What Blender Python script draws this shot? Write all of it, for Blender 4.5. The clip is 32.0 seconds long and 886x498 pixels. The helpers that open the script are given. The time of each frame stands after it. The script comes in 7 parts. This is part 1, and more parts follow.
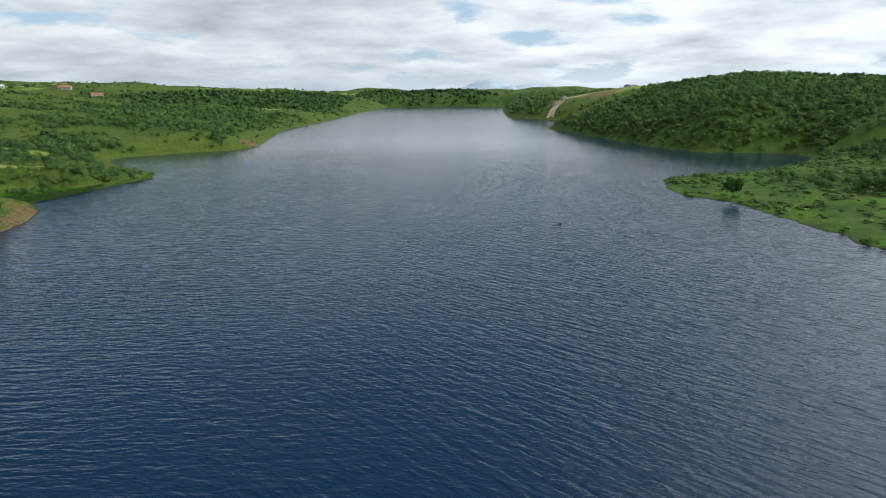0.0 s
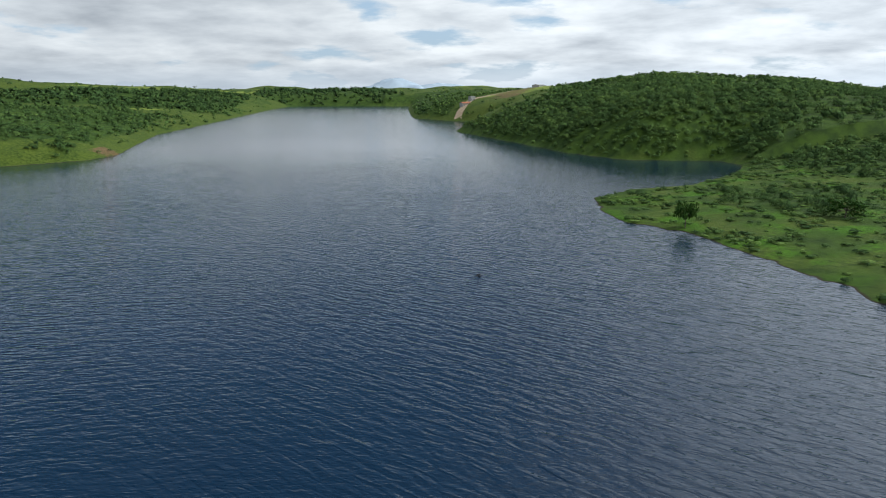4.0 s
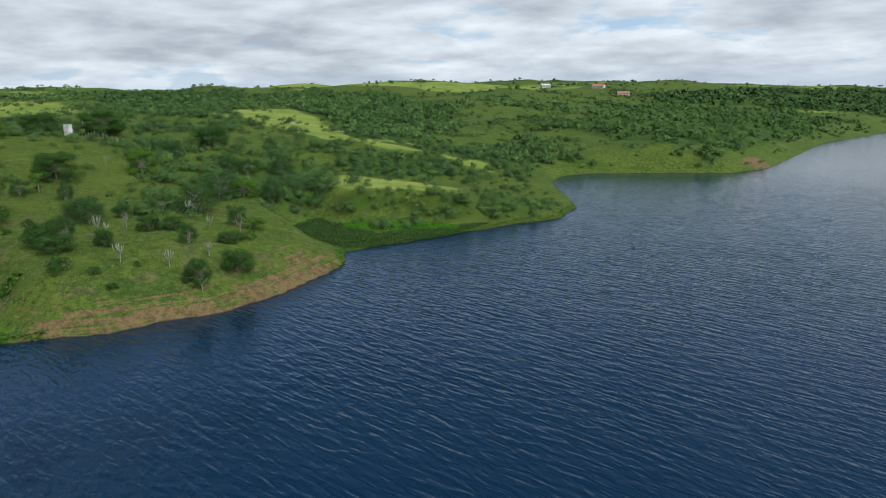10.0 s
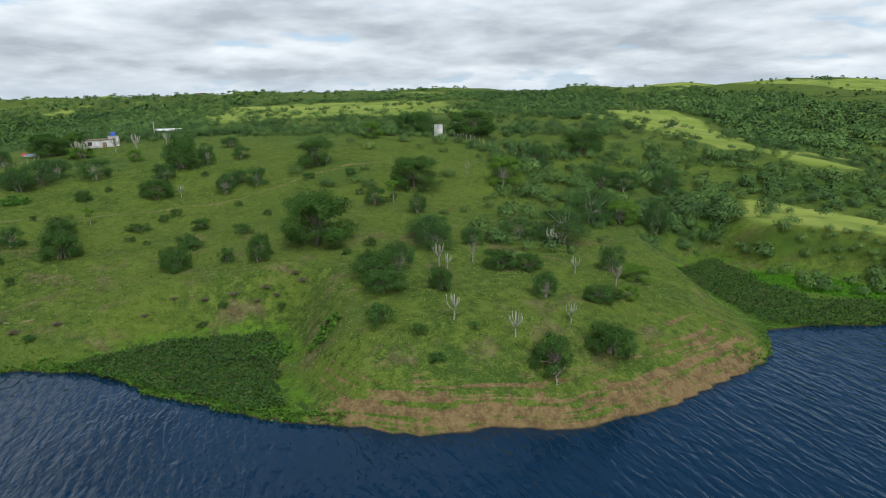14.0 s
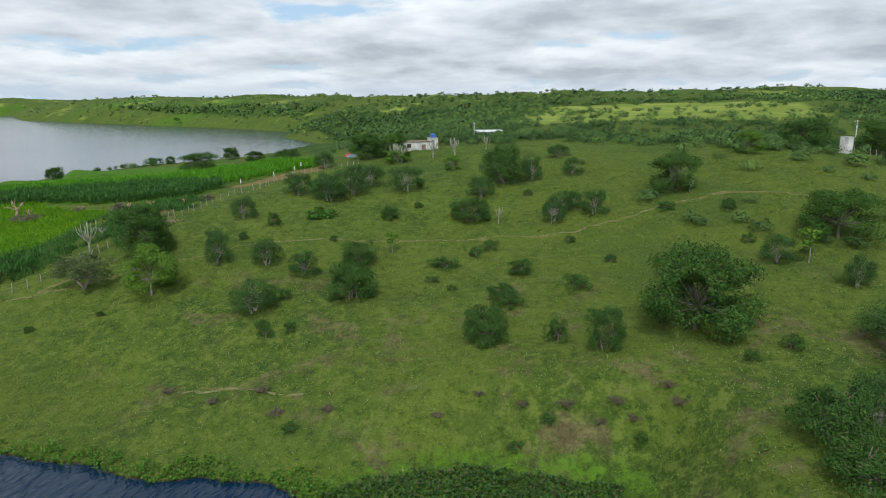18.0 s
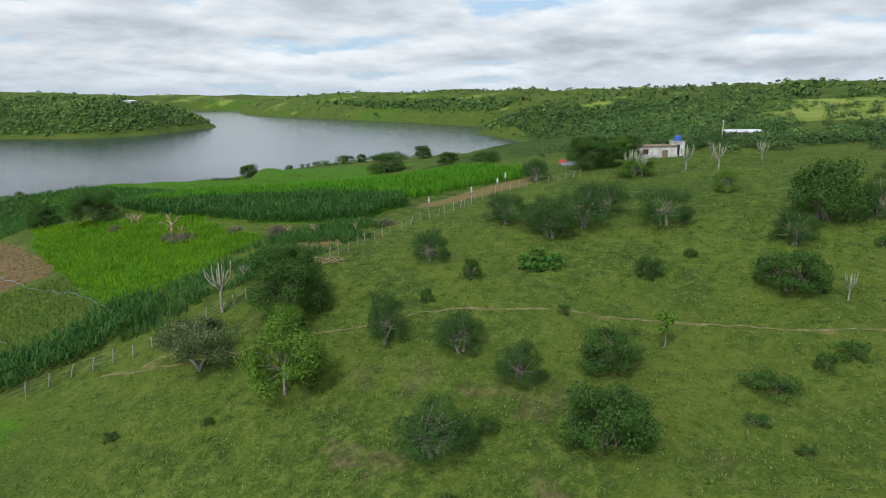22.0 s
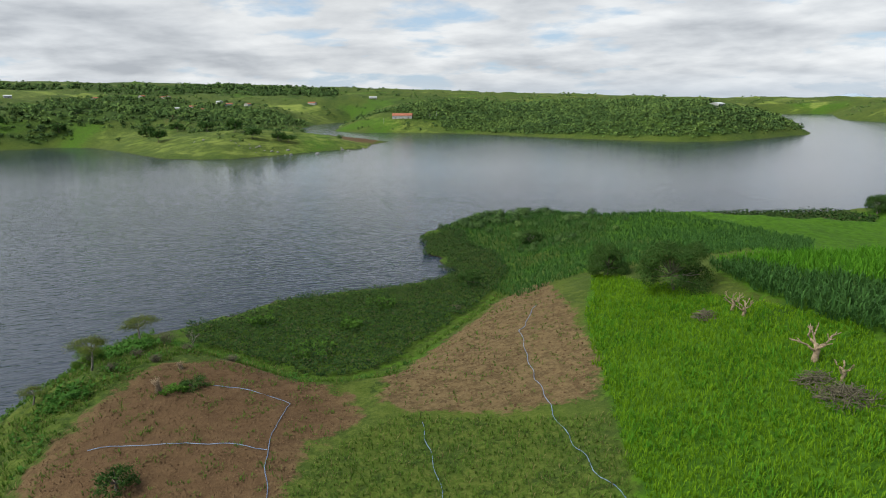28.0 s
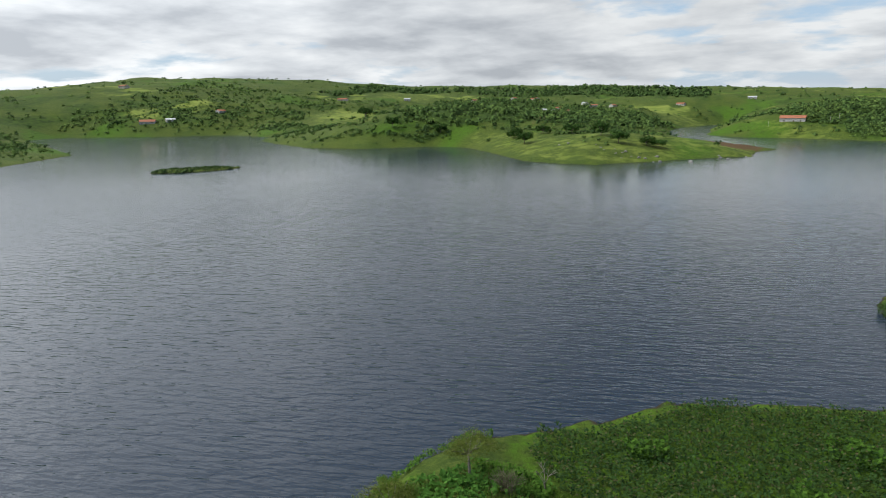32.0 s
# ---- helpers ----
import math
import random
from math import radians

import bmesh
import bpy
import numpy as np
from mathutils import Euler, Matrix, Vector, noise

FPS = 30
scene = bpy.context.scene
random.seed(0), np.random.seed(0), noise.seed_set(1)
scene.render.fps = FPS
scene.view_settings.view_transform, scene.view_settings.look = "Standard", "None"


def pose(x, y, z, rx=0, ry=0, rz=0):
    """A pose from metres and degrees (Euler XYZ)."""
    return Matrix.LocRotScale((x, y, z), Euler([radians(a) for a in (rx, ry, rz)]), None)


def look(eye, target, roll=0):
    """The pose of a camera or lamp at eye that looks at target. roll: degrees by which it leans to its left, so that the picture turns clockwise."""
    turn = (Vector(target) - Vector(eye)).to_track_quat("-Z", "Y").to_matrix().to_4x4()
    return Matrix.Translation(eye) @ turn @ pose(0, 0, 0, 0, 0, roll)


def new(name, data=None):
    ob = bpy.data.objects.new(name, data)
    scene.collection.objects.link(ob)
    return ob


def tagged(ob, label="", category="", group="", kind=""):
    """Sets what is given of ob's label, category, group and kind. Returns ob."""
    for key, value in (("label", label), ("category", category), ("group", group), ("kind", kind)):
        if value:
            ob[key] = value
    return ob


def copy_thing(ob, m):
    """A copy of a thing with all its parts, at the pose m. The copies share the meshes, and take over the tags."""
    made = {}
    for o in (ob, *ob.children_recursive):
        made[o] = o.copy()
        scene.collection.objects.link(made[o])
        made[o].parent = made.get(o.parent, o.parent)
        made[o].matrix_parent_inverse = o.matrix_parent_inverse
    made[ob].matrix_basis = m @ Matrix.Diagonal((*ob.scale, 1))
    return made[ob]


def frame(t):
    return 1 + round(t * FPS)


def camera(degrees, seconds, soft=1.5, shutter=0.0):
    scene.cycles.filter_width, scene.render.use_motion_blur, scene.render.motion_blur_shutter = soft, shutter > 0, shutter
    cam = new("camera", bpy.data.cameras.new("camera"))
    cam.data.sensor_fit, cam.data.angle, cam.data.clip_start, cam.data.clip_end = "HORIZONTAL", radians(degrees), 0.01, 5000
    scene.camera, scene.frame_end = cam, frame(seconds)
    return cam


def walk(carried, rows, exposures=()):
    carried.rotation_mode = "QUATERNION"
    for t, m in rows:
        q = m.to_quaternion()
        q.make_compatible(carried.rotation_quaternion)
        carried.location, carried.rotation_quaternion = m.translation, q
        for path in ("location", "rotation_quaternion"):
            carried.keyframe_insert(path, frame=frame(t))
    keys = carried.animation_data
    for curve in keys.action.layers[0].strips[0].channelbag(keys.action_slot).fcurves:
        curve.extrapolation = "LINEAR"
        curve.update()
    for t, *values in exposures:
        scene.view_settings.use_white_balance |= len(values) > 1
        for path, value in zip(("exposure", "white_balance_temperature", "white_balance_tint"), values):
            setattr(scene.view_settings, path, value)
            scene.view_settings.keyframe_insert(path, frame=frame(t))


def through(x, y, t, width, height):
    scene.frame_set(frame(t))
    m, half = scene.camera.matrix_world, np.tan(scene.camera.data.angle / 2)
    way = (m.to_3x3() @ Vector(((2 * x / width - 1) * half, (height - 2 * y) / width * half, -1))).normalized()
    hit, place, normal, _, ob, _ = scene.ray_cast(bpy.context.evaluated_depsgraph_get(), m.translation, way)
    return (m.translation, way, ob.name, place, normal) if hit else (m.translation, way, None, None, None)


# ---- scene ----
cam = camera(67.26, 32.0, soft=1.0)
PATH = [
    (0, (-0.00, 0.00, 29.74), (0.00, 97.36, 6.91), -0.50),
    (0.5, (-0.16, 5.70, 29.84), (3.74, 102.96, 6.94), -0.39),
    (1, (0.26, 11.80, 29.84), (7.17, 108.89, 6.93), -0.32),
    (1.5, (0.91, 17.77, 29.82), (9.57, 114.71, 6.88), -0.27),
    (2, (2.00, 23.67, 29.81), (11.86, 120.50, 6.86), -0.20),
    (2.5, (3.05, 29.62, 29.94), (13.80, 126.35, 6.94), -0.17),
    (4.5, (7.15, 50.26, 30.45), (20.71, 146.62, 7.38), -0.17),
    (5, (7.82, 56.95, 30.44), (18.68, 153.66, 7.45), -0.31),
    (5.5, (8.48, 63.04, 30.45), (7.15, 160.36, 7.51), -0.70),
    (6, (8.53, 69.22, 29.97), (-7.62, 165.25, 7.23), -0.90),
    (6.5, (7.86, 74.82, 29.88), (-20.17, 168.10, 7.23), -0.83),
    (7, (6.81, 79.76, 29.99), (-28.86, 170.39, 7.35), -0.74),
    (7.5, (4.99, 84.63, 30.22), (-36.35, 172.82, 7.57), -0.57),
    (8, (2.51, 89.26, 30.04), (-43.61, 175.07, 7.49), -0.52),
    (8.5, (-0.55, 93.67, 29.99), (-51.95, 176.45, 7.53), -0.63),
    (9, (-4.17, 98.07, 30.20), (-61.29, 176.99, 7.68), -0.61),
    (9.5, (-8.06, 102.02, 30.20), (-71.23, 176.23, 7.78), -0.62),
    (10, (-12.18, 105.56, 30.35), (-80.42, 175.14, 7.92), -0.56),
    (10.5, (-16.97, 109.01, 30.23), (-89.75, 173.85, 7.89), -0.54),
    (11, (-21.15, 111.97, 29.95), (-97.96, 172.06, 7.79), -0.65),
    (11.5, (-25.64, 114.45, 29.84), (-105.97, 169.79, 7.81), -0.57),
    (12, (-29.85, 116.83, 30.00), (-113.95, 166.18, 7.82), -0.78),
    (12.5, (-34.49, 118.52, 29.93), (-121.76, 162.08, 7.88), -0.67),
    (13, (-39.11, 119.87, 29.85), (-129.06, 157.70, 7.99), -0.48),
    (13.5, (-43.76, 120.92, 29.82), (-136.08, 152.55, 7.99), -0.52),
    (14, (-48.38, 121.60, 29.88), (-142.48, 147.43, 8.00), -0.54),
    (14.5, (-52.84, 121.89, 29.92), (-148.38, 141.65, 7.96), -0.56),
    (15, (-57.64, 122.07, 29.77), (-154.36, 135.02, 7.91), -0.51),
    (15.5, (-62.16, 121.74, 29.83), (-159.56, 127.86, 8.04), -0.47),
    (17.5, (-80.65, 117.52, 29.96), (-177.54, 105.24, 8.47), -0.01),
    (18, (-85.01, 116.23, 30.18), (-181.05, 98.88, 8.40), -0.08),
    (18.5, (-89.48, 114.89, 30.58), (-184.19, 91.78, 8.27), -0.13),
    (19, (-93.89, 113.20, 30.41), (-187.03, 84.39, 8.14), -0.17),
    (19.5, (-98.16, 111.40, 30.44), (-189.40, 77.17, 8.01), -0.26),
    (20, (-102.27, 109.38, 30.31), (-192.22, 71.95, 7.78), -0.23),
    (20.5, (-106.25, 107.12, 29.98), (-195.54, 68.08, 7.55), -0.17),
    (21, (-110.18, 104.79, 29.78), (-199.01, 64.71, 7.39), -0.23),
    (21.5, (-114.38, 102.21, 29.85), (-202.89, 61.53, 7.25), -0.31),
    (22, (-118.52, 99.70, 29.77), (-205.85, 56.47, 7.32), -0.52),
    (22.5, (-122.85, 97.15, 29.70), (-207.63, 49.11, 7.21), -0.76),
    (23, (-126.73, 94.48, 29.87), (-207.44, 39.87, 7.42), -0.83),
    (23.5, (-130.12, 91.60, 30.09), (-206.33, 30.76, 7.89), -0.50),
    (24, (-133.56, 88.25, 30.21), (-204.97, 21.84, 8.08), -0.51),
    (24.5, (-136.57, 84.87, 30.32), (-202.60, 13.07, 8.28), -0.47),
    (25, (-139.03, 81.33, 30.32), (-199.27, 4.59, 8.37), -0.52),
    (25.5, (-141.28, 77.31, 30.19), (-195.69, -3.70, 8.37), -0.50),
    (27.5, (-146.79, 60.07, 29.89), (-181.92, -31.08, 8.51), -0.59),
    (28, (-147.54, 55.86, 29.85), (-176.87, -37.33, 8.53), -0.65),
    (28.5, (-147.98, 51.74, 29.88), (-170.97, -43.24, 8.67), -0.60),
    (29, (-148.37, 47.32, 29.79), (-164.70, -49.05, 8.69), -0.65),
    (29.5, (-148.48, 42.95, 29.66), (-158.13, -54.35, 8.66), -0.75),
    (30, (-148.28, 38.36, 29.61), (-151.30, -59.37, 8.67), -0.76),
    (30.5, (-147.67, 33.95, 29.66), (-144.14, -63.80, 8.83), -0.84),
    (31, (-146.68, 29.18, 29.68), (-136.88, -68.16, 8.97), -0.78),
    (31.5, (-145.60, 24.90, 30.09), (-129.98, -71.69, 9.43), -0.79),
    (32, (-144.00, 20.49, 30.34), (-123.12, -75.13, 9.80), -0.84),
]
walk(cam, [(t, look(eye, target, roll)) for t, eye, target, roll in PATH], [(0, 0.0, 6100, 6), (2.5, -0.02, 6100, 6), (6, -0.16, 6000, 6), (9, -0.08, 5900, 6), (12, 0.05, 6000, 6), (15, 0.05, 6050, 6), (24, 0.05, 6150, 7), (28, 0.05, 6350, 8), (32, 0.0, 6350, 8)])

# ---- world and sun ----
SUN_ELEVATION, SUN_AZIMUTH = radians(50), radians(4)   # azimuth from +x towards +y
world = bpy.data.worlds.new("cloudy_sky")
scene.world = world
world.use_nodes = True
wt = world.node_tree
wt.nodes.clear()


def wnode(kind, **sets):
    n = wt.nodes.new(kind)
    for key, value in sets.items():
        if key in n.inputs:
            n.inputs[key].default_value = value
    return n


def wmath(op, a, b=0.0, clamp=False):
    n = wt.nodes.new("ShaderNodeMath")
    n.operation, n.use_clamp = op, clamp
    for i, v in enumerate((a, b)):
        if isinstance(v, (int, float)):
            n.inputs[i].default_value = v
        else:
            wt.links.new(v, n.inputs[i])
    return n.outputs[0]


def build_sky():
    L = wt.links.new
    sky = wt.nodes.new("ShaderNodeTexSky")
    sky.sky_type, sky.sun_disc = "NISHITA", False
    sky.sun_elevation = SUN_ELEVATION
    sky.sun_rotation = math.pi / 2 - SUN_AZIMUTH
    sky.dust_density, sky.ozone_density = 1.5, 2.0
    blue = wt.nodes.new("ShaderNodeBackground")
    blue.inputs["Strength"].default_value = 0.13
    clear = wt.nodes.new("ShaderNodeBackground")
    clear.inputs["Color"].default_value, clear.inputs["Strength"].default_value = (0.56, 0.71, 0.90, 1), 0.92
    air = wt.nodes.new("ShaderNodeMixShader")
    L(sky.outputs[0], blue.inputs["Color"])
    co = wt.nodes.new("ShaderNodeTexCoord")
    sep = wt.nodes.new("ShaderNodeSeparateXYZ")
    L(co.outputs["Generated"], sep.inputs[0])
    # the deck lies flat overhead: its heaps draw together towards the horizon
    low = wmath("DIVIDE", 1.0, wmath("ADD", wmath("MAXIMUM", sep.outputs[2], 0.0), 0.21))
    com = wt.nodes.new("ShaderNodeCombineXYZ")
    L(wmath("MULTIPLY", sep.outputs[0], low), com.inputs[0])
    L(wmath("MULTIPLY", sep.outputs[1], low), com.inputs[1])
    L(wmath("MULTIPLY", sep.outputs[2], 7.0), com.inputs[2])
    cover = wnode("ShaderNodeTexNoise", Scale=1.9, Detail=8.0, Roughness=0.53, Distortion=0.1)
    body = wnode("ShaderNodeTexNoise", Scale=0.6, Detail=4.0, Roughness=0.5, Distortion=0.0)
    above = wnode("ShaderNodeTexNoise", Scale=1.9, Detail=8.0, Roughness=0.53, Distortion=0.1)
    nearer = wt.nodes.new("ShaderNodeVectorMath")
    nearer.operation = "SCALE"
    nearer.inputs["Scale"].default_value = 0.955
    L(com.outputs[0], nearer.inputs[0])
    L(nearer.outputs[0], above.inputs["Vector"])
    for n in (cover, body):
        L(com.outputs[0], n.inputs["Vector"])
    # the deck is closed towards the sun and breaks up on the far side, above the low clouds
    side = wmath("ADD", wmath("MULTIPLY", sep.outputs[0], 0.24), wmath("MULTIPLY", sep.outputs[1], -0.26))
    lift = wmath("MULTIPLY", wmath("SUBTRACT", sep.outputs[2], 0.10), 4.0, clamp=True)
    ramp = wt.nodes.new("ShaderNodeValToRGB")
    ramp.color_ramp.elements[0].position, ramp.color_ramp.elements[1].position = 0.36, 0.46
    L(wmath("ADD", wmath("ADD", cover.outputs["Fac"], wmath("MULTIPLY", wmath("SUBTRACT", body.outputs["Fac"], 0.42), 0.5)), wmath("MULTIPLY", wmath("SUBTRACT", side, 0.03), lift)), ramp.inputs[0])
    # thin edges are white, thick middles grey below and light above
    tone = wt.nodes.new("ShaderNodeValToRGB")
    e = tone.color_ramp.elements
    e[0].position, e[0].color = 0.16, (0.50, 0.52, 0.555, 1)
    e[1].position, e[1].color = 0.86, (1.0, 1.0, 1.0, 1)
    mid = e.new(0.5)
    mid.color = (0.74, 0.755, 0.78, 1)
    relief = wmath("MULTIPLY", wmath("SUBTRACT", cover.outputs["Fac"], above.outputs["Fac"]), 2.0)
    thick = wmath("MULTIPLY", wmath("SUBTRACT", cover.outputs["Fac"], 0.5), -1.5)
    L(wmath("ADD", wmath("ADD", wmath("ADD", 0.55, relief), thick), wmath("MULTIPLY", wmath("SUBTRACT", 0.5, body.outputs["Fac"]), 1.2)), tone.inputs[0])
    # thin even veil just over the horizon
    veil = wmath("SUBTRACT", 1.0, wmath("MULTIPLY", sep.outputs[2], 24.0), clamp=True)
    mixc = wt.nodes.new("ShaderNodeMix")
    mixc.data_type = "RGBA"
    L(wmath("MULTIPLY", veil, 0.75), mixc.inputs["Factor"])
    L(tone.outputs[0], mixc.inputs["A"])
    mixc.inputs["B"].default_value = (0.62, 0.68, 0.76, 1)
    cloud = wt.nodes.new("ShaderNodeBackground")
    # cloud glows where the sun stands behind it
    ce = math.cos(SUN_ELEVATION)
    dot = wmath("ADD", wmath("MULTIPLY", sep.outputs[2], math.sin(SUN_ELEVATION)), wmath("ADD", wmath("MULTIPLY", sep.outputs[0], ce * math.cos(SUN_AZIMUTH)), wmath("MULTIPLY", sep.outputs[1], ce * math.sin(SUN_AZIMUTH))))
    glow = wmath("POWER", wmath("MAXIMUM", dot, 0.0), 3.5)
    L(wmath("ADD", wmath("ADD", wmath("ADD", wmath("ADD", wmath("ADD", 0.91, wmath("MULTIPLY", wmath("MAXIMUM", wmath("MULTIPLY", sep.outputs[0], -1.0), 0.0), 0.06)), wmath("ADD", wmath("MULTIPLY", sep.outputs[1], 0.06), wmath("MULTIPLY", wmath("MULTIPLY", sep.outputs[0], sep.outputs[1]), 0.06))), wmath("MULTIPLY", wmath("MAXIMUM", sep.outputs[0], -0.1), 0.40)), wmath("MULTIPLY", lift, wmath("SUBTRACT", wmath("ADD", wmath("MULTIPLY", wmath("MAXIMUM", sep.outputs[0], 0.0), 1.6), wmath("MULTIPLY", wmath("MINIMUM", sep.outputs[0], 0.0), -0.45)), wmath("ADD", wmath("MULTIPLY", wmath("MULTIPLY", wmath("MAXIMUM", sep.outputs[1], 0.0), 0.33), wmath("MAXIMUM", wmath("SUBTRACT", 0.55, sep.outputs[0]), 0.0)), wmath("MULTIPLY", wmath("MAXIMUM", wmath("MULTIPLY", sep.outputs[1], -1.0), 0.0), 0.30))))), wmath("MULTIPLY", wmath("MULTIPLY", glow, lift), 1.6)), cloud.inputs["Strength"])
    L(mixc.outputs["Result"], cloud.inputs["Color"])
    fac = wmath("MAXIMUM", ramp.outputs[0], wmath("MULTIPLY", veil, 0.9))
    mix = wt.nodes.new("ShaderNodeMixShader")
    L(wmath("MULTIPLY", fac, 0.97), mix.inputs[0])
    L(blue.outputs[0], air.inputs[1])
    L(wmath("MULTIPLY", wmath("SUBTRACT", 1.0, lift), 0.65), air.inputs[0])
    L(clear.outputs[0], air.inputs[2])
    L(air.outputs[0], mix.inputs[1])
    L(cloud.outputs[0], mix.inputs[2])
    out = wt.nodes.new("ShaderNodeOutputWorld")
    L(mix.outputs[0], out.inputs[0])


build_sky()
sun = new("sun", bpy.data.lights.new("sun", "SUN"))
sun.data.energy, sun.data.angle, sun.data.color = 2.7, radians(2), (1.0, 0.95, 0.86)
sun.matrix_world = look((0, 0, 0), (-math.cos(SUN_ELEVATION) * math.cos(SUN_AZIMUTH), -math.cos(SUN_ELEVATION) * math.sin(SUN_AZIMUTH), -math.sin(SUN_ELEVATION)))
scene.view_settings.exposure = 0.0

# ---- plan: the lake's shores and the lie of the land (metres, lake level 0) ----
EAST = [(85, -60), (88, 20), (84, 80), (83, 122), (82, 152), (78, 180), (69, 196), (72, 215), (76, 229), (92, 242), (116, 249), (147, 275),
    (168, 300), (170, 320), (130, 331), (113, 376), (110, 412), (97, 500), (88, 561), (110, 640), (141, 696), (111, 747), (80, 824), (100, 1100),
    (130, 1448)]
NORTH = [(20, 1480), (-114, 1492), (-127, 1251), (-129, 875), (-129, 710), (-133, 562), (-120, 470), (-108, 394)]
WEST = [(-113, 370), (-137, 349), (-154, 333), (-158, 317), (-144, 294), (-130, 280), (-115, 264), (-107, 244), (-112, 224), (-113, 208),
    (-118, 184), (-109, 178), (-106, 171), (-102, 161), (-100, 150), (-101, 143), (-103, 134), (-107, 125), (-112, 118), (-118, 111), (-122, 107),
    (-126, 102), (-129, 98), (-130, 93), (-129, 85), (-130, 77), (-131, 69), (-131, 62), (-131, 35), (-127, 8), (-124, -15), (-127, -22), (-131, -32),
    (-134, -37)]
SOUTH = [(-140, -39), (-146, -42), (-153, -47), (-160, -48), (-180, -51), (-185, -56), (-183, -59), (-186, -66), (-184, -71), (-187, -81),
    (-188, -90), (-196, -99), (-205, -105), (-228, -102), (-261, -95), (-298, -84), (-324, -82), (-367, -80), (-407, -50), (-425, -18), (-450, -6),
    (-476, -14), (-523, -39), (-610, -113), (-712, -146), (-786, -262), (-874, -439), (-1014, -722), (-1326, -1026)]
FAR = [(-1280, -1150), (-1050, -960), (-800, -600), (-665, -445), (-632, -411), (-509, -360), (-464, -367), (-419, -458), (-377, -583), (-330, -640),
    (-285, -665), (-264, -735), (-280, -793), (-297, -903), (-352, -1110), (-325, -1090), (-272, -985), (-240, -851), (-230, -740), (-228, -631), (-236, -560), (-254, -515), (-272, -480), (-250, -450), (-240, -408), (-218, -400), (-188, -376),
    (-147, -346), (-129, -353), (-108, -370), (-80, -440), (-51, -506), (-20, -524), (34, -494), (90, -512), (150, -580), (197, -639), (235, -741),
    (324, -805), (424, -765), (546, -746), (519, -667), (321, -494), (240, -421), (199, -314), (150, -250), (110, -160)]
LAKE = np.array(EAST + NORTH + WEST + SOUTH + FAR, float)
ISLET = np.array([(76, -282), (62, -287), (45, -312), (46, -322), (60, -320), (82, -298)], float)
# floating beds of water hyacinth
BAY_BED = [(-129, 98), (-133, 104), (-135, 109), (-134, 122), (-126, 123), (-117, 122), (-111, 123), (-112, 118), (-115, 116), (-118, 111),
    (-122, 107), (-126, 102)]
COVE_BED = [(-147, 191), (-153, 203), (-139, 201), (-126, 200), (-118, 221), (-115, 227), (-112, 210), (-116, 191), (-119, 186), (-130, 187)]
SOUTH_BED = [(-139.5, -33), (-140.4, -38.5), (-144.7, -39.5), (-149.6, -42.2), (-152.4, -44.6), (-155.8, -47.2), (-159.2, -48.1), (-160.5, -46.6),
    (-165.9, -47.9), (-175.4, -48.3), (-179.2, -50.4), (-182, -51.2), (-183.6, -55), (-182.7, -58), (-186, -63), (-186.6, -66), (-182.7, -69),
    (-185.1, -75.6), (-187, -88), (-192.4, -90), (-195.5, -100), (-199, -90), (-195, -78), (-197.2, -65), (-193.5, -51.5), (-187.5, -42.2), (-180, -32.9),
    (-173.9, -26.9), (-168.6, -21.8), (-165.1, -17.3), (-161, -14), (-155.4, -14.4), (-151.7, -18.6), (-147.5, -23.7), (-143.9, -27.5)]
OUTER_BED = [(-226, -97), (-246, -98), (-277, -91), (-303, -84), (-305, -71), (-271, -49), (-251, -56), (-233, -76)]
INLET_BED = [(-431, -16), (-474, -13), (-521, -38), (-500, -9), (-429, 13), (-406, 3)]
# the flat strip of grass behind the cove's weed
COVE_STRIP = np.array([(-143, 203), (-138, 208), (-132, 213), (-125.5, 217), (-118.5, 220.5), (-116, 216), (-122, 209.5), (-130, 201.8), (-137, 199)], float)
BEDS = [np.array(b, float) for b in (BAY_BED, COVE_BED, SOUTH_BED, OUTER_BED, INLET_BED, COVE_STRIP)]
# hills: x, y, spread, rise
KNOLLS = [(-125, -25, 34, 6.0), (-125, 20, 34, 3.5), (-125, 65, 34, -21.2), (-125, 110, 34, 10.8), (-125, 155, 34, -9.3), (-125, 200, 34, 5.3),
    (-165, -25, 34, -13.1), (-165, 20, 34, -7.4), (-165, 65, 34, 14.3), (-165, 110, 34, -15.6), (-165, 155, 34, 6.5), (-165, 200, 34, -15.2),
    (-205, -70, 34, -12.7), (-205, -25, 34, 11.4), (-205, 20, 34, 2.4), (-205, 65, 34, -6.1), (-205, 110, 34, 4.9), (-205, 155, 34, 3.6),
    (-205, 200, 34, 2.1), (-250, -70, 34, 9.6), (-250, -25, 34, -10.0), (-250, 20, 34, -1.0), (-250, 65, 34, 3.2), (-250, 110, 34, -1.1),
    (-250, 155, 34, 0.0), (-250, 200, 34, 0.4)]
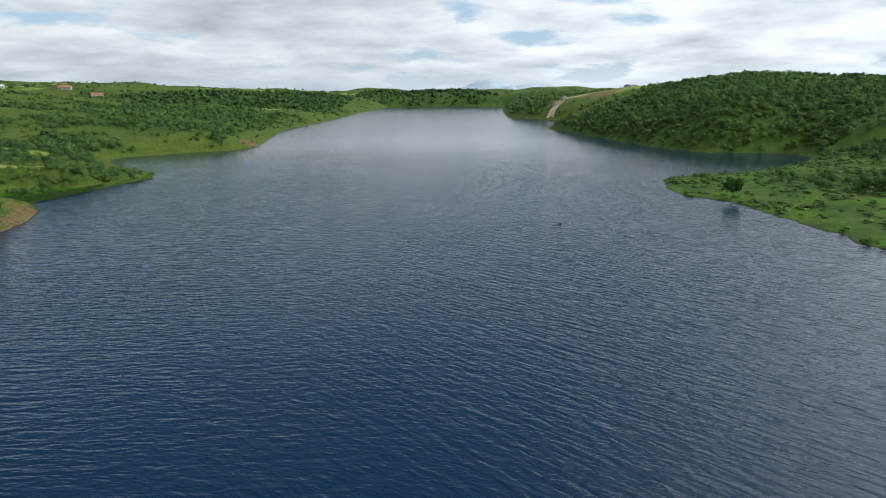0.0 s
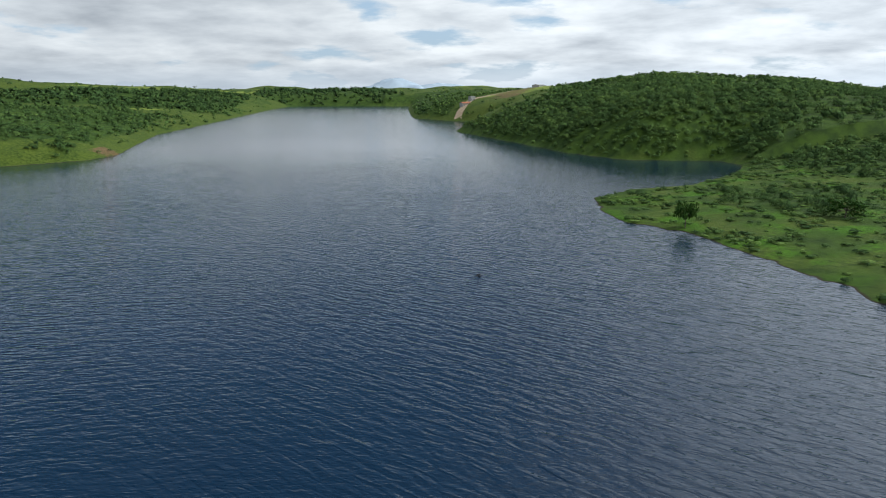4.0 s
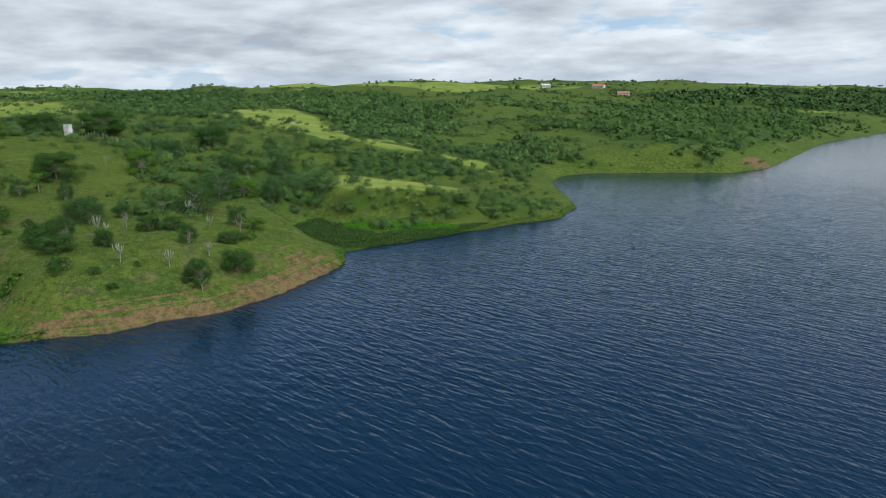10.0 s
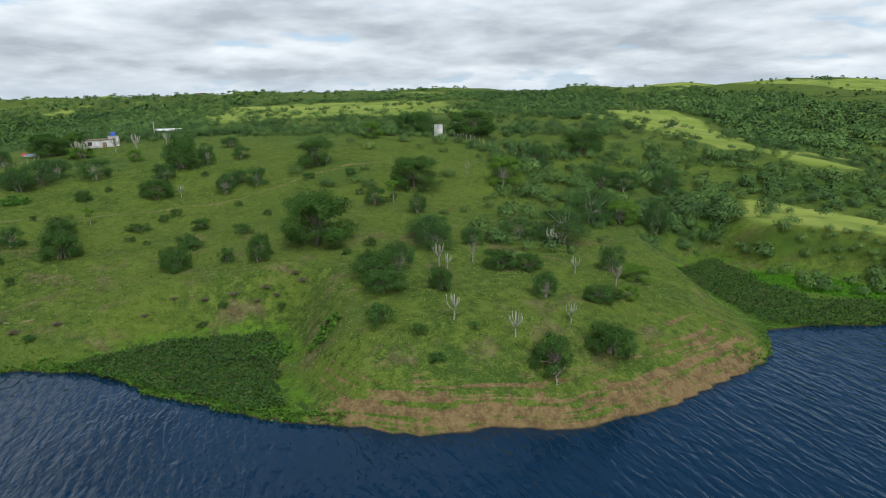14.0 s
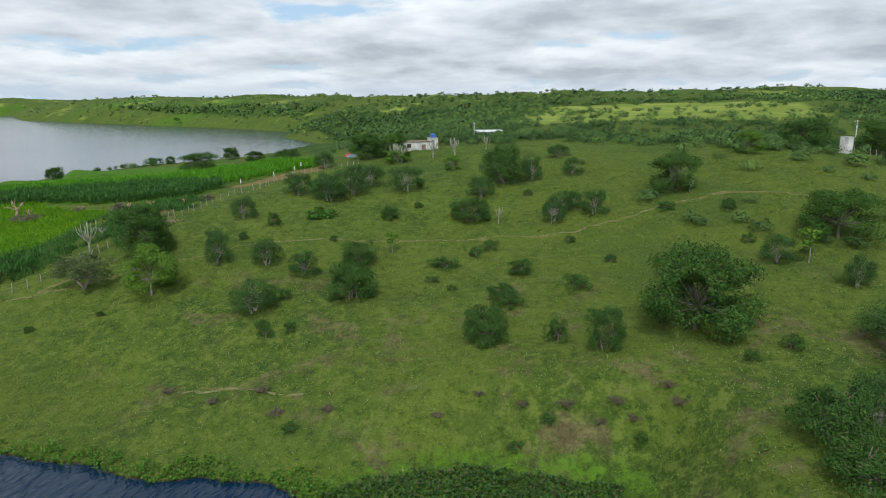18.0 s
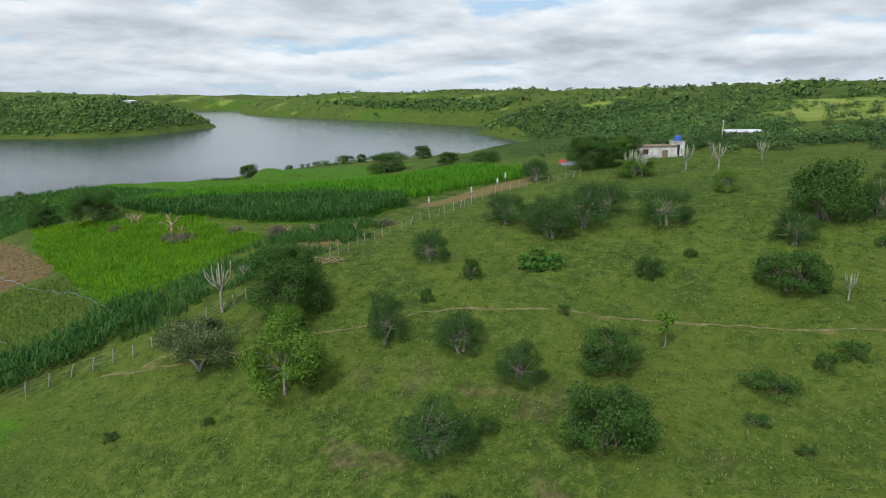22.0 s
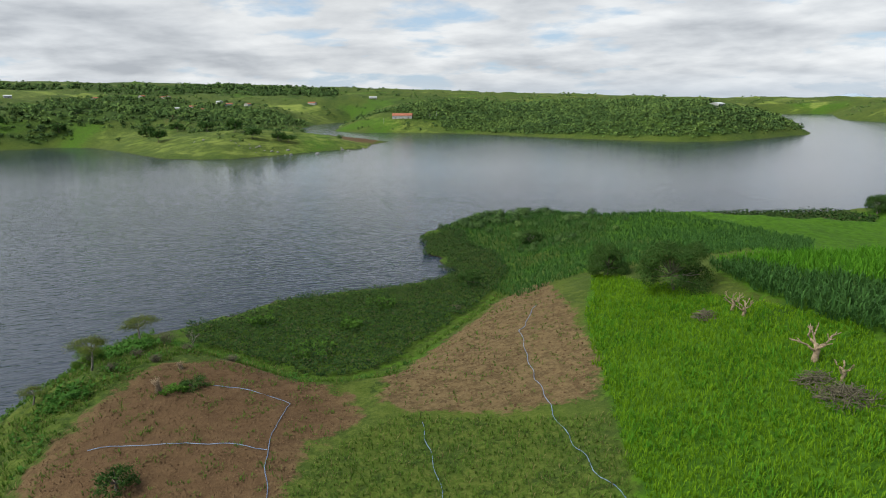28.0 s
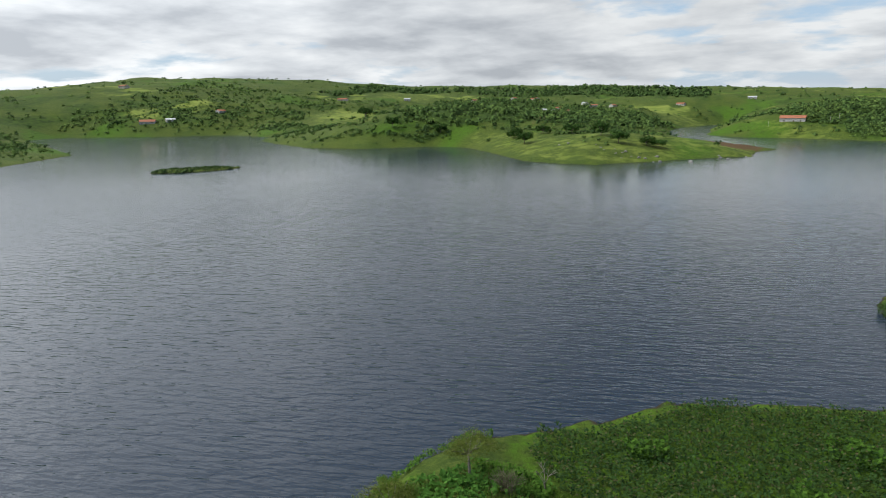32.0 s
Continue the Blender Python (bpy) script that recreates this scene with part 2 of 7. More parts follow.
HILLS = [(-480, 0, 130, -7.1), (-480, 150, 130, -0.9), (-480, 300, 130, 6.6), (-480, 450, 130, -13.5), (-480, 600, 130, 4.5), (-300, 0, 130, -8.5),
    (-300, 150, 130, 12.2), (-300, 300, 130, -14.7), (-300, 450, 130, 11.1), (-300, 600, 130, -5.4), (-200, 330, 90, -4.4), (-170, 470, 100, -0.3),
    (150, 200, 70, -23.1), (230, 330, 110, 11.7), (100, 150, 35, 4.1), (105, 205, 35, 5.3), (150, 250, 40, 1.9), (165, 170, 45, 10.4),
    (225, 215, 60, 13.6), (220, 480, 110, 11.4), (200, 700, 130, 3.6), (330, 900, 160, 11.1), (350, 620, 140, 22.2), (330, 200, 120, -16.4)]
HILLS += [(-520, -480, 120, 12.1), (-430, -560, 120, -12.1), (-150, -440, 80, 4.9), (0, -600, 100, 26.5), (120, -700, 120, -2.0), (-330, -750, 110, 16.8),
    (-330, -60, 60, -5.5), (-250, -560, 60, -13.8), (-240, -700, 70, -9.4), (-290, 230, 38, 4.3), (-290, 275, 38, 6.2), (-290, 320, 38, -6.0),
    (-240, 230, 38, 0.1), (-240, 275, 38, -3.1), (-240, 320, 38, 4.9), (-190, 230, 38, -2.0), (-190, 275, 38, 16.5), (-190, 320, 38, -15.7),
    (-145, 230, 38, 9.9), (-145, 275, 38, -25.3), (-145, 320, 38, 23.1), (145, 345, 40, 11.2), (200, 330, 60, 2.7)]
RIDGES = [(-2200, -600, 430, 18.0), (-2200, 0, 430, 0.2), (-2200, 600, 430, -1.0), (-2200, 1200, 430, -0.1), (-1500, -600, 430, 20.3),
    (-1500, 0, 430, -15.5), (-1500, 600, 430, -19.5), (-1500, 1200, 430, -2.4), (-900, -600, 430, 10.6), (-900, 0, 430, 20.6), (-900, 600, 430, 24.4),
    (-900, 1200, 430, 30.7), (-600, 1600, 430, 18.7), (0, 2000, 430, 7.0), (600, 1500, 430, 23.0), (900, 700, 430, 7.7), (800, 0, 430, -2.2),
    (-900, -1500, 430, 18.3), (-300, -1700, 430, 31.0), (300, -1700, 430, 8.5), (900, -1600, 430, 84.0), (-300, -2500, 500, 44.7),
    (600, -2500, 500, 66.6), (-1200, -2200, 500, 19.2), (0, 3000, 500, 12.3), (1000, 2600, 500, 6.1), (-500, -1050, 250, 8.0), (100, -1150, 250, -2.9),
    (700, -1100, 250, 58.6)]


PEAKS = [(740, -1200, 170, -28), (520, 3700, 260, 10), (-3020, -2200, 190, 8)]


def outside(ring, x, y):
    """Distance to a closed ring, negative inside it."""
    best, inside = np.full(x.shape, 1e12), np.zeros(x.shape, bool)
    for (ax, ay), (bx, by) in zip(ring, np.roll(ring, -1, 0)):
        ex, ey = bx - ax, by - ay
        q = np.clip(((x - ax) * ex + (y - ay) * ey) / (ex * ex + ey * ey), 0, 1)
        best = np.minimum(best, (x - ax - q * ex) ** 2 + (y - ay - q * ey) ** 2)
        if ay != by:
            inside ^= ((ay > y) != (by > y)) & (x < ex * (y - ay) / (by - ay) + ax)
    best = np.sqrt(best)
    return np.where(inside, -best, best)


def waves(x, y, size, seed, octaves=3):
    """Smooth rolling noise from -1 to 1, a sum of crossing sines."""
    rng, total, amp, norm = np.random.RandomState(seed), 0 * x, 1.0, 0.0
    for _ in range(octaves):
        part_sum = 0 * x
        for _ in range(5):
            a, ph = rng.uniform(0, 2 * np.pi), rng.uniform(0, 2 * np.pi)
            k = 2 * np.pi / size * rng.uniform(0.6, 1.4)
            part_sum = part_sum + np.sin(k * (x * np.cos(a) + y * np.sin(a)) + ph + 1.3 * np.sin(k * 0.7 * (y * np.cos(a) - x * np.sin(a)) + 2 * ph))
        total, norm, amp, size = total + amp * part_sum / 2.6, norm + amp, amp * 0.5, size * 0.47
    return total / norm


def easing(x, y):
    """How gently the land rises from the shore: steep banks round the near hill, low shores elsewhere."""
    away = np.maximum.reduce([-290 - x, x + 90, -120 - y, y - 205, 0 * x])
    return 14 + np.where((x > 80) & (y > 300) | (x < -100) & (y > 0) & (y < 480), 14, 46) * np.clip(away / 60, 0, 1)


def land(x, y):
    """Height of the ground, and the distance from the shore (negative in the lake)."""
    x, y = np.asarray(x, float), np.asarray(y, float)
    d = outside(LAKE, x, y)
    d = np.where(d < 0, np.maximum(d, -outside(ISLET, x, y)), d)
    d = d + np.clip(np.abs(d) * 0 + 1, 0, 1) * (0.9 * waves(x, y, 16, 5) + 0.35 * waves(x, y, 4.5, 6))
    rise = np.full(x.shape, 6.0)
    for cx, cy, s, h in KNOLLS + HILLS + RIDGES + PEAKS:
        rise += h * np.exp(-((x - cx) ** 2 + (y - cy) ** 2) / (2.0 * s * s))
    r = np.hypot(x + 100, y - 50)
    rise = np.maximum(rise, 1.2)
    rise += np.clip((r - 250) / 500, 0, 1) * 5 * waves(x, y, 240, 3) + np.clip((r - 1500) / 1500, 0, 1) * (16 + 22 * waves(x, y, 900, 4))
    ramp = 1 - np.exp(-np.maximum(d, 0) / easing(x, y))
    z = ramp * rise + np.minimum(np.maximum(d, 0) * 0.3, 0.25)
    z += np.clip(d / 12, 0, 1) * (0.25 * waves(x, y, 14, 8) + 0.07 * waves(x, y, 3.2, 9))
    for bed in BEDS:
        w = np.clip(outside(bed, x, y) / 9.0, 0, 1)
        z = np.where(d > 0, 0.12 + (z - 0.12) * w * w * (3 - 2 * w), z)
    z = np.where(d > 0, z, np.maximum(d * 0.25, -4.0))
    return z, d

# ---- materials ----
class Mat:
    """A small wrapper to build a node material."""

    def __init__(self, name, rough=0.7, spec=0.3):
        self.m = bpy.data.materials.new(name)
        self.m.use_nodes = True
        self.t = self.m.node_tree
        self.b = self.t.nodes["Principled BSDF"]
        self.b.inputs["Roughness"].default_value = rough
        self.b.inputs["Specular IOR Level"].default_value = spec
        self.geo = None

    def set(self, socket, v):
        if isinstance(v, bpy.types.NodeSocket):
            self.t.links.new(v, socket)
        else:
            socket.default_value = v

    def pos(self):
        if self.geo is None:
            self.geo = self.t.nodes.new("ShaderNodeNewGeometry")
        return self.geo.outputs["Position"]

    def noise(self, scale, detail=4.0, rough=0.55, vec=None, dist=0.0):
        n = self.t.nodes.new("ShaderNodeTexNoise")
        n.inputs["Scale"].default_value, n.inputs["Detail"].default_value = scale, detail
        n.inputs["Roughness"].default_value, n.inputs["Distortion"].default_value = rough, dist
        self.t.links.new(vec if vec is not None else self.pos(), n.inputs["Vector"])
        return n.outputs["Fac"]

    def math(self, op, a, b=0.0, clamp=False):
        n = self.t.nodes.new("ShaderNodeMath")
        n.operation, n.use_clamp = op, clamp
        self.set(n.inputs[0], a)
        self.set(n.inputs[1], b)
        return n.outputs[0]

    def steps(self, fac, lo, hi):
        n = self.t.nodes.new("ShaderNodeMapRange")
        n.interpolation_type = "SMOOTHSTEP"
        self.set(n.inputs[0], fac)
        n.inputs[1].default_value, n.inputs[2].default_value = lo, hi
        return n.outputs[0]

    def mix(self, fac, a, b, how="MIX"):
        n = self.t.nodes.new("ShaderNodeMix")
        n.data_type, n.blend_type = "RGBA", how
        self.set(n.inputs["Factor"], fac)
        for key, v in (("A", a), ("B", b)):
            self.set(n.inputs[key], (*v, 1) if isinstance(v, tuple) else v)
        return n.outputs["Result"]

    def attr(self, name):
        n = self.t.nodes.new("ShaderNodeAttribute")
        n.attribute_name = name
        return n.outputs["Fac"]

    def island(self):
        self.pos()
        return self.geo.outputs["Random Per Island"]

    def chance(self):
        return self.t.nodes.new("ShaderNodeObjectInfo").outputs["Random"]

    def bump(self, height, strength=0.5, distance=0.1):
        n = self.t.nodes.new("ShaderNodeBump")
        n.inputs["Strength"].default_value, n.inputs["Distance"].default_value = strength, distance
        self.t.links.new(height, n.inputs["Height"])
        self.t.links.new(n.outputs[0], self.b.inputs["Normal"])

    def color(self, v):
        self.set(self.b.inputs["Base Color"], (*v, 1) if isinstance(v, tuple) else v)
        return self.m


def ground_material():
    k = Mat("ground_cover", 0.95, 0.1)
    big, mid, fine, tiny = k.noise(0.012, 5), k.noise(0.11, 5, 0.6), k.noise(0.8, 6, 0.72), k.noise(3.2, 4, 0.75)
    grass = k.mix(k.steps(mid, 0.34, 0.66), (0.031, 0.056, 0.008), (0.058, 0.086, 0.010))
    grass = k.mix(k.steps(fine, 0.49, 0.60), grass, (0.074, 0.100, 0.016))
    grass = k.mix(k.math("MULTIPLY", k.steps(fine, 0.47, 0.36), 0.9), grass, (0.020, 0.040, 0.006))
    grass = k.mix(k.math("MULTIPLY", k.steps(big, 0.45, 0.62), 0.4), grass, (0.062, 0.082, 0.012))
    grass = k.mix(k.math("MULTIPLY", k.steps(k.noise(0.035, 6, 0.62), 0.52, 0.64), 0.55), grass, (0.032, 0.058, 0.010))
    grass = k.mix(k.math("MULTIPLY", k.steps(tiny, 0.48, 0.72), 0.5), grass, (0.097, 0.116, 0.027))
    grass = k.mix(k.math("MULTIPLY", k.steps(tiny, 0.44, 0.26), 0.6), grass, (0.019, 0.036, 0.006))
    # dry heath patches with reddish stems on the lower slope
    wear = k.math("MULTIPLY", k.math("MULTIPLY", k.steps(k.noise(0.15, 6, 0.68), 0.52, 0.66), 0.8), k.attr("heath"))
    grass = k.mix(wear, grass, k.mix(k.steps(fine, 0.4, 0.65), (0.066, 0.050, 0.026), (0.112, 0.098, 0.044)))
    lush = k.mix(k.steps(fine, 0.32, 0.66), (0.026, 0.074, 0.004), (0.056, 0.126, 0.006))
    lush = k.mix(k.steps(mid, 0.55, 0.75), lush, (0.027, 0.065, 0.007))
    out = k.mix(k.steps(k.math("ADD", k.attr("lush"), k.math("MULTIPLY", k.math("SUBTRACT", fine, 0.5), 0.7)), 0.35, 0.6), grass, lush)
    # yellow-green pasture, its colour lightened further to paint in dappled sunlight
    dry = k.mix(k.steps(k.noise(0.06, 5), 0.35, 0.65), (0.108, 0.148, 0.022), (0.165, 0.200, 0.040))
    out = k.mix(k.steps(k.math("ADD", k.attr("dry"), k.math("MULTIPLY", k.math("SUBTRACT", mid, 0.5), 0.8)), 0.35, 0.65), out, dry)
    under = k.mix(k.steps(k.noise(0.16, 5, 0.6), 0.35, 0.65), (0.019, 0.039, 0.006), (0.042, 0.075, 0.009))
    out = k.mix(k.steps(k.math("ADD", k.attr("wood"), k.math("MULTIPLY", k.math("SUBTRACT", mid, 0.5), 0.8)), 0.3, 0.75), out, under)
    soil = k.mix(k.steps(fine, 0.35, 0.65), (0.074, 0.050, 0.022), (0.138, 0.098, 0.045))
    soil = k.mix(k.steps(tiny, 0.5, 0.8), soil, (0.175, 0.135, 0.070))
    soil = k.mix(k.math("MULTIPLY", k.attr("damp"), 0.8), soil, k.mix(fine, (0.052, 0.029, 0.014), (0.108, 0.063, 0.031)))
    out = k.mix(k.math("MULTIPLY", k.steps(k.math("ADD", k.attr("trail"), k.math("MULTIPLY", k.math("SUBTRACT", fine, 0.5), 0.5)), 0.35, 0.75), 0.8), out, k.mix(tiny, (0.107, 0.073, 0.030), (0.179, 0.132, 0.055)))
    edge = k.math("ADD", k.attr("earth"), k.math("ADD", k.math("MULTIPLY", k.math("SUBTRACT", k.noise(0.55, 6, 0.72), 0.5), 1.5), k.math("MULTIPLY", k.math("SUBTRACT", k.noise(0.17, 3), 0.5), 0.9)))
    sep = k.t.nodes.new("ShaderNodeSeparateXYZ")
    k.t.links.new(k.pos(), sep.inputs[0])
    # the worn bank: ochre steps with grass left along the contours
    flat = k.t.nodes.new("ShaderNodeMapping")
    flat.inputs["Scale"].default_value = (0.07, 0.07, 3.4)
    k.t.links.new(k.pos(), flat.inputs["Vector"])
    ledge = k.noise(1.0, 4, 0.6, flat.outputs[0])
    edge = k.math("ADD", edge, k.math("MULTIPLY", k.math("MULTIPLY", k.math("SUBTRACT", ledge, 0.52), 2.2), k.attr("bank")))
    ochre = k.mix(k.steps(fine, 0.35, 0.65), (0.072, 0.048, 0.022), (0.133, 0.092, 0.042))
    soil = k.mix(k.math("MULTIPLY", k.attr("bank"), 0.9), soil, k.mix(k.steps(tiny, 0.5, 0.8), ochre, (0.169, 0.130, 0.061)))
    out = k.mix(k.steps(edge, 0.42, 0.62), out, soil)
    shore = k.mix(fine, (0.017, 0.016, 0.010), (0.046, 0.036, 0.024))
    out = k.mix(k.steps(sep.outputs[2], 0.12, 0.02), out, shore)
    k.bump(k.math("ADD", k.math("MULTIPLY", fine, 0.7), k.math("MULTIPLY", tiny, 0.4)), 0.8, 0.35)
    return k.color(out)


def water_material():
    k = Mat("lake_water", 0.05, 0.5)
    k.b.inputs["IOR"].default_value = 1.33

    def turned(angle, along):
        """Plan coordinates turned so that the first runs along the crests, drawn out that way."""
        n = k.t.nodes.new("ShaderNodeMapping")
        n.vector_type = "TEXTURE"
        n.inputs["Rotation"].default_value = (0, 0, radians(angle))
        n.inputs["Scale"].default_value = (along, 1.0, 1.0)
        k.t.links.new(k.pos(), n.inputs["Vector"])
        return n.outputs[0]

    # wind waves, crests across the wind, with shorter ones riding on them; out on the lake they run more slantwise
    sep = k.t.nodes.new("ShaderNodeSeparateXYZ")
    k.t.links.new(k.pos(), sep.inputs[0])
    out = k.steps(sep.outputs[0], -55, 25)

    def crests(scale, angle, slant, along, dist):
        a = k.noise(scale, 1.5, 0.45, turned(angle, along), dist)
        b = k.noise(scale, 1.5, 0.45, turned(slant, along), dist)
        return k.math("ADD", k.math("MULTIPLY", a, k.math("SUBTRACT", 1.0, out)), k.math("MULTIPLY", b, out))

    swell = crests(0.50, 6, -36, 3.2, 0.35)
    main = crests(1.15, 2, -44, 3.4, 0.5)
    chop = k.noise(2.6, 1.5, 0.45, turned(-14, 2.4), 0.6)
    ripple = k.noise(6.0, 1, 0.5, turned(12, 1.6), 0.3)
    gust = k.noise(0.012, 3)
    h = k.math("ADD", k.math("ADD", k.math("MULTIPLY", swell, 0.12), k.math("MULTIPLY", main, 0.30)), k.math("ADD", k.math("MULTIPLY", chop, 0.085), k.math("MULTIPLY", ripple, 0.016)))
    n = k.t.nodes.new("ShaderNodeBump")
    n.inputs["Distance"].default_value = 1.0
    # the open middle of the lake is choppier than the sheltered far reaches
    far = k.t.nodes.new("ShaderNodeVectorMath")
    far.operation = "DISTANCE"
    far.inputs[1].default_value = (-50, 70, 0)
    k.t.links.new(k.pos(), far.inputs[0])
    open_water = k.math("SUBTRACT", 1.0, k.math("MULTIPLY", k.steps(far.outputs["Value"], 70, 380), 0.84))
    k.t.links.new(k.math("MULTIPLY", open_water, k.math("ADD", 0.48, k.math("MULTIPLY", gust, 0.5))), n.inputs["Strength"])
    k.t.links.new(h, n.inputs["Height"])
    k.t.links.new(n.outputs[0], k.b.inputs["Normal"])
    k.set(k.b.inputs["Roughness"], k.math("ADD", 0.06, k.math("MULTIPLY", k.steps(far.outputs["Value"], 150, 500), 0.08)))
    return k.color(k.mix(k.noise(0.03, 3), (0.002, 0.011, 0.026), (0.003, 0.015, 0.032)))


def leaf_material(name, dark, light, dry=None, through=0.18):
    k = Mat(name, 0.8, 0.08)
    c = k.mix(k.island(), dark, light)
    c = k.mix(k.math("MULTIPLY", k.steps(k.noise(0.7, 3), 0.45, 0.7), 0.5), c, light)
    c = k.mix(k.math("MULTIPLY", k.chance(), 0.25), c, dark)
    if dry:
        c = k.mix(k.steps(k.island(), 0.86, 0.9), c, dry)
    k.color(c)
    tr = k.t.nodes.new("ShaderNodeBsdfTranslucent")
    k.t.links.new(c, tr.inputs["Color"])
    ms = k.t.nodes.new("ShaderNodeMixShader")
    ms.inputs[0].default_value = through
    k.t.links.new(k.b.outputs[0], ms.inputs[1])
    k.t.links.new(tr.outputs[0], ms.inputs[2])
    k.t.links.new(ms.outputs[0], k.t.nodes["Material Output"].inputs[0])
    return k.m


def woods_material():
    """Crowns far off: hue by tree, shade by leaf clump; the clumps take the light as the round of the crown does."""
    k = Mat("woods_foliage", 0.9, 0.03)
    t = k.attr("tint")
    c = k.mix(k.steps(t, 0.0, 0.55), (0.040, 0.074, 0.026), (0.072, 0.124, 0.036))
    c = k.mix(k.steps(t, 0.55, 1.0), c, (0.125, 0.190, 0.048))
    c = k.mix(k.math("MULTIPLY", k.steps(k.island(), 0.3, 1.0), 0.45), c, (0.022, 0.048, 0.011))
    n = k.t.nodes.new("ShaderNodeAttribute")
    n.attribute_name = "round"
    k.t.links.new(n.outputs["Vector"], k.b.inputs["Normal"])
    return k.color(c)


def plain(name, a, b, scale=3.0, rough=0.8, spec=0.3, bump=0.3, metal=0.0):
    k = Mat(name, rough, spec)
    n = k.noise(scale, 6, 0.6)
    k.b.inputs["Metallic"].default_value = metal
    k.bump(n, bump, 0.03)
    c = k.mix(k.steps(n, 0.3, 0.7), a, b)
    return k.color(k.mix(k.math("MULTIPLY", k.chance(), 0.25), c, a))


GROUND, WATER, WOODS = ground_material(), water_material(), woods_material()
BARK = plain("bark", (0.07, 0.055, 0.042), (0.18, 0.15, 0.12), 5)
PALE_BARK = plain("pale_bark", (0.10, 0.09, 0.07), (0.24, 0.215, 0.18), 5)
DEAD_WOOD = plain("cut_wood", (0.13, 0.095, 0.055), (0.33, 0.25, 0.16), 6)
TWIGS = plain("dry_twigs", (0.060, 0.055, 0.032), (0.135, 0.118, 0.072), 3)
HEATH_TWIGS = plain("heath_twigs", (0.050, 0.044, 0.024), (0.105, 0.088, 0.050), 3)
CACTUS_OLD = plain("old_cactus_skin", (0.10, 0.11, 0.07), (0.24, 0.24, 0.18), 4)
CACTUS_GREEN = plain("cactus_skin", (0.07, 0.12, 0.035), (0.19, 0.25, 0.09), 4)
POST = plain("weathered_post", (0.13, 0.118, 0.098), (0.29, 0.265, 0.23), 9)
WIRE = plain("fence_wire", (0.11, 0.105, 0.10), (0.2, 0.19, 0.18), 3, 0.5, 0.5, 0.1, 0.8)
LIMEWASH = plain("limewashed_wall", (0.28, 0.27, 0.255), (0.50, 0.49, 0.46), 0.9)
CLAY_TILE = plain("clay_roof_tile", (0.22, 0.075, 0.04), (0.40, 0.165, 0.09), 1.5)
CEMENT = plain("grey_cement", (0.22, 0.215, 0.20), (0.40, 0.39, 0.37), 0.8)
ZINC = plain("zinc_sheet", (0.36, 0.37, 0.38), (0.58, 0.59, 0.60), 0.7, 0.45, 0.5, 0.1)
BLUE_PLASTIC = plain("blue_plastic", (0.02, 0.06, 0.26), (0.04, 0.11, 0.38), 2, 0.4, 0.5, 0.05)
HOSE = plain("blue_hose", (0.07, 0.12, 0.22), (0.20, 0.29, 0.42), 1.2, 0.5, 0.4, 0.05)
# near-black colour painting the shade in windows and a recess; driftwood too
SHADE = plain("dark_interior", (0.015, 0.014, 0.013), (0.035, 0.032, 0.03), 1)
WOOD = plain("painted_wood", (0.10, 0.07, 0.045), (0.19, 0.14, 0.09), 4)
CLOD = plain("earth_clod", (0.058, 0.034, 0.017), (0.150, 0.096, 0.052), 2.5, 0.95, 0.1)
# distance haze is mixed into this base colour, pale blue-grey
HAZE_HILL = plain("haze_painted_hill", (0.30, 0.36, 0.42), (0.34, 0.40, 0.46), 0.004, 1.0, 0.0)
FOOTPATH = plain("trodden_path", (0.075, 0.080, 0.028), (0.165, 0.145, 0.070), 1.3, 0.95, 0.1)
RED_DIRT = plain("dirt_road", (0.22, 0.16, 0.10), (0.38, 0.30, 0.21), 0.4, 0.95, 0.1)
STONE = plain("lichen_stone", (0.10, 0.095, 0.085), (0.27, 0.26, 0.235), 1.2)
LEAF_DARK = leaf_material("leaf_dark", (0.015, 0.043, 0.008), (0.054, 0.114, 0.019), (0.068, 0.087, 0.022))
LEAF_THORN = leaf_material("leaf_thorn", (0.017, 0.045, 0.011), (0.051, 0.103, 0.024))
LEAF_ROUND = leaf_material("leaf_scrub", (0.017, 0.048, 0.009), (0.055, 0.112, 0.021), (0.064, 0.090, 0.026))
LEAF_BRIGHT = leaf_material("leaf_bright", (0.034, 0.081, 0.008), (0.102, 0.185, 0.021), (0.123, 0.168, 0.029))
LEAF_PALE = leaf_material("leaf_pale", (0.034, 0.058, 0.018), (0.096, 0.134, 0.048), (0.140, 0.150, 0.070))
MAIZE_LEAF = leaf_material("maize_leaf", (0.022, 0.066, 0.014), (0.066, 0.150, 0.032), None, 0.3)
CANE_LEAF = leaf_material("cane_leaf", (0.034, 0.118, 0.006), (0.096, 0.240, 0.014), None, 0.3)
GRASS_LEAF = leaf_material("grass_blade", (0.064, 0.119, 0.019), (0.132, 0.197, 0.043), (0.176, 0.202, 0.071), 0.3)
LUSH_LEAF = leaf_material("lush_blade", (0.062, 0.145, 0.004), (0.160, 0.285, 0.010), None, 0.35)
HYACINTH = leaf_material("hyacinth_leaf", (0.012, 0.034, 0.009), (0.050, 0.100, 0.021), (0.080, 0.080, 0.034), 0.2)
REED = leaf_material("shore_weed", (0.034, 0.086, 0.009), (0.084, 0.168, 0.022), None, 0.3)
HERB = leaf_material("broad_herb", (0.030, 0.089, 0.013), (0.072, 0.170, 0.025), None, 0.3)
LEAF_FEATHER = leaf_material("feathery_leaf", (0.062, 0.088, 0.016), (0.140, 0.175, 0.030), (0.150, 0.150, 0.050), 0.3)
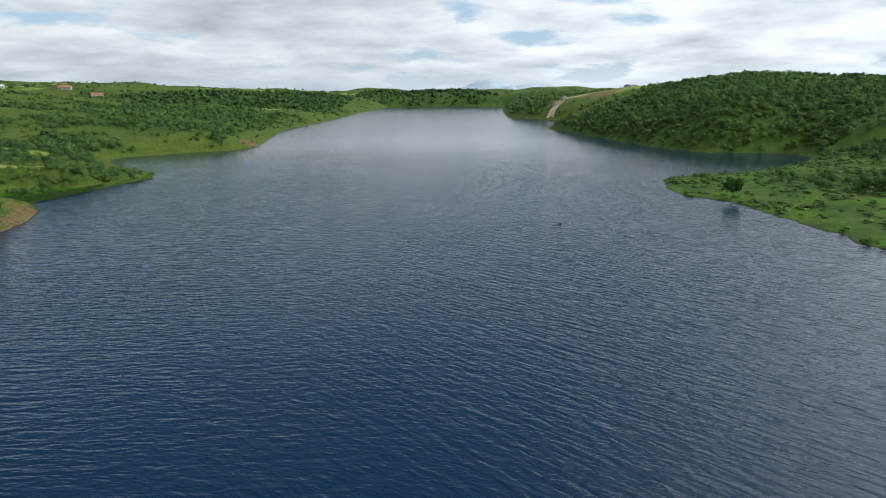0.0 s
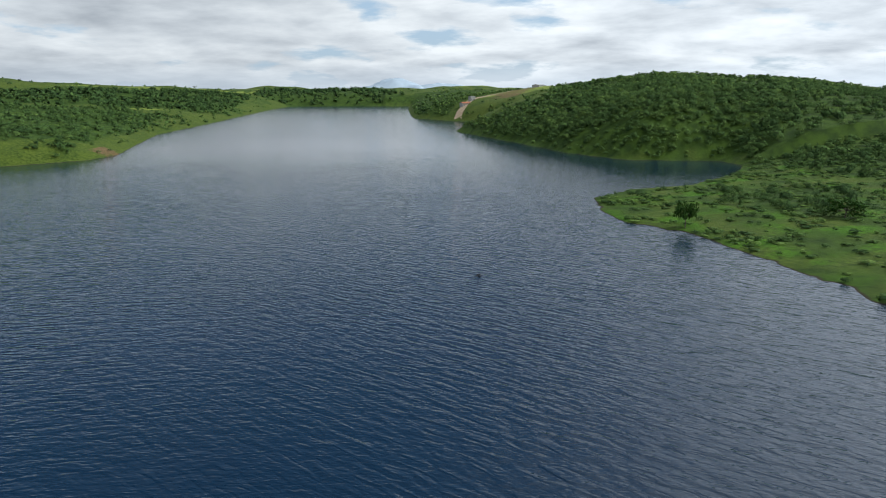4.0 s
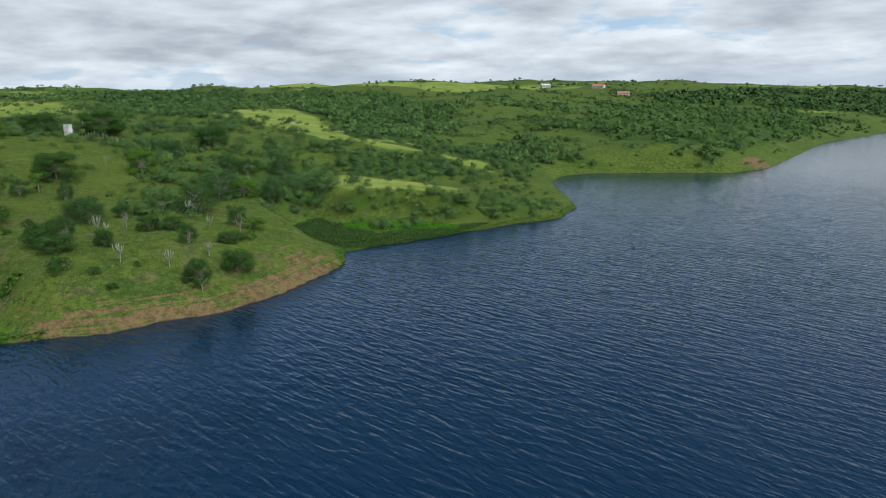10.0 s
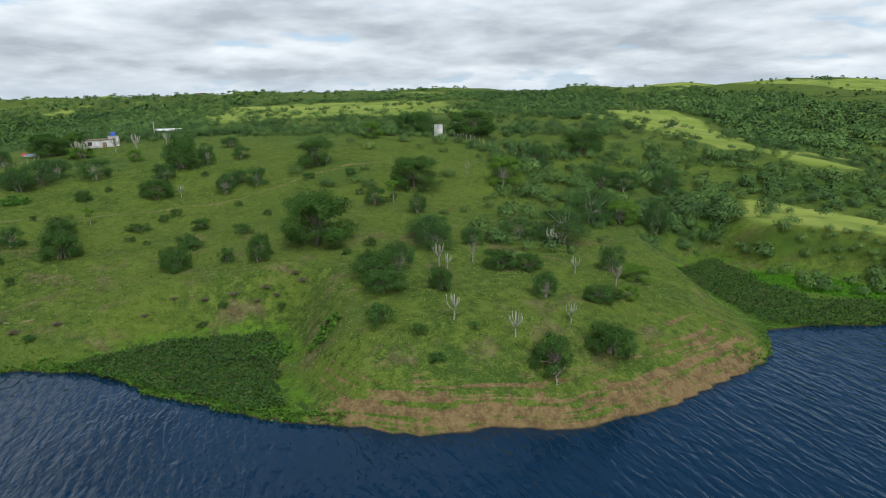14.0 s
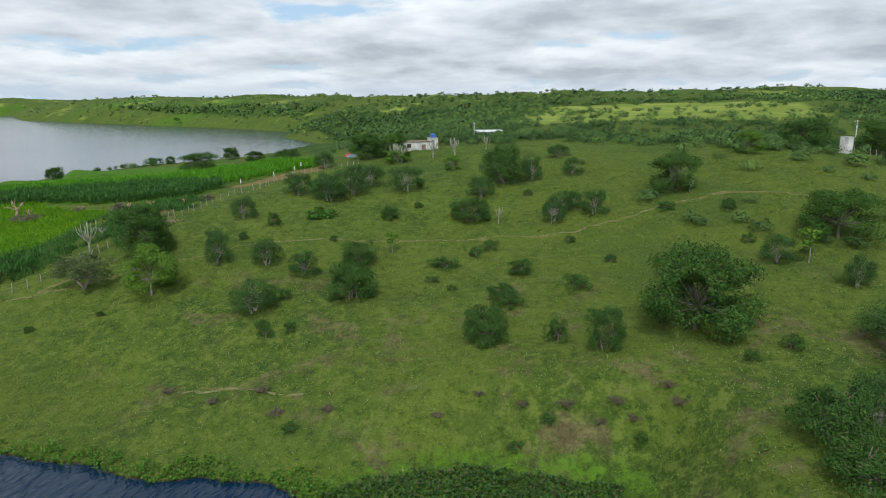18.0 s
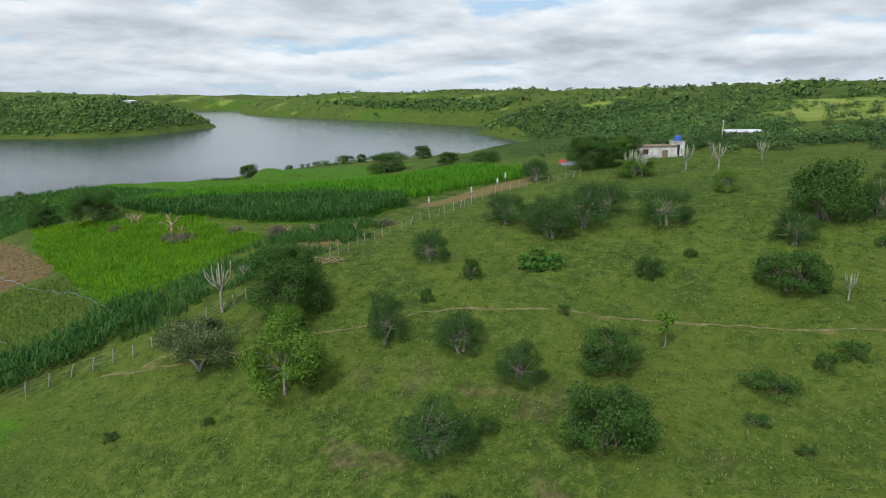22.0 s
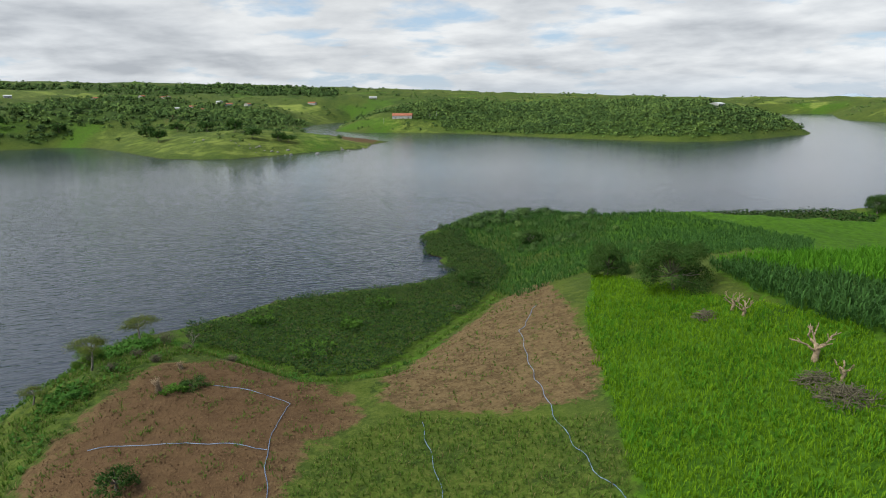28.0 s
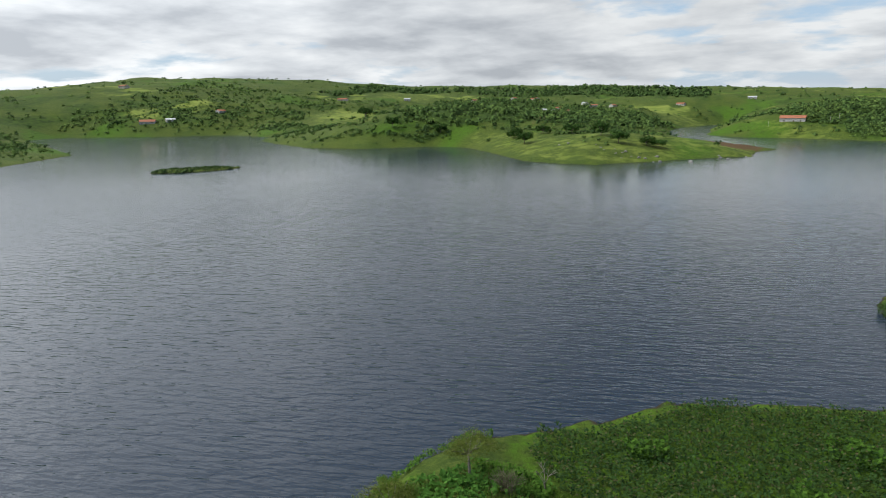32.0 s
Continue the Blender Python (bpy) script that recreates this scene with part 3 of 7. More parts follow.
FALLOW_LEAF = leaf_material("fallow_blade", (0.039, 0.084, 0.010), (0.099, 0.168, 0.022), (0.151, 0.143, 0.050), 0.3)


# ---- helpers for meshes ----
def raw_mesh(name, verts, faces, mat, smooth=False):
    """A mesh from arrays: verts (n, 3), faces (m, 3 or 4)."""
    verts, faces = np.asarray(verts, np.float32), np.asarray(faces, np.int32)
    me = bpy.data.meshes.new(name)
    m, k = faces.shape
    me.vertices.add(len(verts))
    me.vertices.foreach_set("co", verts.ravel())
    me.loops.add(m * k)
    me.loops.foreach_set("vertex_index", faces.ravel())
    me.polygons.add(m)
    me.polygons.foreach_set("loop_start", np.arange(0, m * k, k, dtype=np.int32))
    me.polygons.foreach_set("use_smooth", np.full(m, smooth))
    me.materials.append(mat)
    me.update(calc_edges=True)
    return me


def bm_mesh(name, bm, mat, smooth=False):
    me = bpy.data.meshes.new(name)
    for f in bm.faces:
        f.smooth = smooth
    bm.to_mesh(me)
    bm.free()
    me.materials.append(mat)
    return me


def part(name, data, material, parent, label=""):
    """Links a bmesh or a mesh as one part under a thing or a part."""
    if isinstance(data, bmesh.types.BMesh):
        data = bm_mesh(name, data, material)
    ob = new(name, data)
    ob.parent = parent
    return tagged(ob, label) if label else ob


def empty(name, m=None):
    ob = new(name)
    ob.empty_display_size = 0.3
    if m is not None:
        ob.matrix_world = m
    return ob


def add_attr(me, name, values):
    me.attributes.new(name, "FLOAT", "POINT").data.foreach_set("value", np.asarray(values, np.float32))


def zs(x, y):
    return float(land(np.array([float(x)]), np.array([float(y)]))[0][0])


# ---- fields on the farm (plan outlines) ----
MAIZE = np.array([(-205, -14), (-206, -1), (-210, 18), (-212, 33), (-210, 47), (-205, 51), (-195, 49), (-193, 44), (-194, 32), (-197, 17), (-200, 0)], float)
CANE = np.array([(-207, -15), (-222, -8), (-252, -22), (-278, -12), (-268, 22), (-245, 50), (-240, 58), (-233, 60), (-220, 53), (-212, 49), (-213, 33), (-211, 17), (-207, -1)], float)
MEADOW = np.array([(-197, -28), (-197, -4), (-200, 12), (-192, 26), (-187, 39), (-180, 39), (-169, 38), (-166, 33), (-175, 13), (-185, -9)], float)
STRIP = np.array([(-146, 33), (-150, 32), (-157, 35), (-166, 36), (-168, 39), (-163, 44), (-156, 41.5), (-147, 38.3), (-141, 36.5), (-141, 32)], float)
BARE = np.array([(-159, -2), (-161, -8.5), (-166, -13.5), (-172, -20), (-178, -26), (-185, -34), (-189, -37), (-191, -30), (-188, -20), (-185, -11), (-181, 0), (-175, 11), (-169, 8), (-160, 3)], float)
PLOUGHED = np.array([(-130, 4), (-133, -4), (-137, -12), (-143, -14.5), (-150, -13), (-156, -4), (-157, 3), (-151, 8), (-148, 18), (-138, 22)], float)
LANE = np.array([(-203, 53.5), (-206, 52.2), (-214, 53.9), (-225, 56.8), (-235, 60.2), (-227, 63.4), (-217, 59.9), (-209, 57)], float)
CLEARING = np.array([(-181, 44), (-186, 46), (-190, 52), (-184, 55), (-178, 51)], float)
TRAILS = [[(-155, 47), (-158, 53), (-161, 58), (-163, 60), (-165, 64), (-167, 67), (-170, 71), (-172, 74), (-173.3, 77), (-175, 82.5), (-177, 92), (-178.5, 100), (-180.3, 110), (-181, 118), (-186, 128), (-191, 140), (-190, 152), (-186, 163)],
          [(-140.6, 80), (-141.2, 84), (-140.8, 89), (-140.2, 93)],
          [(-157, 50), (-161, 52), (-165, 55), (-168, 56), (-172, 54)]]
PASTURES = [np.array(p, float) for p in ([(-370, 95), (-440, 85), (-520, 100), (-510, 170), (-480, 240), (-400, 230), (-365, 190)], [(-250, 270), (-330, 280), (-360, 330), (-320, 340), (-260, 300)],
            [(-520, 640), (-800, 560), (-900, 800), (-560, 900)], [(150, 790), (210, 830), (330, 850), (340, 760), (230, 740)])]

# groves: outline, spacing, least and greatest width, least and greatest lightness of the leaf
GROVES = [([(-603, 443), (-632, 539), (-547, 575), (-369, 477), (-302, 414), (-257, 355), (-239, 315), (-260, 299), (-341, 349), (-419, 372)], 5.8, 4.5, 10, 0.05, 0.9),
          ([(-153, 206), (-142, 207), (-133, 216), (-124, 221), (-119, 226), (-118, 231), (-126, 228), (-136, 220), (-146, 212)], 1.8, 1.6, 3.8, 0.4, 1.0),
          ([(-190, 239), (-184, 262), (-170, 279), (-161, 274), (-161, 255), (-168, 238), (-180, 229)], 3.4, 2.6, 6.5, 0.05, 0.75),
          ([(-178, 189), (-175, 222), (-154, 210), (-152, 188), (-155, 178)], 3.7, 2.6, 6.5, 0.0, 0.6),
          ([(-220, 338), (-215, 381), (-177, 328), (-190, 320)], 4.4, 3.5, 8, 0.0, 0.5),
          ([(-631, 296), (-700, 400), (-633, 460), (-423, 327), (-285, 228), (-434, 255)], 6.0, 4, 9, 0.0, 0.55)]
GROVES += [([(-118, 228), (-113, 232), (-110, 238), (-112, 252), (-120, 262), (-136, 254), (-132, 240)], 3.2, 2, 4.5, 0.2, 0.9),
           ([(-205, 268), (-214, 300), (-203, 312), (-190, 300), (-192, 280)], 6.5, 3, 6, 0.0, 0.5),
           ([(97, 505), (118, 490), (150, 500), (221, 545), (338, 560), (360, 420), (220, 297), (183, 294), (160, 325), (105, 388)], 4.4, 3, 7.5, 0.15, 0.85),
           ([(183, 294), (219, 296), (240, 240), (167, 232), (166, 268)], 4.0, 3, 7, 0.1, 0.8),
           ([(118, 234), (142, 234), (159, 224), (120, 178), (101, 200)], 4.2, 2.2, 5.5, 0.0, 0.8)]
GROVES += [([(23, -575), (158, -1317), (61, -1456), (-78, -1281), (-180, -1064), (-258, -926), (-245, -887), (-178, -682), (-140, -568), (-86, -561), (-44, -553), (-11, -557)], 10.0, 6, 13, 0.4, 1.0),
           ([(98, -541), (58, -526), (-14, -537), (-17, -525), (88, -521)], 3.8, 3, 6, 0.3, 0.9),
           ([(7, -553), (-21, -553), (-33, -533), (-6, -535)], 5.0, 4, 8, 0.0, 0.5),
           ([(381, -1257), (392, -1706), (79, -1691), (-167, -1938), (-404, -1588), (-351, -1249), (-162, -1540), (-71, -1427), (71, -1525), (171, -1610), (320, -1471), (324, -1213)], 14, 9, 18, 0.2, 0.9)]
GROVES += [([(-667, -133), (-742, -133), (-640, -54), (-590, 7), (-272, 66), (-313, 44), (-553, -50)], 5.5, 4, 9, 0.0, 0.75),
           ([(-984, -560), (-932, -423), (-862, -233), (-796, -133), (-760, -165), (-856, -335)], 9, 6, 12, 0.1, 0.8)]
GROVES += [([(-226, -97), (-205, -103), (-199, -90), (-201, -76), (-198, -60), (-215, -55), (-232, -70)], 4.2, 1.5, 3.6, 0.15, 0.9), ([(-187, 1486), (-191, 1733), (-35, 2696), (93, 1775), (128, 1498), (100, 1460), (-116, 1471)], 16, 9, 18, 0.0, 0.35),
           ([(-366, 799), (-358, 1140), (-323, 1109), (-187, 1486), (-153, 1073), (-149, 856), (-223, 765), (-309, 684)], 11, 6, 13, 0.0, 0.5),
           ([(-357, 660), (-316, 677), (-225, 716), (-162, 729), (-150, 594), (-121, 400), (-139, 375), (-157, 370), (-205, 400)], 9.5, 3.5, 9, 0.1, 0.9), ([(105, 388), (160, 325), (183, 294), (175, 285), (150, 312), (98, 380)], 3.4, 2, 4.6, 0.1, 0.9)]
CRESTS = [np.array(p, float) for p in ([(-419, 372), (-370, 359), (-225, 269), (-206, 262), (-207, 246), (-243, 251), (-274, 247), (-282, 238), (-414, 323)], [(-206, 256), (-225, 312), (-204, 311), (-189, 277), (-192, 259)],
          [(-188, 283), (-172, 295), (-162, 284), (-165, 275)], [(-174, 225), (-160, 235), (-142, 246), (-130, 238), (-129, 220), (-136, 209), (-157, 206)],
          [(297, -987), (219, -1030), (37, -582), (34, -562), (65, -573), (240, -850)], [(126, -581), (74, -566), (12, -547), (10, -531), (120, -568)], [(-172, -1344), (-285, -1163), (-347, -1041), (-305, -812), (-270, -893), (-263, -972)],
          [(324, -1430), (178, -1580), (163, -1338), (211, -1185)], [(-26, -550), (-59, -544), (-118, -502), (-125, -367), (-107, -374), (-64, -477)], [(-284, -789), (-303, -792), (-327, -706), (-370, -648), (-360, -607), (-309, -604)])]
EAST_CREST = np.array([(236, 415), (262, 432), (340, 560), (322, 596), (262, 520)], float)
CRESTS += [EAST_CREST, np.array([(-66, -470), (-96, -390), (-117, -352), (-145, -346), (-185, -350), (-232, -365), (-262, -430), (-250, -500), (-235, -560), (-232, -640), (-215, -640), (-205, -520), (-170, -470), (-120, -470)], float)]
CLEARING_ROAD = np.array([(85, 620), (110, 545), (150, 545), (190, 640), (215, 740), (262, 850), (240, 885), (200, 860), (130, 800), (100, 740)], float)

COVE = np.array(COVE_BED, float)
INLET_VIEW = np.array([(-262, -20), (-255, 46), (-290, 62), (-330, 52), (-385, 40), (-445, 24), (-430, -12), (-350, -70)], float)


def line_distance(line, x, y):
    best = np.full(x.shape, 1e12)
    for (ax, ay), (bx, by) in zip(line, line[1:]):
        ex, ey = bx - ax, by - ay
        q = np.clip(((x - ax) * ex + (y - ay) * ey) / (ex * ex + ey * ey), 0, 1)
        best = np.minimum(best, (x - ax - q * ex) ** 2 + (y - ay - q * ey) ** 2)
    return np.sqrt(best)


def fade(d, soft):
    return np.clip(0.5 - d / (2 * soft), 0, 1)


def tree_cover(x, y, d):
    """How likely a tree stands at a place, 0 to 1."""
    patch = waves(x, y, 120, 41) * 0.65 + waves(x, y, 45, 42) * 0.5
    p = np.clip(0.24 + 1.25 * patch, 0.03, 1)
    east = (x > 60) & (y > 100) & (y < 1500)
    p = np.where(east, np.clip((d - 2) / 6, 0.04, 1) * np.where(y < 330, np.clip((x + 0.6 * y - 270) / 60, 0.12, 1), 0.95), p)
    head = (x < -330) & (x > -760) & (y < -350) & (y > -800)
    p = np.where(head, np.clip((d - 4) / 9, 0.02, 0.95), p)
    farside = (y < -330) & ~head & (x > -330)
    p = np.where(farside, np.clip(0.58 + 0.9 * patch, 0.08, 0.97) * np.clip((d - 6) / 40, 0.15, 1), p)
    p = np.where((y < -900), np.clip(0.45 + 0.6 * patch, 0.1, 1), p)
    p = np.where((x < -430) & (y < 120) & (y > -1300) & (d > 4) & ~head & (x > -1500), np.clip(0.55 + 0.5 * patch, 0.15, 1), p)
    p = np.where((x < -262) & (x > -620) & (y > -10) & (y < 105) & (d > 8), 0.92, p)
    for q in PASTURES:
        p = p * np.clip(0.22 + outside(q, x, y) / 25, 0.22, 1)
    p = p * np.where(outside(CLEARING_ROAD, x, y) < 0, 0.04, 1)
    for q in CRESTS:
        p = p * np.where(outside(q, x, y) < 0, 0.10, 1)
    return p * (d > 3)


def spaced(lo, hi, fine, out, grow):
    """Plan lines: evenly fine from lo to hi, ever wider beyond, out to the horizon."""
    side, step, at = [], fine, 0.0
    while at < out:
        step *= grow
        at += step
        side.append(at)
    side = np.array(side)
    return np.concatenate([lo - side[::-1], np.arange(lo, hi + 1e-6, fine), hi + side])


def build_ground():
    gx, gy = spaced(-262, -98, 1.15, 4400, 1.024), spaced(-112, 200, 1.15, 4400, 1.024)
    X, Y = np.meshgrid(gx, gy)
    x, y = X.ravel(), Y.ravel()
    z, d = land(x, y)
    nx, ny = len(gx), len(gy)
    i = (np.arange(ny - 1)[:, None] * nx + np.arange(nx - 1)[None]).ravel()
    me = raw_mesh("ground", np.stack([x, y, z], 1), np.stack([i, i + 1, i + nx + 1, i + nx], 1), GROUND, True)
    near = (x > -330) & (x < -90) & (y > -130) & (y < 220)
    xn, yn, dn = x[near], y[near], d[near]
    zone = {k: np.zeros(len(x), np.float32) for k in ("earth", "damp", "lush", "dry", "heath", "wood", "trail", "bank")}
    earth = np.maximum.reduce([0.95 * fade(outside(BARE, xn, yn), 2.0), 0.95 * fade(outside(PLOUGHED, xn, yn), 2.2)])
    trail = np.maximum(1.0 * fade(outside(LANE, xn, yn), 0.8), 0.7 * fade(outside(CLEARING, xn, yn), 2.5))
    along = np.clip((yn - 122) / 4, 0, 1) * np.clip((181 - yn) / 6, 0, 1)
    earth = np.maximum(earth, along * np.maximum(np.clip((6.0 - dn) / 4, 0.0, 1) * 0.75, np.clip((12.5 - dn) / 7, 0, 1) * 0.36))
    for k, line in enumerate(TRAILS):
        trail = np.maximum(trail, np.clip(1.35 - line_distance(line, xn, yn) / 0.7, 0, 1) * (0.62 + 0.3 * waves(xn, yn, 17, 30 + k)))
    zone["earth"][near] = earth
    zone["bank"][near] = along * np.clip((13 - dn) / 3, 0, 1)
    zone["trail"][near] = trail
    zone["damp"][near] = fade(outside(PLOUGHED, xn, yn), 3)
    lush = np.maximum.reduce([fade(outside(MEADOW, xn, yn), 1.5), 0.8 * fade(outside(CANE, xn, yn), 3), 0.8 * fade(outside(MAIZE, xn, yn), 2)])
    for bed in BEDS:
        lush = np.maximum(lush, np.clip(1.1 - np.maximum(outside(bed, xn, yn), 0) / 3.5, 0, 0.45))
    farm = np.clip((48 - yn + 0.35 * (xn + 170)) / 10, 0, 1) * np.clip((dn + 2) / 4, 0, 1)
    cape = fade(outside(np.array([(-186, -28), (-196, -30), (-205, -22), (-225, -16), (-240, -30), (-232, -70), (-226, -97), (-205, -103), (-197, -95), (-201, -76), (-196, -52), (-188, -42)], float), xn, yn), 3)
    lush = np.maximum(lush, cape * (0.5 + 0.35 * waves(xn, yn, 14, 18)))
    lush = np.maximum(lush, 0.85 * fade(np.maximum(np.abs(xn + 272) - 55, np.abs(yn + 42) - 36), 8))
    zone["lush"][near] = np.maximum(lush, farm * (0.22 + 0.3 * waves(xn, yn, 25, 16)))
    zone["heath"][near] = np.clip((xn + 172) / 14, 0, 1) * np.clip((dn - 3) / 4, 0, 1) * np.clip((yn - 60) / 12, 0, 1)
    # pastures and crests, with the sunlit patches painted on them
    dry = np.maximum.reduce([fade(outside(p, x, y), 14) for p in PASTURES] + [(0.85 if p[0, 1] > 0 else 0.45) * fade(outside(p, x, y), 4 if p[0, 1] > 0 else 14) for p in CRESTS])
    r = np.hypot(x + 100, y - 50)
    fields = np.clip((r - 330) / 200, 0, 1) * np.clip((d - 25) / 50, 0, 1) * np.clip(0.12 + 0.9 * waves(x, y, 330, 21), 0, 0.8)
    # far slopes: more pale fields, their lighter colour also standing in for haze
    beyond = (x < -560) & (y < 150) & (d > 6)
    fields = np.maximum(fields, beyond * np.clip(0.32 + 0.6 * waves(x, y, 120, 28), 0, 0.6))
    zone["dry"][:] = np.maximum(dry, fields)
    zone["lush"][:] = np.maximum(zone["lush"], np.clip((r - 250) / 200, 0, 1) * np.clip(0.15 + 0.7 * waves(x, y, 260, 22), 0, 0.5) * (y < -300))
    away = np.clip((r - 150) / 60, 0, 1) * ~((x > -258) & (x < -95) & (y > -115) & (y < 145)) * ~((x > -350) & (x < -120) & (y < np.where(x > -262, 70, 5)) & (y > -130))
    cover = tree_cover(x, y, d)
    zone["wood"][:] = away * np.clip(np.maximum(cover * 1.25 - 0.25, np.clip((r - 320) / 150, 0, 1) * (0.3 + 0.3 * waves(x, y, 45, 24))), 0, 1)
    # less dark ground on the far slopes, again lightened as haze would
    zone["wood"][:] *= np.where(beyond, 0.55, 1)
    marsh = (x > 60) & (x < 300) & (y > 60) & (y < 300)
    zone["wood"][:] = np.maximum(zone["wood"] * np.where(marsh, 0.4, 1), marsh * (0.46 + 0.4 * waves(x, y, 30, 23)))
    zone["lush"][:] = np.maximum(zone["lush"], marsh * (0.42 + 0.35 * waves(x, y, 22, 27)))
    zone["dry"][:] *= 1 - np.clip(cover * 2 - 0.8, 0, 1)
    headbank = np.clip(1 - np.hypot(x + 112, y - 396) / 20, 0, 1) * (d < 9)
    zone["earth"][:] = np.maximum(zone["earth"], 0.9 * headbank)
    plough = fade(outside(np.array([(-272, -495), (-252, -455), (-232, -440), (-222, -470), (-245, -560), (-262, -580)], float), x, y), 6)
    zone["earth"][:] = np.maximum(zone["earth"], 0.95 * plough)
    zone["damp"][:] = np.maximum(zone["damp"], plough)
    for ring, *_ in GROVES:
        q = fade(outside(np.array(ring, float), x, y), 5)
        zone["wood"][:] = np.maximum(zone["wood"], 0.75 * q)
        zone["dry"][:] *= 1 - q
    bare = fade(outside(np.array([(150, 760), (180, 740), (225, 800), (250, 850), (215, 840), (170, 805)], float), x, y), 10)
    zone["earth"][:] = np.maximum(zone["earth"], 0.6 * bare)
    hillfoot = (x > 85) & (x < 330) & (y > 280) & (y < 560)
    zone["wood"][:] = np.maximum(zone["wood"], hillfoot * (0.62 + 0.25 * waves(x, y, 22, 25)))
    strip = fade(outside(COVE_STRIP, x, y), 1.2)
    zone["lush"][:] = np.maximum(zone["lush"], strip)
    field = fade(outside(np.array([(-96, -596), (-117, -894), (-154, -795), (-99, -551)], float), x, y), 8)
    zone["earth"][:] = np.maximum(zone["earth"], 0.8 * field)
    for k, v in zone.items():
        add_attr(me, k, v)
    tagged(new("ground", me), "green grazed hills of red earth sloping to the lake", "ground", kind="structure")
    s = 4400
    wm = raw_mesh("water", [(-s, -s, 0), (s, -s, 0), (s, s, 0), (-s, s, 0)], [(0, 1, 2, 3)], WATER)
    tagged(new("water", wm), "dark blue rippled lake water reflecting the clouds", "water", kind="structure")


def build_footpath(line, wide, label, seed):
    """A trodden strip of uneven width lying on the grass."""
    pts = []
    for (ax, ay), (bx, by) in zip(line, line[1:]):
        n = max(1, int(math.hypot(bx - ax, by - ay) / 0.5))
        pts += [(ax + (bx - ax) * i / n, ay + (by - ay) * i / n) for i in range(n)]
    a = np.array(pts, float)
    a += 0.35 * np.stack([waves(a[:, 0], a[:, 1], 7, seed), waves(a[:, 0], a[:, 1], 7, seed + 1)], 1)
    t = np.gradient(a, axis=0)
    t /= np.linalg.norm(t, axis=1)[:, None] + 1e-9
    nrm = np.stack([-t[:, 1], t[:, 0]], 1)
    w = wide * (0.5 + 0.3 * waves(a[:, 0], a[:, 1], 3, seed + 2) + 0.2 * np.random.RandomState(seed).uniform(-1, 1, len(a)))[:, None]
    rows = [a - nrm * w, a, a + nrm * w]
    V = np.concatenate([np.column_stack([r, land(r[:, 0], r[:, 1])[0] + (0.05 if k == 1 else 0.02)]) for k, r in enumerate(rows)])
    n = len(a)
    i = np.arange(n - 1)
    F = np.concatenate([np.stack([i + k * n, i + 1 + k * n, i + 1 + (k + 1) * n, i + (k + 1) * n], 1) for k in (0, 1)])
    tagged(new("footpath", raw_mesh("footpath", V, F, FOOTPATH)), label, "path", kind="structure")


build_ground()
for k, line in enumerate(TRAILS):
    build_footpath(line, 0.25, "thin pale trodden path crossing the grass", 70 + 5 * k)


# ---- woods and scrub that nobody could count ----
def clump_template(n, seed):
    """A crown of n leaf clumps in a unit bush: 1 m wide, 1 m high, standing on 0."""
    rng = np.random.RandomState(seed)
    lobes = rng.normal(0, 1, (7, 3))
    lobes = lobes / np.linalg.norm(lobes, axis=1)[:, None] * rng.uniform(0.08, 0.23, (7, 1))
    p = lobes[rng.randint(0, 7, n)]
    o = rng.normal(0, 1, (n, 3))
    o[:, 2] = np.abs(o[:, 2]) * 1.1 - 0.35
    o /= np.linalg.norm(o, axis=1)[:, None]
    c = p + o * rng.uniform(0.20, 0.30, (n, 1)) + (0, 0, 0.5)
    nrm = o + rng.normal(0, 0.2, (n, 3)) + (0, 0, 0.2)
    nrm /= np.linalg.norm(nrm, axis=1)[:, None]
    a = np.cross(nrm, rng.normal(0, 1, (n, 3)))
    a /= np.linalg.norm(a, axis=1)[:, None]
    b = np.cross(nrm, a)
    s = (rng.uniform(0.55, 1.3, (n, 1)) * (0.62 if n < 60 else 0.54) / np.sqrt(n))
    v = np.stack([c + a * s * 1.25, c + b * s * 1.2 - a * s * 0.7, c - b * s * 1.2 - a * s * 0.6], 1)
    away = c - (0, 0, 0.32)
    away /= np.linalg.norm(away, axis=1)[:, None]
    up = nrm * np.sign((nrm * o).sum(1))[:, None]
    soft = 0.75 * away + 0.45 * up
    soft /= np.linalg.norm(soft, axis=1)[:, None]
    return np.clip(v, -0.6, 1.1).reshape(-1, 3), np.repeat(soft, 3, 0)


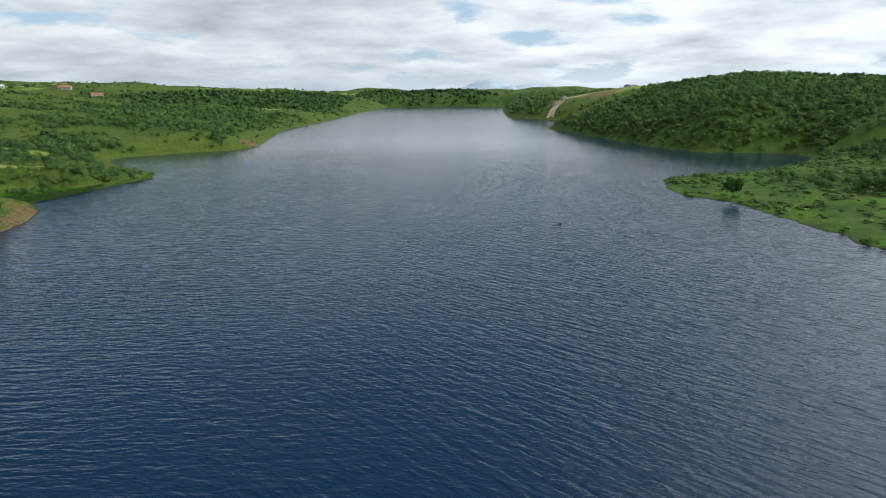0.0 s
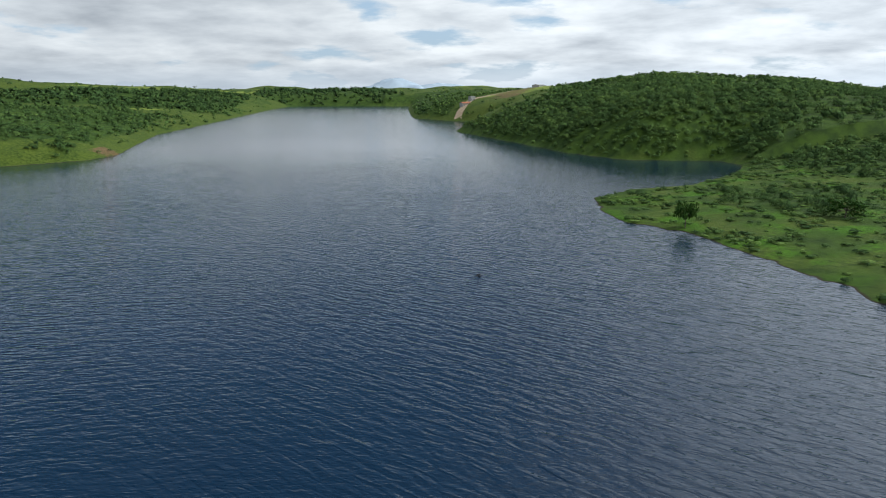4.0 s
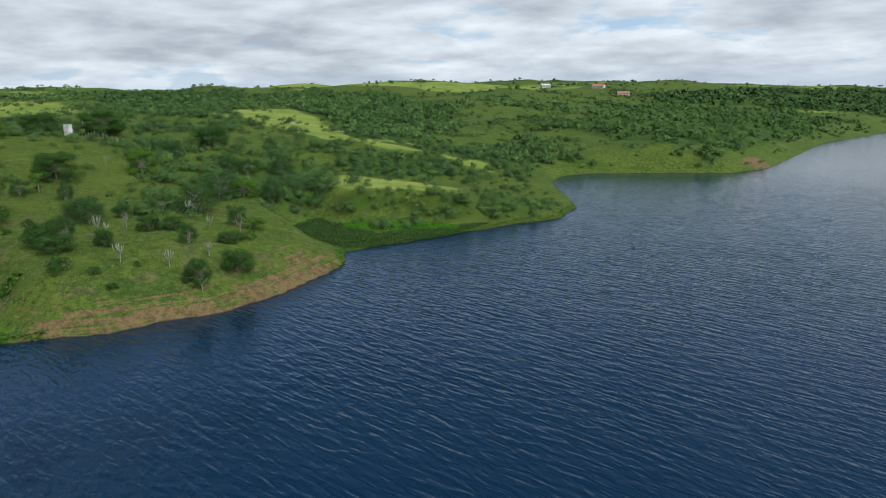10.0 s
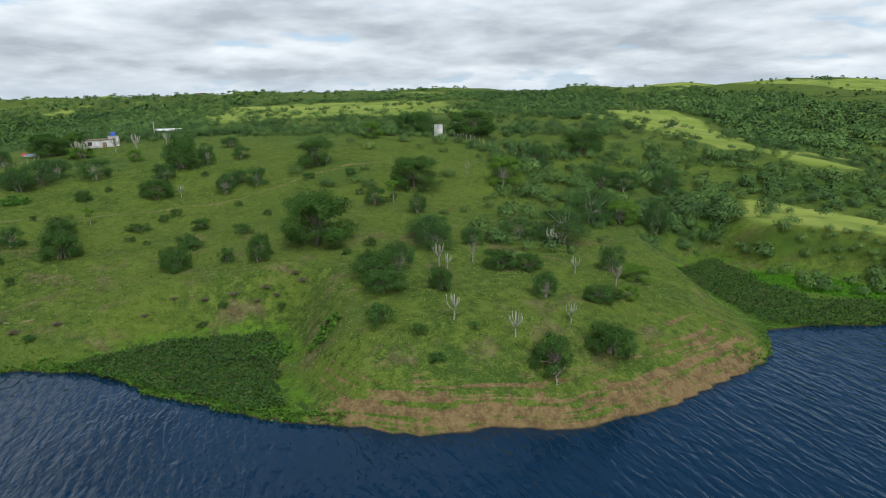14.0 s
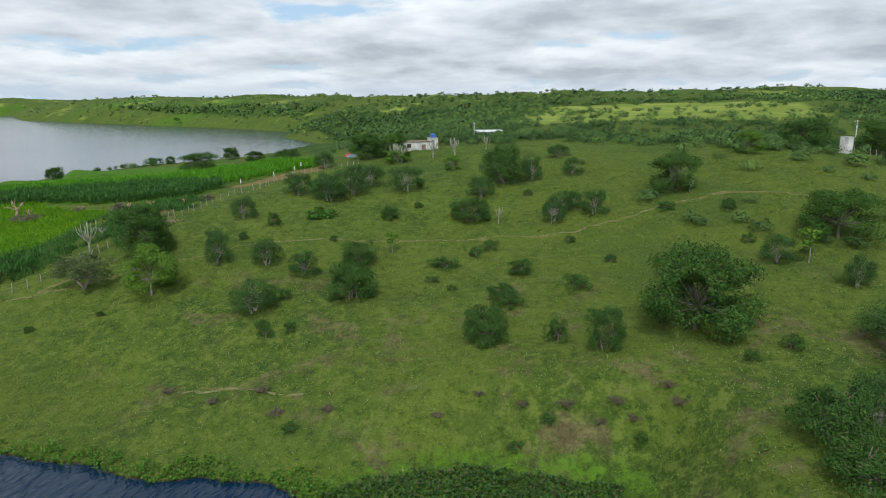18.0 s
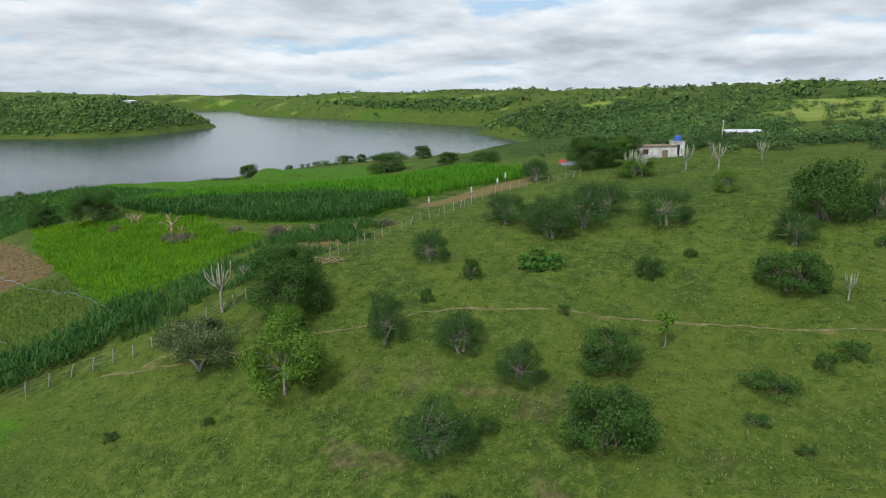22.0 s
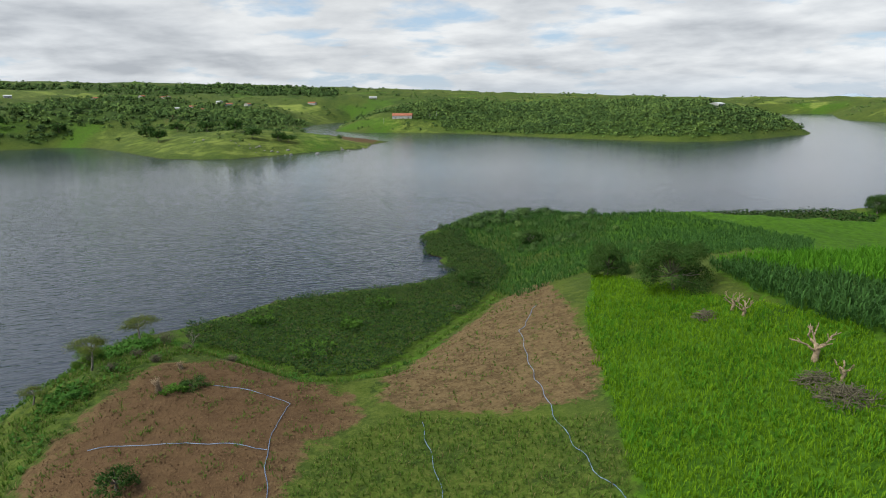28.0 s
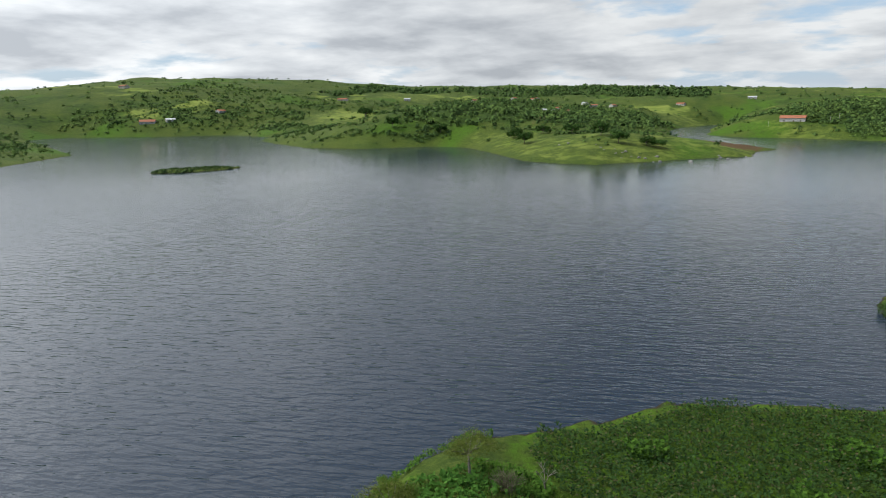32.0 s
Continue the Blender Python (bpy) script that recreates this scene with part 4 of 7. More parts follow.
def woods(name, x, y, wide, high, tint, n, label, category="woods"):
    if not len(x):
        return
    temps = [clump_template(n, 60 + k) for k in range(5)]
    rng = np.random.RandomState(len(x))
    z, _ = land(x, y)
    V, N, tints = [], [], []
    which = rng.randint(0, 5, len(x))
    for k in range(5):
        sel = which == k
        if not sel.any():
            continue
        (t, s), m = temps[k], int(sel.sum())
        a = rng.uniform(0, 2 * np.pi, m)[:, None]
        vx = (t[None, :, 0] * np.cos(a) - t[None, :, 1] * np.sin(a)) * wide[sel][:, None] + x[sel][:, None]
        vy = (t[None, :, 0] * np.sin(a) + t[None, :, 1] * np.cos(a)) * wide[sel][:, None] + y[sel][:, None]
        vz = t[None, :, 2] * high[sel][:, None] + z[sel][:, None] - 0.2 * high[sel][:, None]
        V.append(np.stack([vx, vy, vz], -1).reshape(-1, 3))
        N.append(np.stack([s[None, :, 0] * np.cos(a) - s[None, :, 1] * np.sin(a), s[None, :, 0] * np.sin(a) + s[None, :, 1] * np.cos(a), s[None, :, 2] + 0 * a], -1).reshape(-1, 3))
        tints.append(np.repeat(tint[sel], len(t)))
    V = np.concatenate(V)
    me = raw_mesh(name, V, np.arange(len(V)).reshape(-1, 3), WOODS)
    add_attr(me, "tint", np.concatenate(tints))
    me.attributes.new("round", "FLOAT_VECTOR", "POINT").data.foreach_set("vector", np.concatenate(N).astype(np.float32).ravel())
    tagged(new(name, me), label, category, kind="stuff")


def seen_from_path(x, y):
    a = np.degrees(np.arctan2(-(x + 90), y - 60)) % 360      # 0 is +y, turning left
    return (a < 238) | (a > 312)


def scatter_woods():
    rng = np.random.RandomState(7)
    n = 130000
    a, r = rng.uniform(0, 2 * np.pi, n), np.exp(rng.uniform(np.log(110), np.log(4000), n))
    x, y = -90 + r * np.cos(a), 60 + r * np.sin(a)
    # closely wooded hills: x, y spans and trees tried
    for x0, x1, y0, y1, m in ((-760, -330, -800, -360, 20000), (85, 430, 150, 900, 14000), (-560, -270, -20, 420, 12000), (-300, -120, 150, 420, 7000), (-420, -120, 420, 900, 4000), (-330, 560, -1150, -350, 26000)):
        x, y = np.append(x, rng.uniform(x0, x1, m)), np.append(y, rng.uniform(y0, y1, m))
    r, n = np.hypot(x + 90, y - 60), len(x)
    _, d = land(x, y)
    hill = (x > -255) & (x < -95) & (y > -115) & (y < 150 - 0.55 * np.maximum(-150 - x, 0) + 22 * (x < -190))
    slope = (x > -300) & (y > 140) & (y < 330) & (x < -100)
    farm = (x > -350) & (x < -120) & (y < np.where(x > -262, 70, 5)) & (y > -130)
    keep = (d > 3) & seen_from_path(x, y) & ~hill & ~farm & (outside(ISLET, x, y) > 5)
    keep &= ~((x > -140) & (x < -100) & (y > 166) & (y < 190)) & (outside(COVE, x, y) > 3) & (outside(INLET_VIEW, x, y) > 0)
    p = tree_cover(x, y, d)
    p = np.where(slope, np.clip(p * 1.25 + 0.05, 0, 1) * np.clip((d - 5) / 8, 0, 1), p)
    keep &= rng.uniform(0, 1, n) < p * np.clip(r / 380, 0.3, 1) * np.where(r > 1100, 0.45, 1)
    x, y, r, d = x[keep], y[keep], r[keep], d[keep]
    wide = (2.2 + 6.0 * rng.beta(1.2, 2.4, len(x))) * np.clip(0.9 + (r - 500) / 1300, 0.9, 2.4)
    high = wide * rng.uniform(0.5, 0.85, len(x)) * np.clip(1.15 - (r - 500) / 4000, 0.6, 1.1)
    tint = np.clip(rng.beta(1.7, 2.0, len(x)) + 0.25 * waves(x, y, 150, 44) + 0.15 * waves(x, y, 40, 45) + np.where(y < -50, 0.2, np.where(r < 260, -0.15, np.where(x > 60, 0.15, 0))), 0, 1)
    for name, lo, hi, k, label in (("hillside_scrub", 0, 260, 330, "patchy dark green thorn scrub on the grassy hillside"),
                                   ("hill_woods", 260, 450, 120, "mixed green trees and scrub on the hills near the lake"),
                                   ("valley_woods", 450, 850, 24, "dense mixed green woods covering the hills round the lake"),
                                   ("far_woods", 850, 5000, 15, "far hazy green woods and hedges on the ridges")):
        s = (r >= lo) & (r < hi)
        woods(name, x[s], y[s], wide[s], high[s], tint[s], k, label)
    # groves and thickets, closely grown
    for g, (ring, step, w0, w1, t0, t1) in enumerate(GROVES):
        ring = np.array(ring, float)
        lo, hi = ring.min(0), ring.max(0)
        m = int(np.prod(hi - lo) / step ** 2)
        bx, by = rng.uniform(lo[0], hi[0], m), rng.uniform(lo[1], hi[1], m)
        k = (outside(ring, bx, by) < 2.5 * waves(bx, by, 18, 80)) & (outside(EAST_CREST, bx, by) > 0) & (outside(INLET_VIEW, bx, by) > 0) & (outside(COVE, bx, by) > 0.5) & (land(bx, by)[1] > 0.5) & (rng.uniform(0, 1, m) < 0.9)
        bx, by = bx[k], by[k]
        w = w0 + (w1 - w0) * rng.beta(1.3, 2.2, len(bx))
        away = np.hypot(bx.mean() + 90, by.mean() - 60)
        woods("grove" if w1 > 4 else "thicket", bx, by, w, w * rng.uniform(0.6, 1.0, len(bx)), np.clip(t0 + (t1 - t0) * rng.beta(1.4, 1.8, len(bx)) + 0.15 * waves(bx, by, 35, 81), 0, 1),
              330 if away < 190 else 190 if away < 300 else 60 if away < 700 else 22, "mixed green trees growing closely on the slope", "trees")
    m = 420
    lo, hi = ISLET.min(0), ISLET.max(0)
    bx, by = rng.uniform(lo[0], hi[0], m), rng.uniform(lo[1], hi[1], m)
    k = outside(ISLET, bx, by) < 0
    woods("islet_reeds", bx[k], by[k], rng.uniform(1.5, 3.5, k.sum()), rng.uniform(0.6, 1.3, k.sum()), rng.uniform(0.0, 0.5, k.sum()), 30, "low dark green reeds covering the small islet", "reeds")
    m = 9500
    bx, by = rng.uniform(70, 290, m), rng.uniform(60, 300, m)
    k = (land(bx, by)[1] > 1.0) & (waves(bx, by, 28, 47) + 0.5 * waves(bx, by, 9, 48) > rng.uniform(-0.6, 1.0, m) - 0.5 * np.clip((bx - 130) / 60, 0, 1))
    woods("marsh_scrub", bx[k], by[k], rng.uniform(1.2, 4.2, k.sum()), rng.uniform(0.4, 1.5, k.sum()), rng.uniform(0.0, 1.0, k.sum()), 44, "mottled green scrub and herbage on the flat marshy point", "scrub")
    # bushes on the marshy cape and along the low shores
    for name, ring, step, label in (("cape_bushes", np.array([(-198, -97), (-206, -103), (-222, -101), (-226, -92), (-212, -84), (-203, -86)], float), 2.2, "leafy green bushes crowding the end of the cape"),
                                    ("inlet_bushes", np.array([(-300, -78), (-330, -78), (-372, -74), (-366, -55), (-330, -50), (-305, -62)], float), 7, "scattered green bushes on the low shore")):
        m = int((ring[:, 0].max() - ring[:, 0].min()) * (ring[:, 1].max() - ring[:, 1].min()) / step ** 2)
        bx, by = rng.uniform(ring[:, 0].min(), ring[:, 0].max(), m), rng.uniform(ring[:, 1].min(), ring[:, 1].max(), m)
        k = outside(ring, bx, by) < 0
        woods(name, bx[k], by[k], rng.uniform(1.8, 3.8, k.sum()), rng.uniform(1.6, 3.2, k.sum()), rng.uniform(0.0, 0.5, k.sum()), 220, label, "bushes")


scatter_woods()


# ---- single trees on the near hill ----
def leaves(centres, normals, size, rng, ratio=0.55):
    """Pointed leaf blades, one quad each."""
    n = len(centres)
    nrm = normals + rng.normal(0, 0.45, (n, 3))
    nrm /= np.linalg.norm(nrm, axis=1)[:, None] + 1e-9
    a = np.cross(nrm, rng.normal(0, 1, (n, 3)))
    a /= np.linalg.norm(a, axis=1)[:, None] + 1e-9
    b = np.cross(nrm, a)
    s = size * rng.uniform(0.6, 1.35, (n, 1))
    v = np.stack([centres + a * s, centres + b * s * ratio, centres - a * s, centres - b * s * ratio], 1).reshape(-1, 3)
    return v, np.arange(4 * n).reshape(-1, 4)


def tube(path, radii, sides=6):
    """Verts and faces of a bent, tapered limb."""
    path = [Vector(p) for p in path]
    V, F = [], []
    for i, p in enumerate(path):
        t = (path[min(i + 1, len(path) - 1)] - path[max(i - 1, 0)]).normalized()
        u = t.orthogonal().normalized()
        w = t.cross(u)
        for s in range(sides):
            q = 2 * math.pi * s / sides
            V.append(p + (u * math.cos(q) + w * math.sin(q)) * radii[i])
    for i in range(len(path) - 1):
        for s in range(sides):
            n = (s + 1) % sides
            F.append((i * sides + s, i * sides + n, (i + 1) * sides + n, (i + 1) * sides + s))
    end = (len(path) - 1) * sides
    for s in range(1, sides - 2, 2):
        F.append((end, end + s, end + s + 1, end + s + 2))
    return V, F


def join_tubes(name, tubes, mat):
    V, F = [], []
    for v, f in tubes:
        off = len(V)
        V += [tuple(p) for p in v]
        F += [tuple(i + off for i in q) for q in f]
    return raw_mesh(name, V, F, mat, True)


def tree_kind(name, wide, high, stem, crown_flat, lobes, n_leaf, leaf, mat, bark, seed, label, category="tree", open_crown=0.0, stems=1, skirt=0.5):
    """One tree: bent trunk with limbs, and a crown of leaf lobes with gaps. Built in metres at its usual size."""
    rng = np.random.RandomState(seed)
    ob = empty(name)
    centre_z = stem + (high - stem) * 0.5
    # lobes of the crown
    cs = []
    for k in range(lobes):
        a = k * 2.399 + rng.uniform(-0.5, 0.5)
        rr = math.sqrt((k + 0.5) / lobes) * wide * 0.36
        top = high - (high - stem) * (0.25 + crown_flat * 0.5 * (rr / (wide * 0.5)) ** 2) - rng.uniform(0, 0.24) * (high - stem)
        cs.append((rr * math.cos(a), rr * math.sin(a), max(top, stem * 0.9 + 0.15 * high)))
    low = int(lobes * skirt)
    for k in range(low):
        a = k * 2 * math.pi / max(low, 1) + rng.uniform(-0.35, 0.35)
        rr = wide * rng.uniform(0.27, 0.37)
        cs.append((rr * math.cos(a), rr * math.sin(a), stem + (high - stem) * rng.uniform(*((0.04, 0.32) if stem < 0.7 else (0.18, 0.42)))))
    lobes += low
    cs = np.array(cs)
    rad = wide * rng.uniform(0.15, 0.235, lobes) * (7 / lobes) ** 0.25
    tubes = []
    for s in range(stems):
        base = (rng.uniform(-0.12, 0.12) * stems, rng.uniform(-0.12, 0.12) * stems, -0.25)
        fork = (rng.uniform(-0.08, 0.08) * wide * (1 + stems * 0.4), rng.uniform(-0.08, 0.08) * wide * (1 + stems * 0.4), max(stem, 0.25 * high))
        r0 = 0.014 * wide + 0.035
        midp = ((base[0] + fork[0]) / 2 + rng.uniform(-0.1, 0.1), (base[1] + fork[1]) / 2 + rng.uniform(-0.1, 0.1), fork[2] * 0.5)
        tubes.append(tube([base, midp, fork], [r0 * 1.25, r0 * 0.95, r0 * 0.8], 7))
        for k in range(s, lobes, stems):
            c = cs[k]
            m = (fork[0] * 0.5 + c[0] * 0.5, fork[1] * 0.5 + c[1] * 0.5, fork[2] * 0.35 + c[2] * 0.65 + 0.08 * wide * rng.uniform(-0.6, 0.6))
            tubes.append(tube([fork, m, tuple(c + (0, 0, rad[k] * 0.3))], [r0 * 0.55, r0 * 0.36, r0 * 0.12], 5))
    part("trunk", join_tubes("trunk", tubes, bark), bark, ob)
    # leaves lie on and in the lobes, thicker above
    which = rng.randint(0, lobes, n_leaf)
    o = rng.normal(0, 1, (n_leaf, 3))
    o[:, 2] = o[:, 2] * 0.8 + 0.25
    o /= np.linalg.norm(o, axis=1)[:, None]
    depth = rng.uniform(0.55 - open_crown * 0.4, 1.1, n_leaf) * rng.choice([1.0, 1.0, 1.0, 1.22], n_leaf)
    flat = np.array([1, 1, 1 - 0.42 * crown_flat])
    c = cs[which] + o * (rad[which] * depth)[:, None] * flat
    keep = np.sin(c[:, 0] * 3.1 / wide * 4 + seed) + np.sin(c[:, 1] * 3.7 / wide * 4 + 2 * seed) + np.sin(c[:, 2] * 9 / high + seed) > -1.55 + open_crown
    c, o = c[keep], o[keep]
    c[:, 2] = np.maximum(c[:, 2], 0.12)
    v, f = leaves(c, o + (0, 0, 0.35), leaf, rng)
    part("crown", raw_mesh("crown", v, f, mat), mat, ob)
    ob["size"] = (wide, high)
    return tagged(ob, label, category)


KINDS = {}


def kind(key, variants, group, **a):
    KINDS[key] = [tree_kind(seed=100 + 17 * len(KINDS) + k, **a) for k in range(variants)]
    for t in KINDS[key]:
        tagged(t, group=group)
        t.location = (0, 0, -900)


kind("mango", 3, "dense trees of the hill", name="mango_tree", wide=9, high=7, stem=0.55, crown_flat=0.6, lobes=15, n_leaf=30000, leaf=0.088, mat=LEAF_DARK, bark=BARK, label="dense rounded dark green mango tree on the grazed slope", skirt=0.8)
kind("round", 4, "scrub trees of the hill", name="scrub_tree", wide=4.6, high=3.2, stem=0.35, crown_flat=0.55, lobes=11, n_leaf=12000, leaf=0.062, mat=LEAF_ROUND, bark=BARK, label="low round dark green scrub tree on grass", open_crown=0.06, stems=3, skirt=0.9)
kind("thorn", 4, "thorn trees of the hill", name="thorn_tree", wide=5.4, high=3.8, stem=0.4, crown_flat=0.6, lobes=12, n_leaf=13000, leaf=0.055, mat=LEAF_THORN, bark=PALE_BARK, label="flat-topped thorn tree with pale forked trunk on grass", open_crown=0.10, stems=3, skirt=0.85)
kind("bright", 3, "light green trees of the hill", name="leafy_tree", wide=6, high=6, stem=0.55, crown_flat=0.45, lobes=13, n_leaf=15000, leaf=0.08, mat=LEAF_BRIGHT, bark=PALE_BARK, label="light yellow-green leafy tree with loose crown", open_crown=0.22, skirt=0.8)
kind("pale", 1, "pale trees of the hill", name="grey_tree", wide=6.2, high=5.4, stem=1.0, crown_flat=0.55, lobes=11, n_leaf=15000, leaf=0.075, mat=LEAF_PALE, bark=PALE_BARK, label="grey-green sparse tree with pale spreading trunk", open_crown=0.3, stems=2, skirt=0.4)
kind("sapling", 1, "saplings of the hill", name="sapling", wide=2.2, high=3.8, stem=1.5, crown_flat=0.2, lobes=6, n_leaf=700, leaf=0.14, mat=LEAF_BRIGHT, bark=PALE_BARK, label="thin yellow-green sapling with bare lower stem", open_crown=0.4, skirt=0.3)
kind("low", 3, "low bushes of the hill", name="low_bush", wide=2.4, high=1.3, stem=0.1, crown_flat=0.8, lobes=6, n_leaf=2400, leaf=0.055, mat=LEAF_ROUND, bark=BARK, label="small low dark green bush in the grass", category="bush", open_crown=0.4)
kind("umbrella", 1, "umbrella trees on the headland", name="umbrella_tree", wide=5.2, high=3.6, stem=2.0, crown_flat=1.0, lobes=9, n_leaf=5200, leaf=0.055, mat=LEAF_FEATHER, bark=PALE_BARK, label="small flat umbrella tree leaning over the shore", open_crown=0.5, skirt=0.0)
kind("far", 2, "trees of the far shore", name="shore_tree", wide=9, high=7, stem=0.8, crown_flat=0.6, lobes=9, n_leaf=1100, leaf=0.42, mat=LEAF_DARK, bark=BARK, label="rounded dark green tree on the grassy far shore", skirt=0.6)
# x, y, width, height of each, in metres
PLACES = {}
PLACES["pale"] = [
    (-158.0, 56, 7.2, 5.6)]
PLACES["bright"] = [
    (-157.6, 66.2, 6.9, 7.2), (-217.3, 94.2, 3.5, 3.4), (-249, 74, 5.9, 5.2), (-230.9, 79.6, 7.1, 2.9), (-215.3, 149.5, 5.5, 4.8),
    (-123.8, 168.7, 4.3, 2.6), (-118, 164.4, 2.6, 2), (-178.1, 170.4, 7.3, 7.1), (-155, 184.5, 7.1, 4.9)]
PLACES["mango"] = [
    (-167.3, 59.0, 8.0, 7.6), (-196.8, -23.9, 6.2, 5.2), (-196.4, -8.4, 8.6, 6.6), (-240.9, 69.6, 9, 6.5), (-151.1, 129.7, 11.5, 9.4),
    (-174.6, 150.6, 10, 6.9), (-229, 179.8, 12.9, 8), (-354.9, -54.8, 4.1, 4), (-396.9, -67.1, 4.2, 4.1), (-361.9, -29.5, 7.6, 5.6),
    (-300.7, 11.5, 6.5, 4)]
PLACES["thorn"] = [
    (-165.6, 70.7, 3.7, 4.5), (-166.6, 77.2, 4.5, 3.4), (-164.4, 83.5, 4.2, 2.9), (-155.6, 80.7, 5.9, 3.6), (-181.1, 67.1, 4.2, 3.3),
    (-193.2, 77.2, 6.2, 4.4), (-197.6, 79.6, 6.6, 4.6), (-195.6, 75.2, 5.2, 3.8), (-196.8, 69.8, 5.6, 3.8), (-204.4, 80.4, 6.6, 3.9), (-201, 88.8, 6.9, 3.9), (-205, 110.7, 4.3, 4.2),
    (-197.2, 102.5, 4.9, 3.3), (-223.7, 115.1, 5, 2.4), (-206.7, 117.9, 4.2, 2.7), (-184.7, 115.1, 3.9, 3.2), (-189.8, 117.6, 3.5, 2.8),
    (-228.7, 63.1, 5.3, 3.6), (-167.7, 141.6, 4, 3.1), (-161.4, 148.1, 3.3, 3.3), (-132.6, 138.6, 4.9, 3.7), (-147.8, 146.6, 7.3, 3.5),
    (-187.3, 121, 4.5, 3.4), (-188.1, 116, 4.1, 2.8), (-141.2, 145.5, 6.3, 3.9), (-142.2, 152, 3.6, 2.7)]
PLACES["thorn"] += [
    (-145.6, 160.9, 5.3, 3.1), (-143.7, 167.2, 8.9, 5.1), (-118.9, 153.6, 3.3, 3.1), (-128.2, 167.6, 3.8, 3.5), (-156.5, 179.3, 9.4, 5.5),
    (-154, 191.2, 5, 5.7), (-198.9, 187.4, 7.2, 4.6), (-185.3, 197.1, 7.7, 4.7), (-183.7, 201.8, 6.5, 4.1), (-180.3, 210.8, 6.4, 5.1)]
PLACES["round"] = [
    (-159.9, 91.5, 6, 4.3), (-168.5, 89.6, 4.8, 3.3), (-186.3, 102.3, 6.8, 3.3), (-168.6, 111.2, 3.2, 1.7), (-160.1, 109.8, 3.6, 1.9),
    (-151.9, 108.6, 4.9, 3.2), (-185.3, 89.6, 2.9, 1.8), (-178.6, 73.3, 2, 1.9), (-203.9, 105.5, 8, 6.3), (-149.3, 109.2, 4.4, 3.1),
    (-146.4, 120.9, 3.6, 3.7), (-193.8, 133.1, 8, 5.4), (-130.4, 134.8, 5.6, 3.5), (-229.1, 163, 10.1, 6.4), (-130.8, 152, 4.5, 2.5),
    (-129.4, 155.9, 3.7, 2.2), (-123.6, 141.9, 3.1, 2.8), (-124.9, 135.1, 5.7, 2.7), (-118.4, 160.8, 4.8, 1.7), (-105.7, 148.3, 4.4, 3.4),
    (-107.5, 156.1, 5.1, 3.3), (-214.4, 206.8, 12, 6.4), (-205.5, -68.3, 4.7, 2.4), (-299.3, -9.3, 13.7, 5.5)]
PLACES["round"] += [
    (-269.2, 37, 7.6, 2.8), (-307.3, -73.7, 6.6, 5.2)]
PLACES["sapling"] = [
    (-173.1, 93.1, 1.9, 3.3), (-166.8, 144.8, 2.6, 4.4)]
PLACES["low"] = [
    (-169.3, 101.1, 4, 1.4), (-173.9, 104.8, 2.1, 1.2), (-175.4, 106.7, 2.1, 1.4), (-162.8, 103.3, 1.3, 0.8), (-172.6, 71.2, 1.6, 1.2),
    (-151.3, 86.9, 1.3, 1.2), (-150.1, 84.3, 2.1, 2), (-153, 62, 1, 0.7), (-158.2, 83.4, 1.7, 1.3), (-165.5, 100.4, 1.9, 0.7),
    (-196.6, 110.5, 1.7, 1.1), (-158.3, 110.9, 3.1, 1.4), (-149.2, 116.2, 2.4, 2.3), (-184.5, 139.5, 2.6, 1.6), (-185.9, 131.3, 2.6, 1.2),
    (-163.3, 118.3, 3.6, 1.6), (-145.9, 137, 2.2, 1.3), (-143.8, 133.1, 1.6, 1), (-116.6, 133.1, 3.6, 2.3), (-113.7, 136.9, 2, 1.1),
    (-109.7, 137.7, 1.8, 1), (-113.4, 142.9, 1.4, 0.8), (-138.1, 8.6, 3.2, 1.7), (-142.7, -7.1, 2.7, 0.9)]
PLACES["low"] += [
    (-353.8, -62.5, 9.3, 3.3)]
PLACES["far"] = [
    (22, -544, 11.7, 11.25), (-91, -485, 10.4, 8.75), (-101, -444, 11.7, 10), (-87, -487, 7.8, 6.25), (-132, -476, 13, 8.75), (-151, -424, 11.7, 10), (-162, -402, 11.7, 8.125), (-179, -403, 10.4, 6.25), (168, -903, 20.8, 16.25), (-110, -493, 10.4, 7.5), (-185, -401, 9.1, 5.625), (-20, -545, 11.7, 8.75), (80, 182, 5, 7), (119, 182, 8, 5)]
PLACES["low"] += [
    (-178.0, 117.5, 1.6, 1.0), (-191.9, 92.8, 1.5, 1.0), (-174.9, 84.0, 1.2, 0.8), (-150.9, 116.2, 1.8, 1.1), (-170.3, 122.6, 1.6, 1.0), (-174.0, 139.8, 1.7, 1.2), (-138.7, 115.7, 1.4, 0.9), (-135.5, 93.3, 1.6, 0.8), (-153.8, 119.9, 1.7, 1.1), (-148.9, 122.1, 1.5, 1.1), (-149.5, 55.1, 1.3, 0.8), (-137.3, 123.4, 1.5, 0.9), (-137.0, 113.1, 1.6, 0.8), (-183.9, -44.9, 4.2, 2.6)]
PLACES["bright"] += [(-131.2, -20.2, 3.2, 2.8), (-163.4, 61.6, 3.6, 4.0)]
PLACES["mango"] += [(-236, 184.5, 8.5, 6.0), (-249.5, 74.5, 6.5, 5.5), (-243.5, 72.5, 6, 4.5)]
PLACES["umbrella"] = [
    (-136.0, -25.0, 5.0, 3.3), (-132.4, -15.8, 4.6, 3.4), (-127.9, -12.0, 3.2, 1.7)]


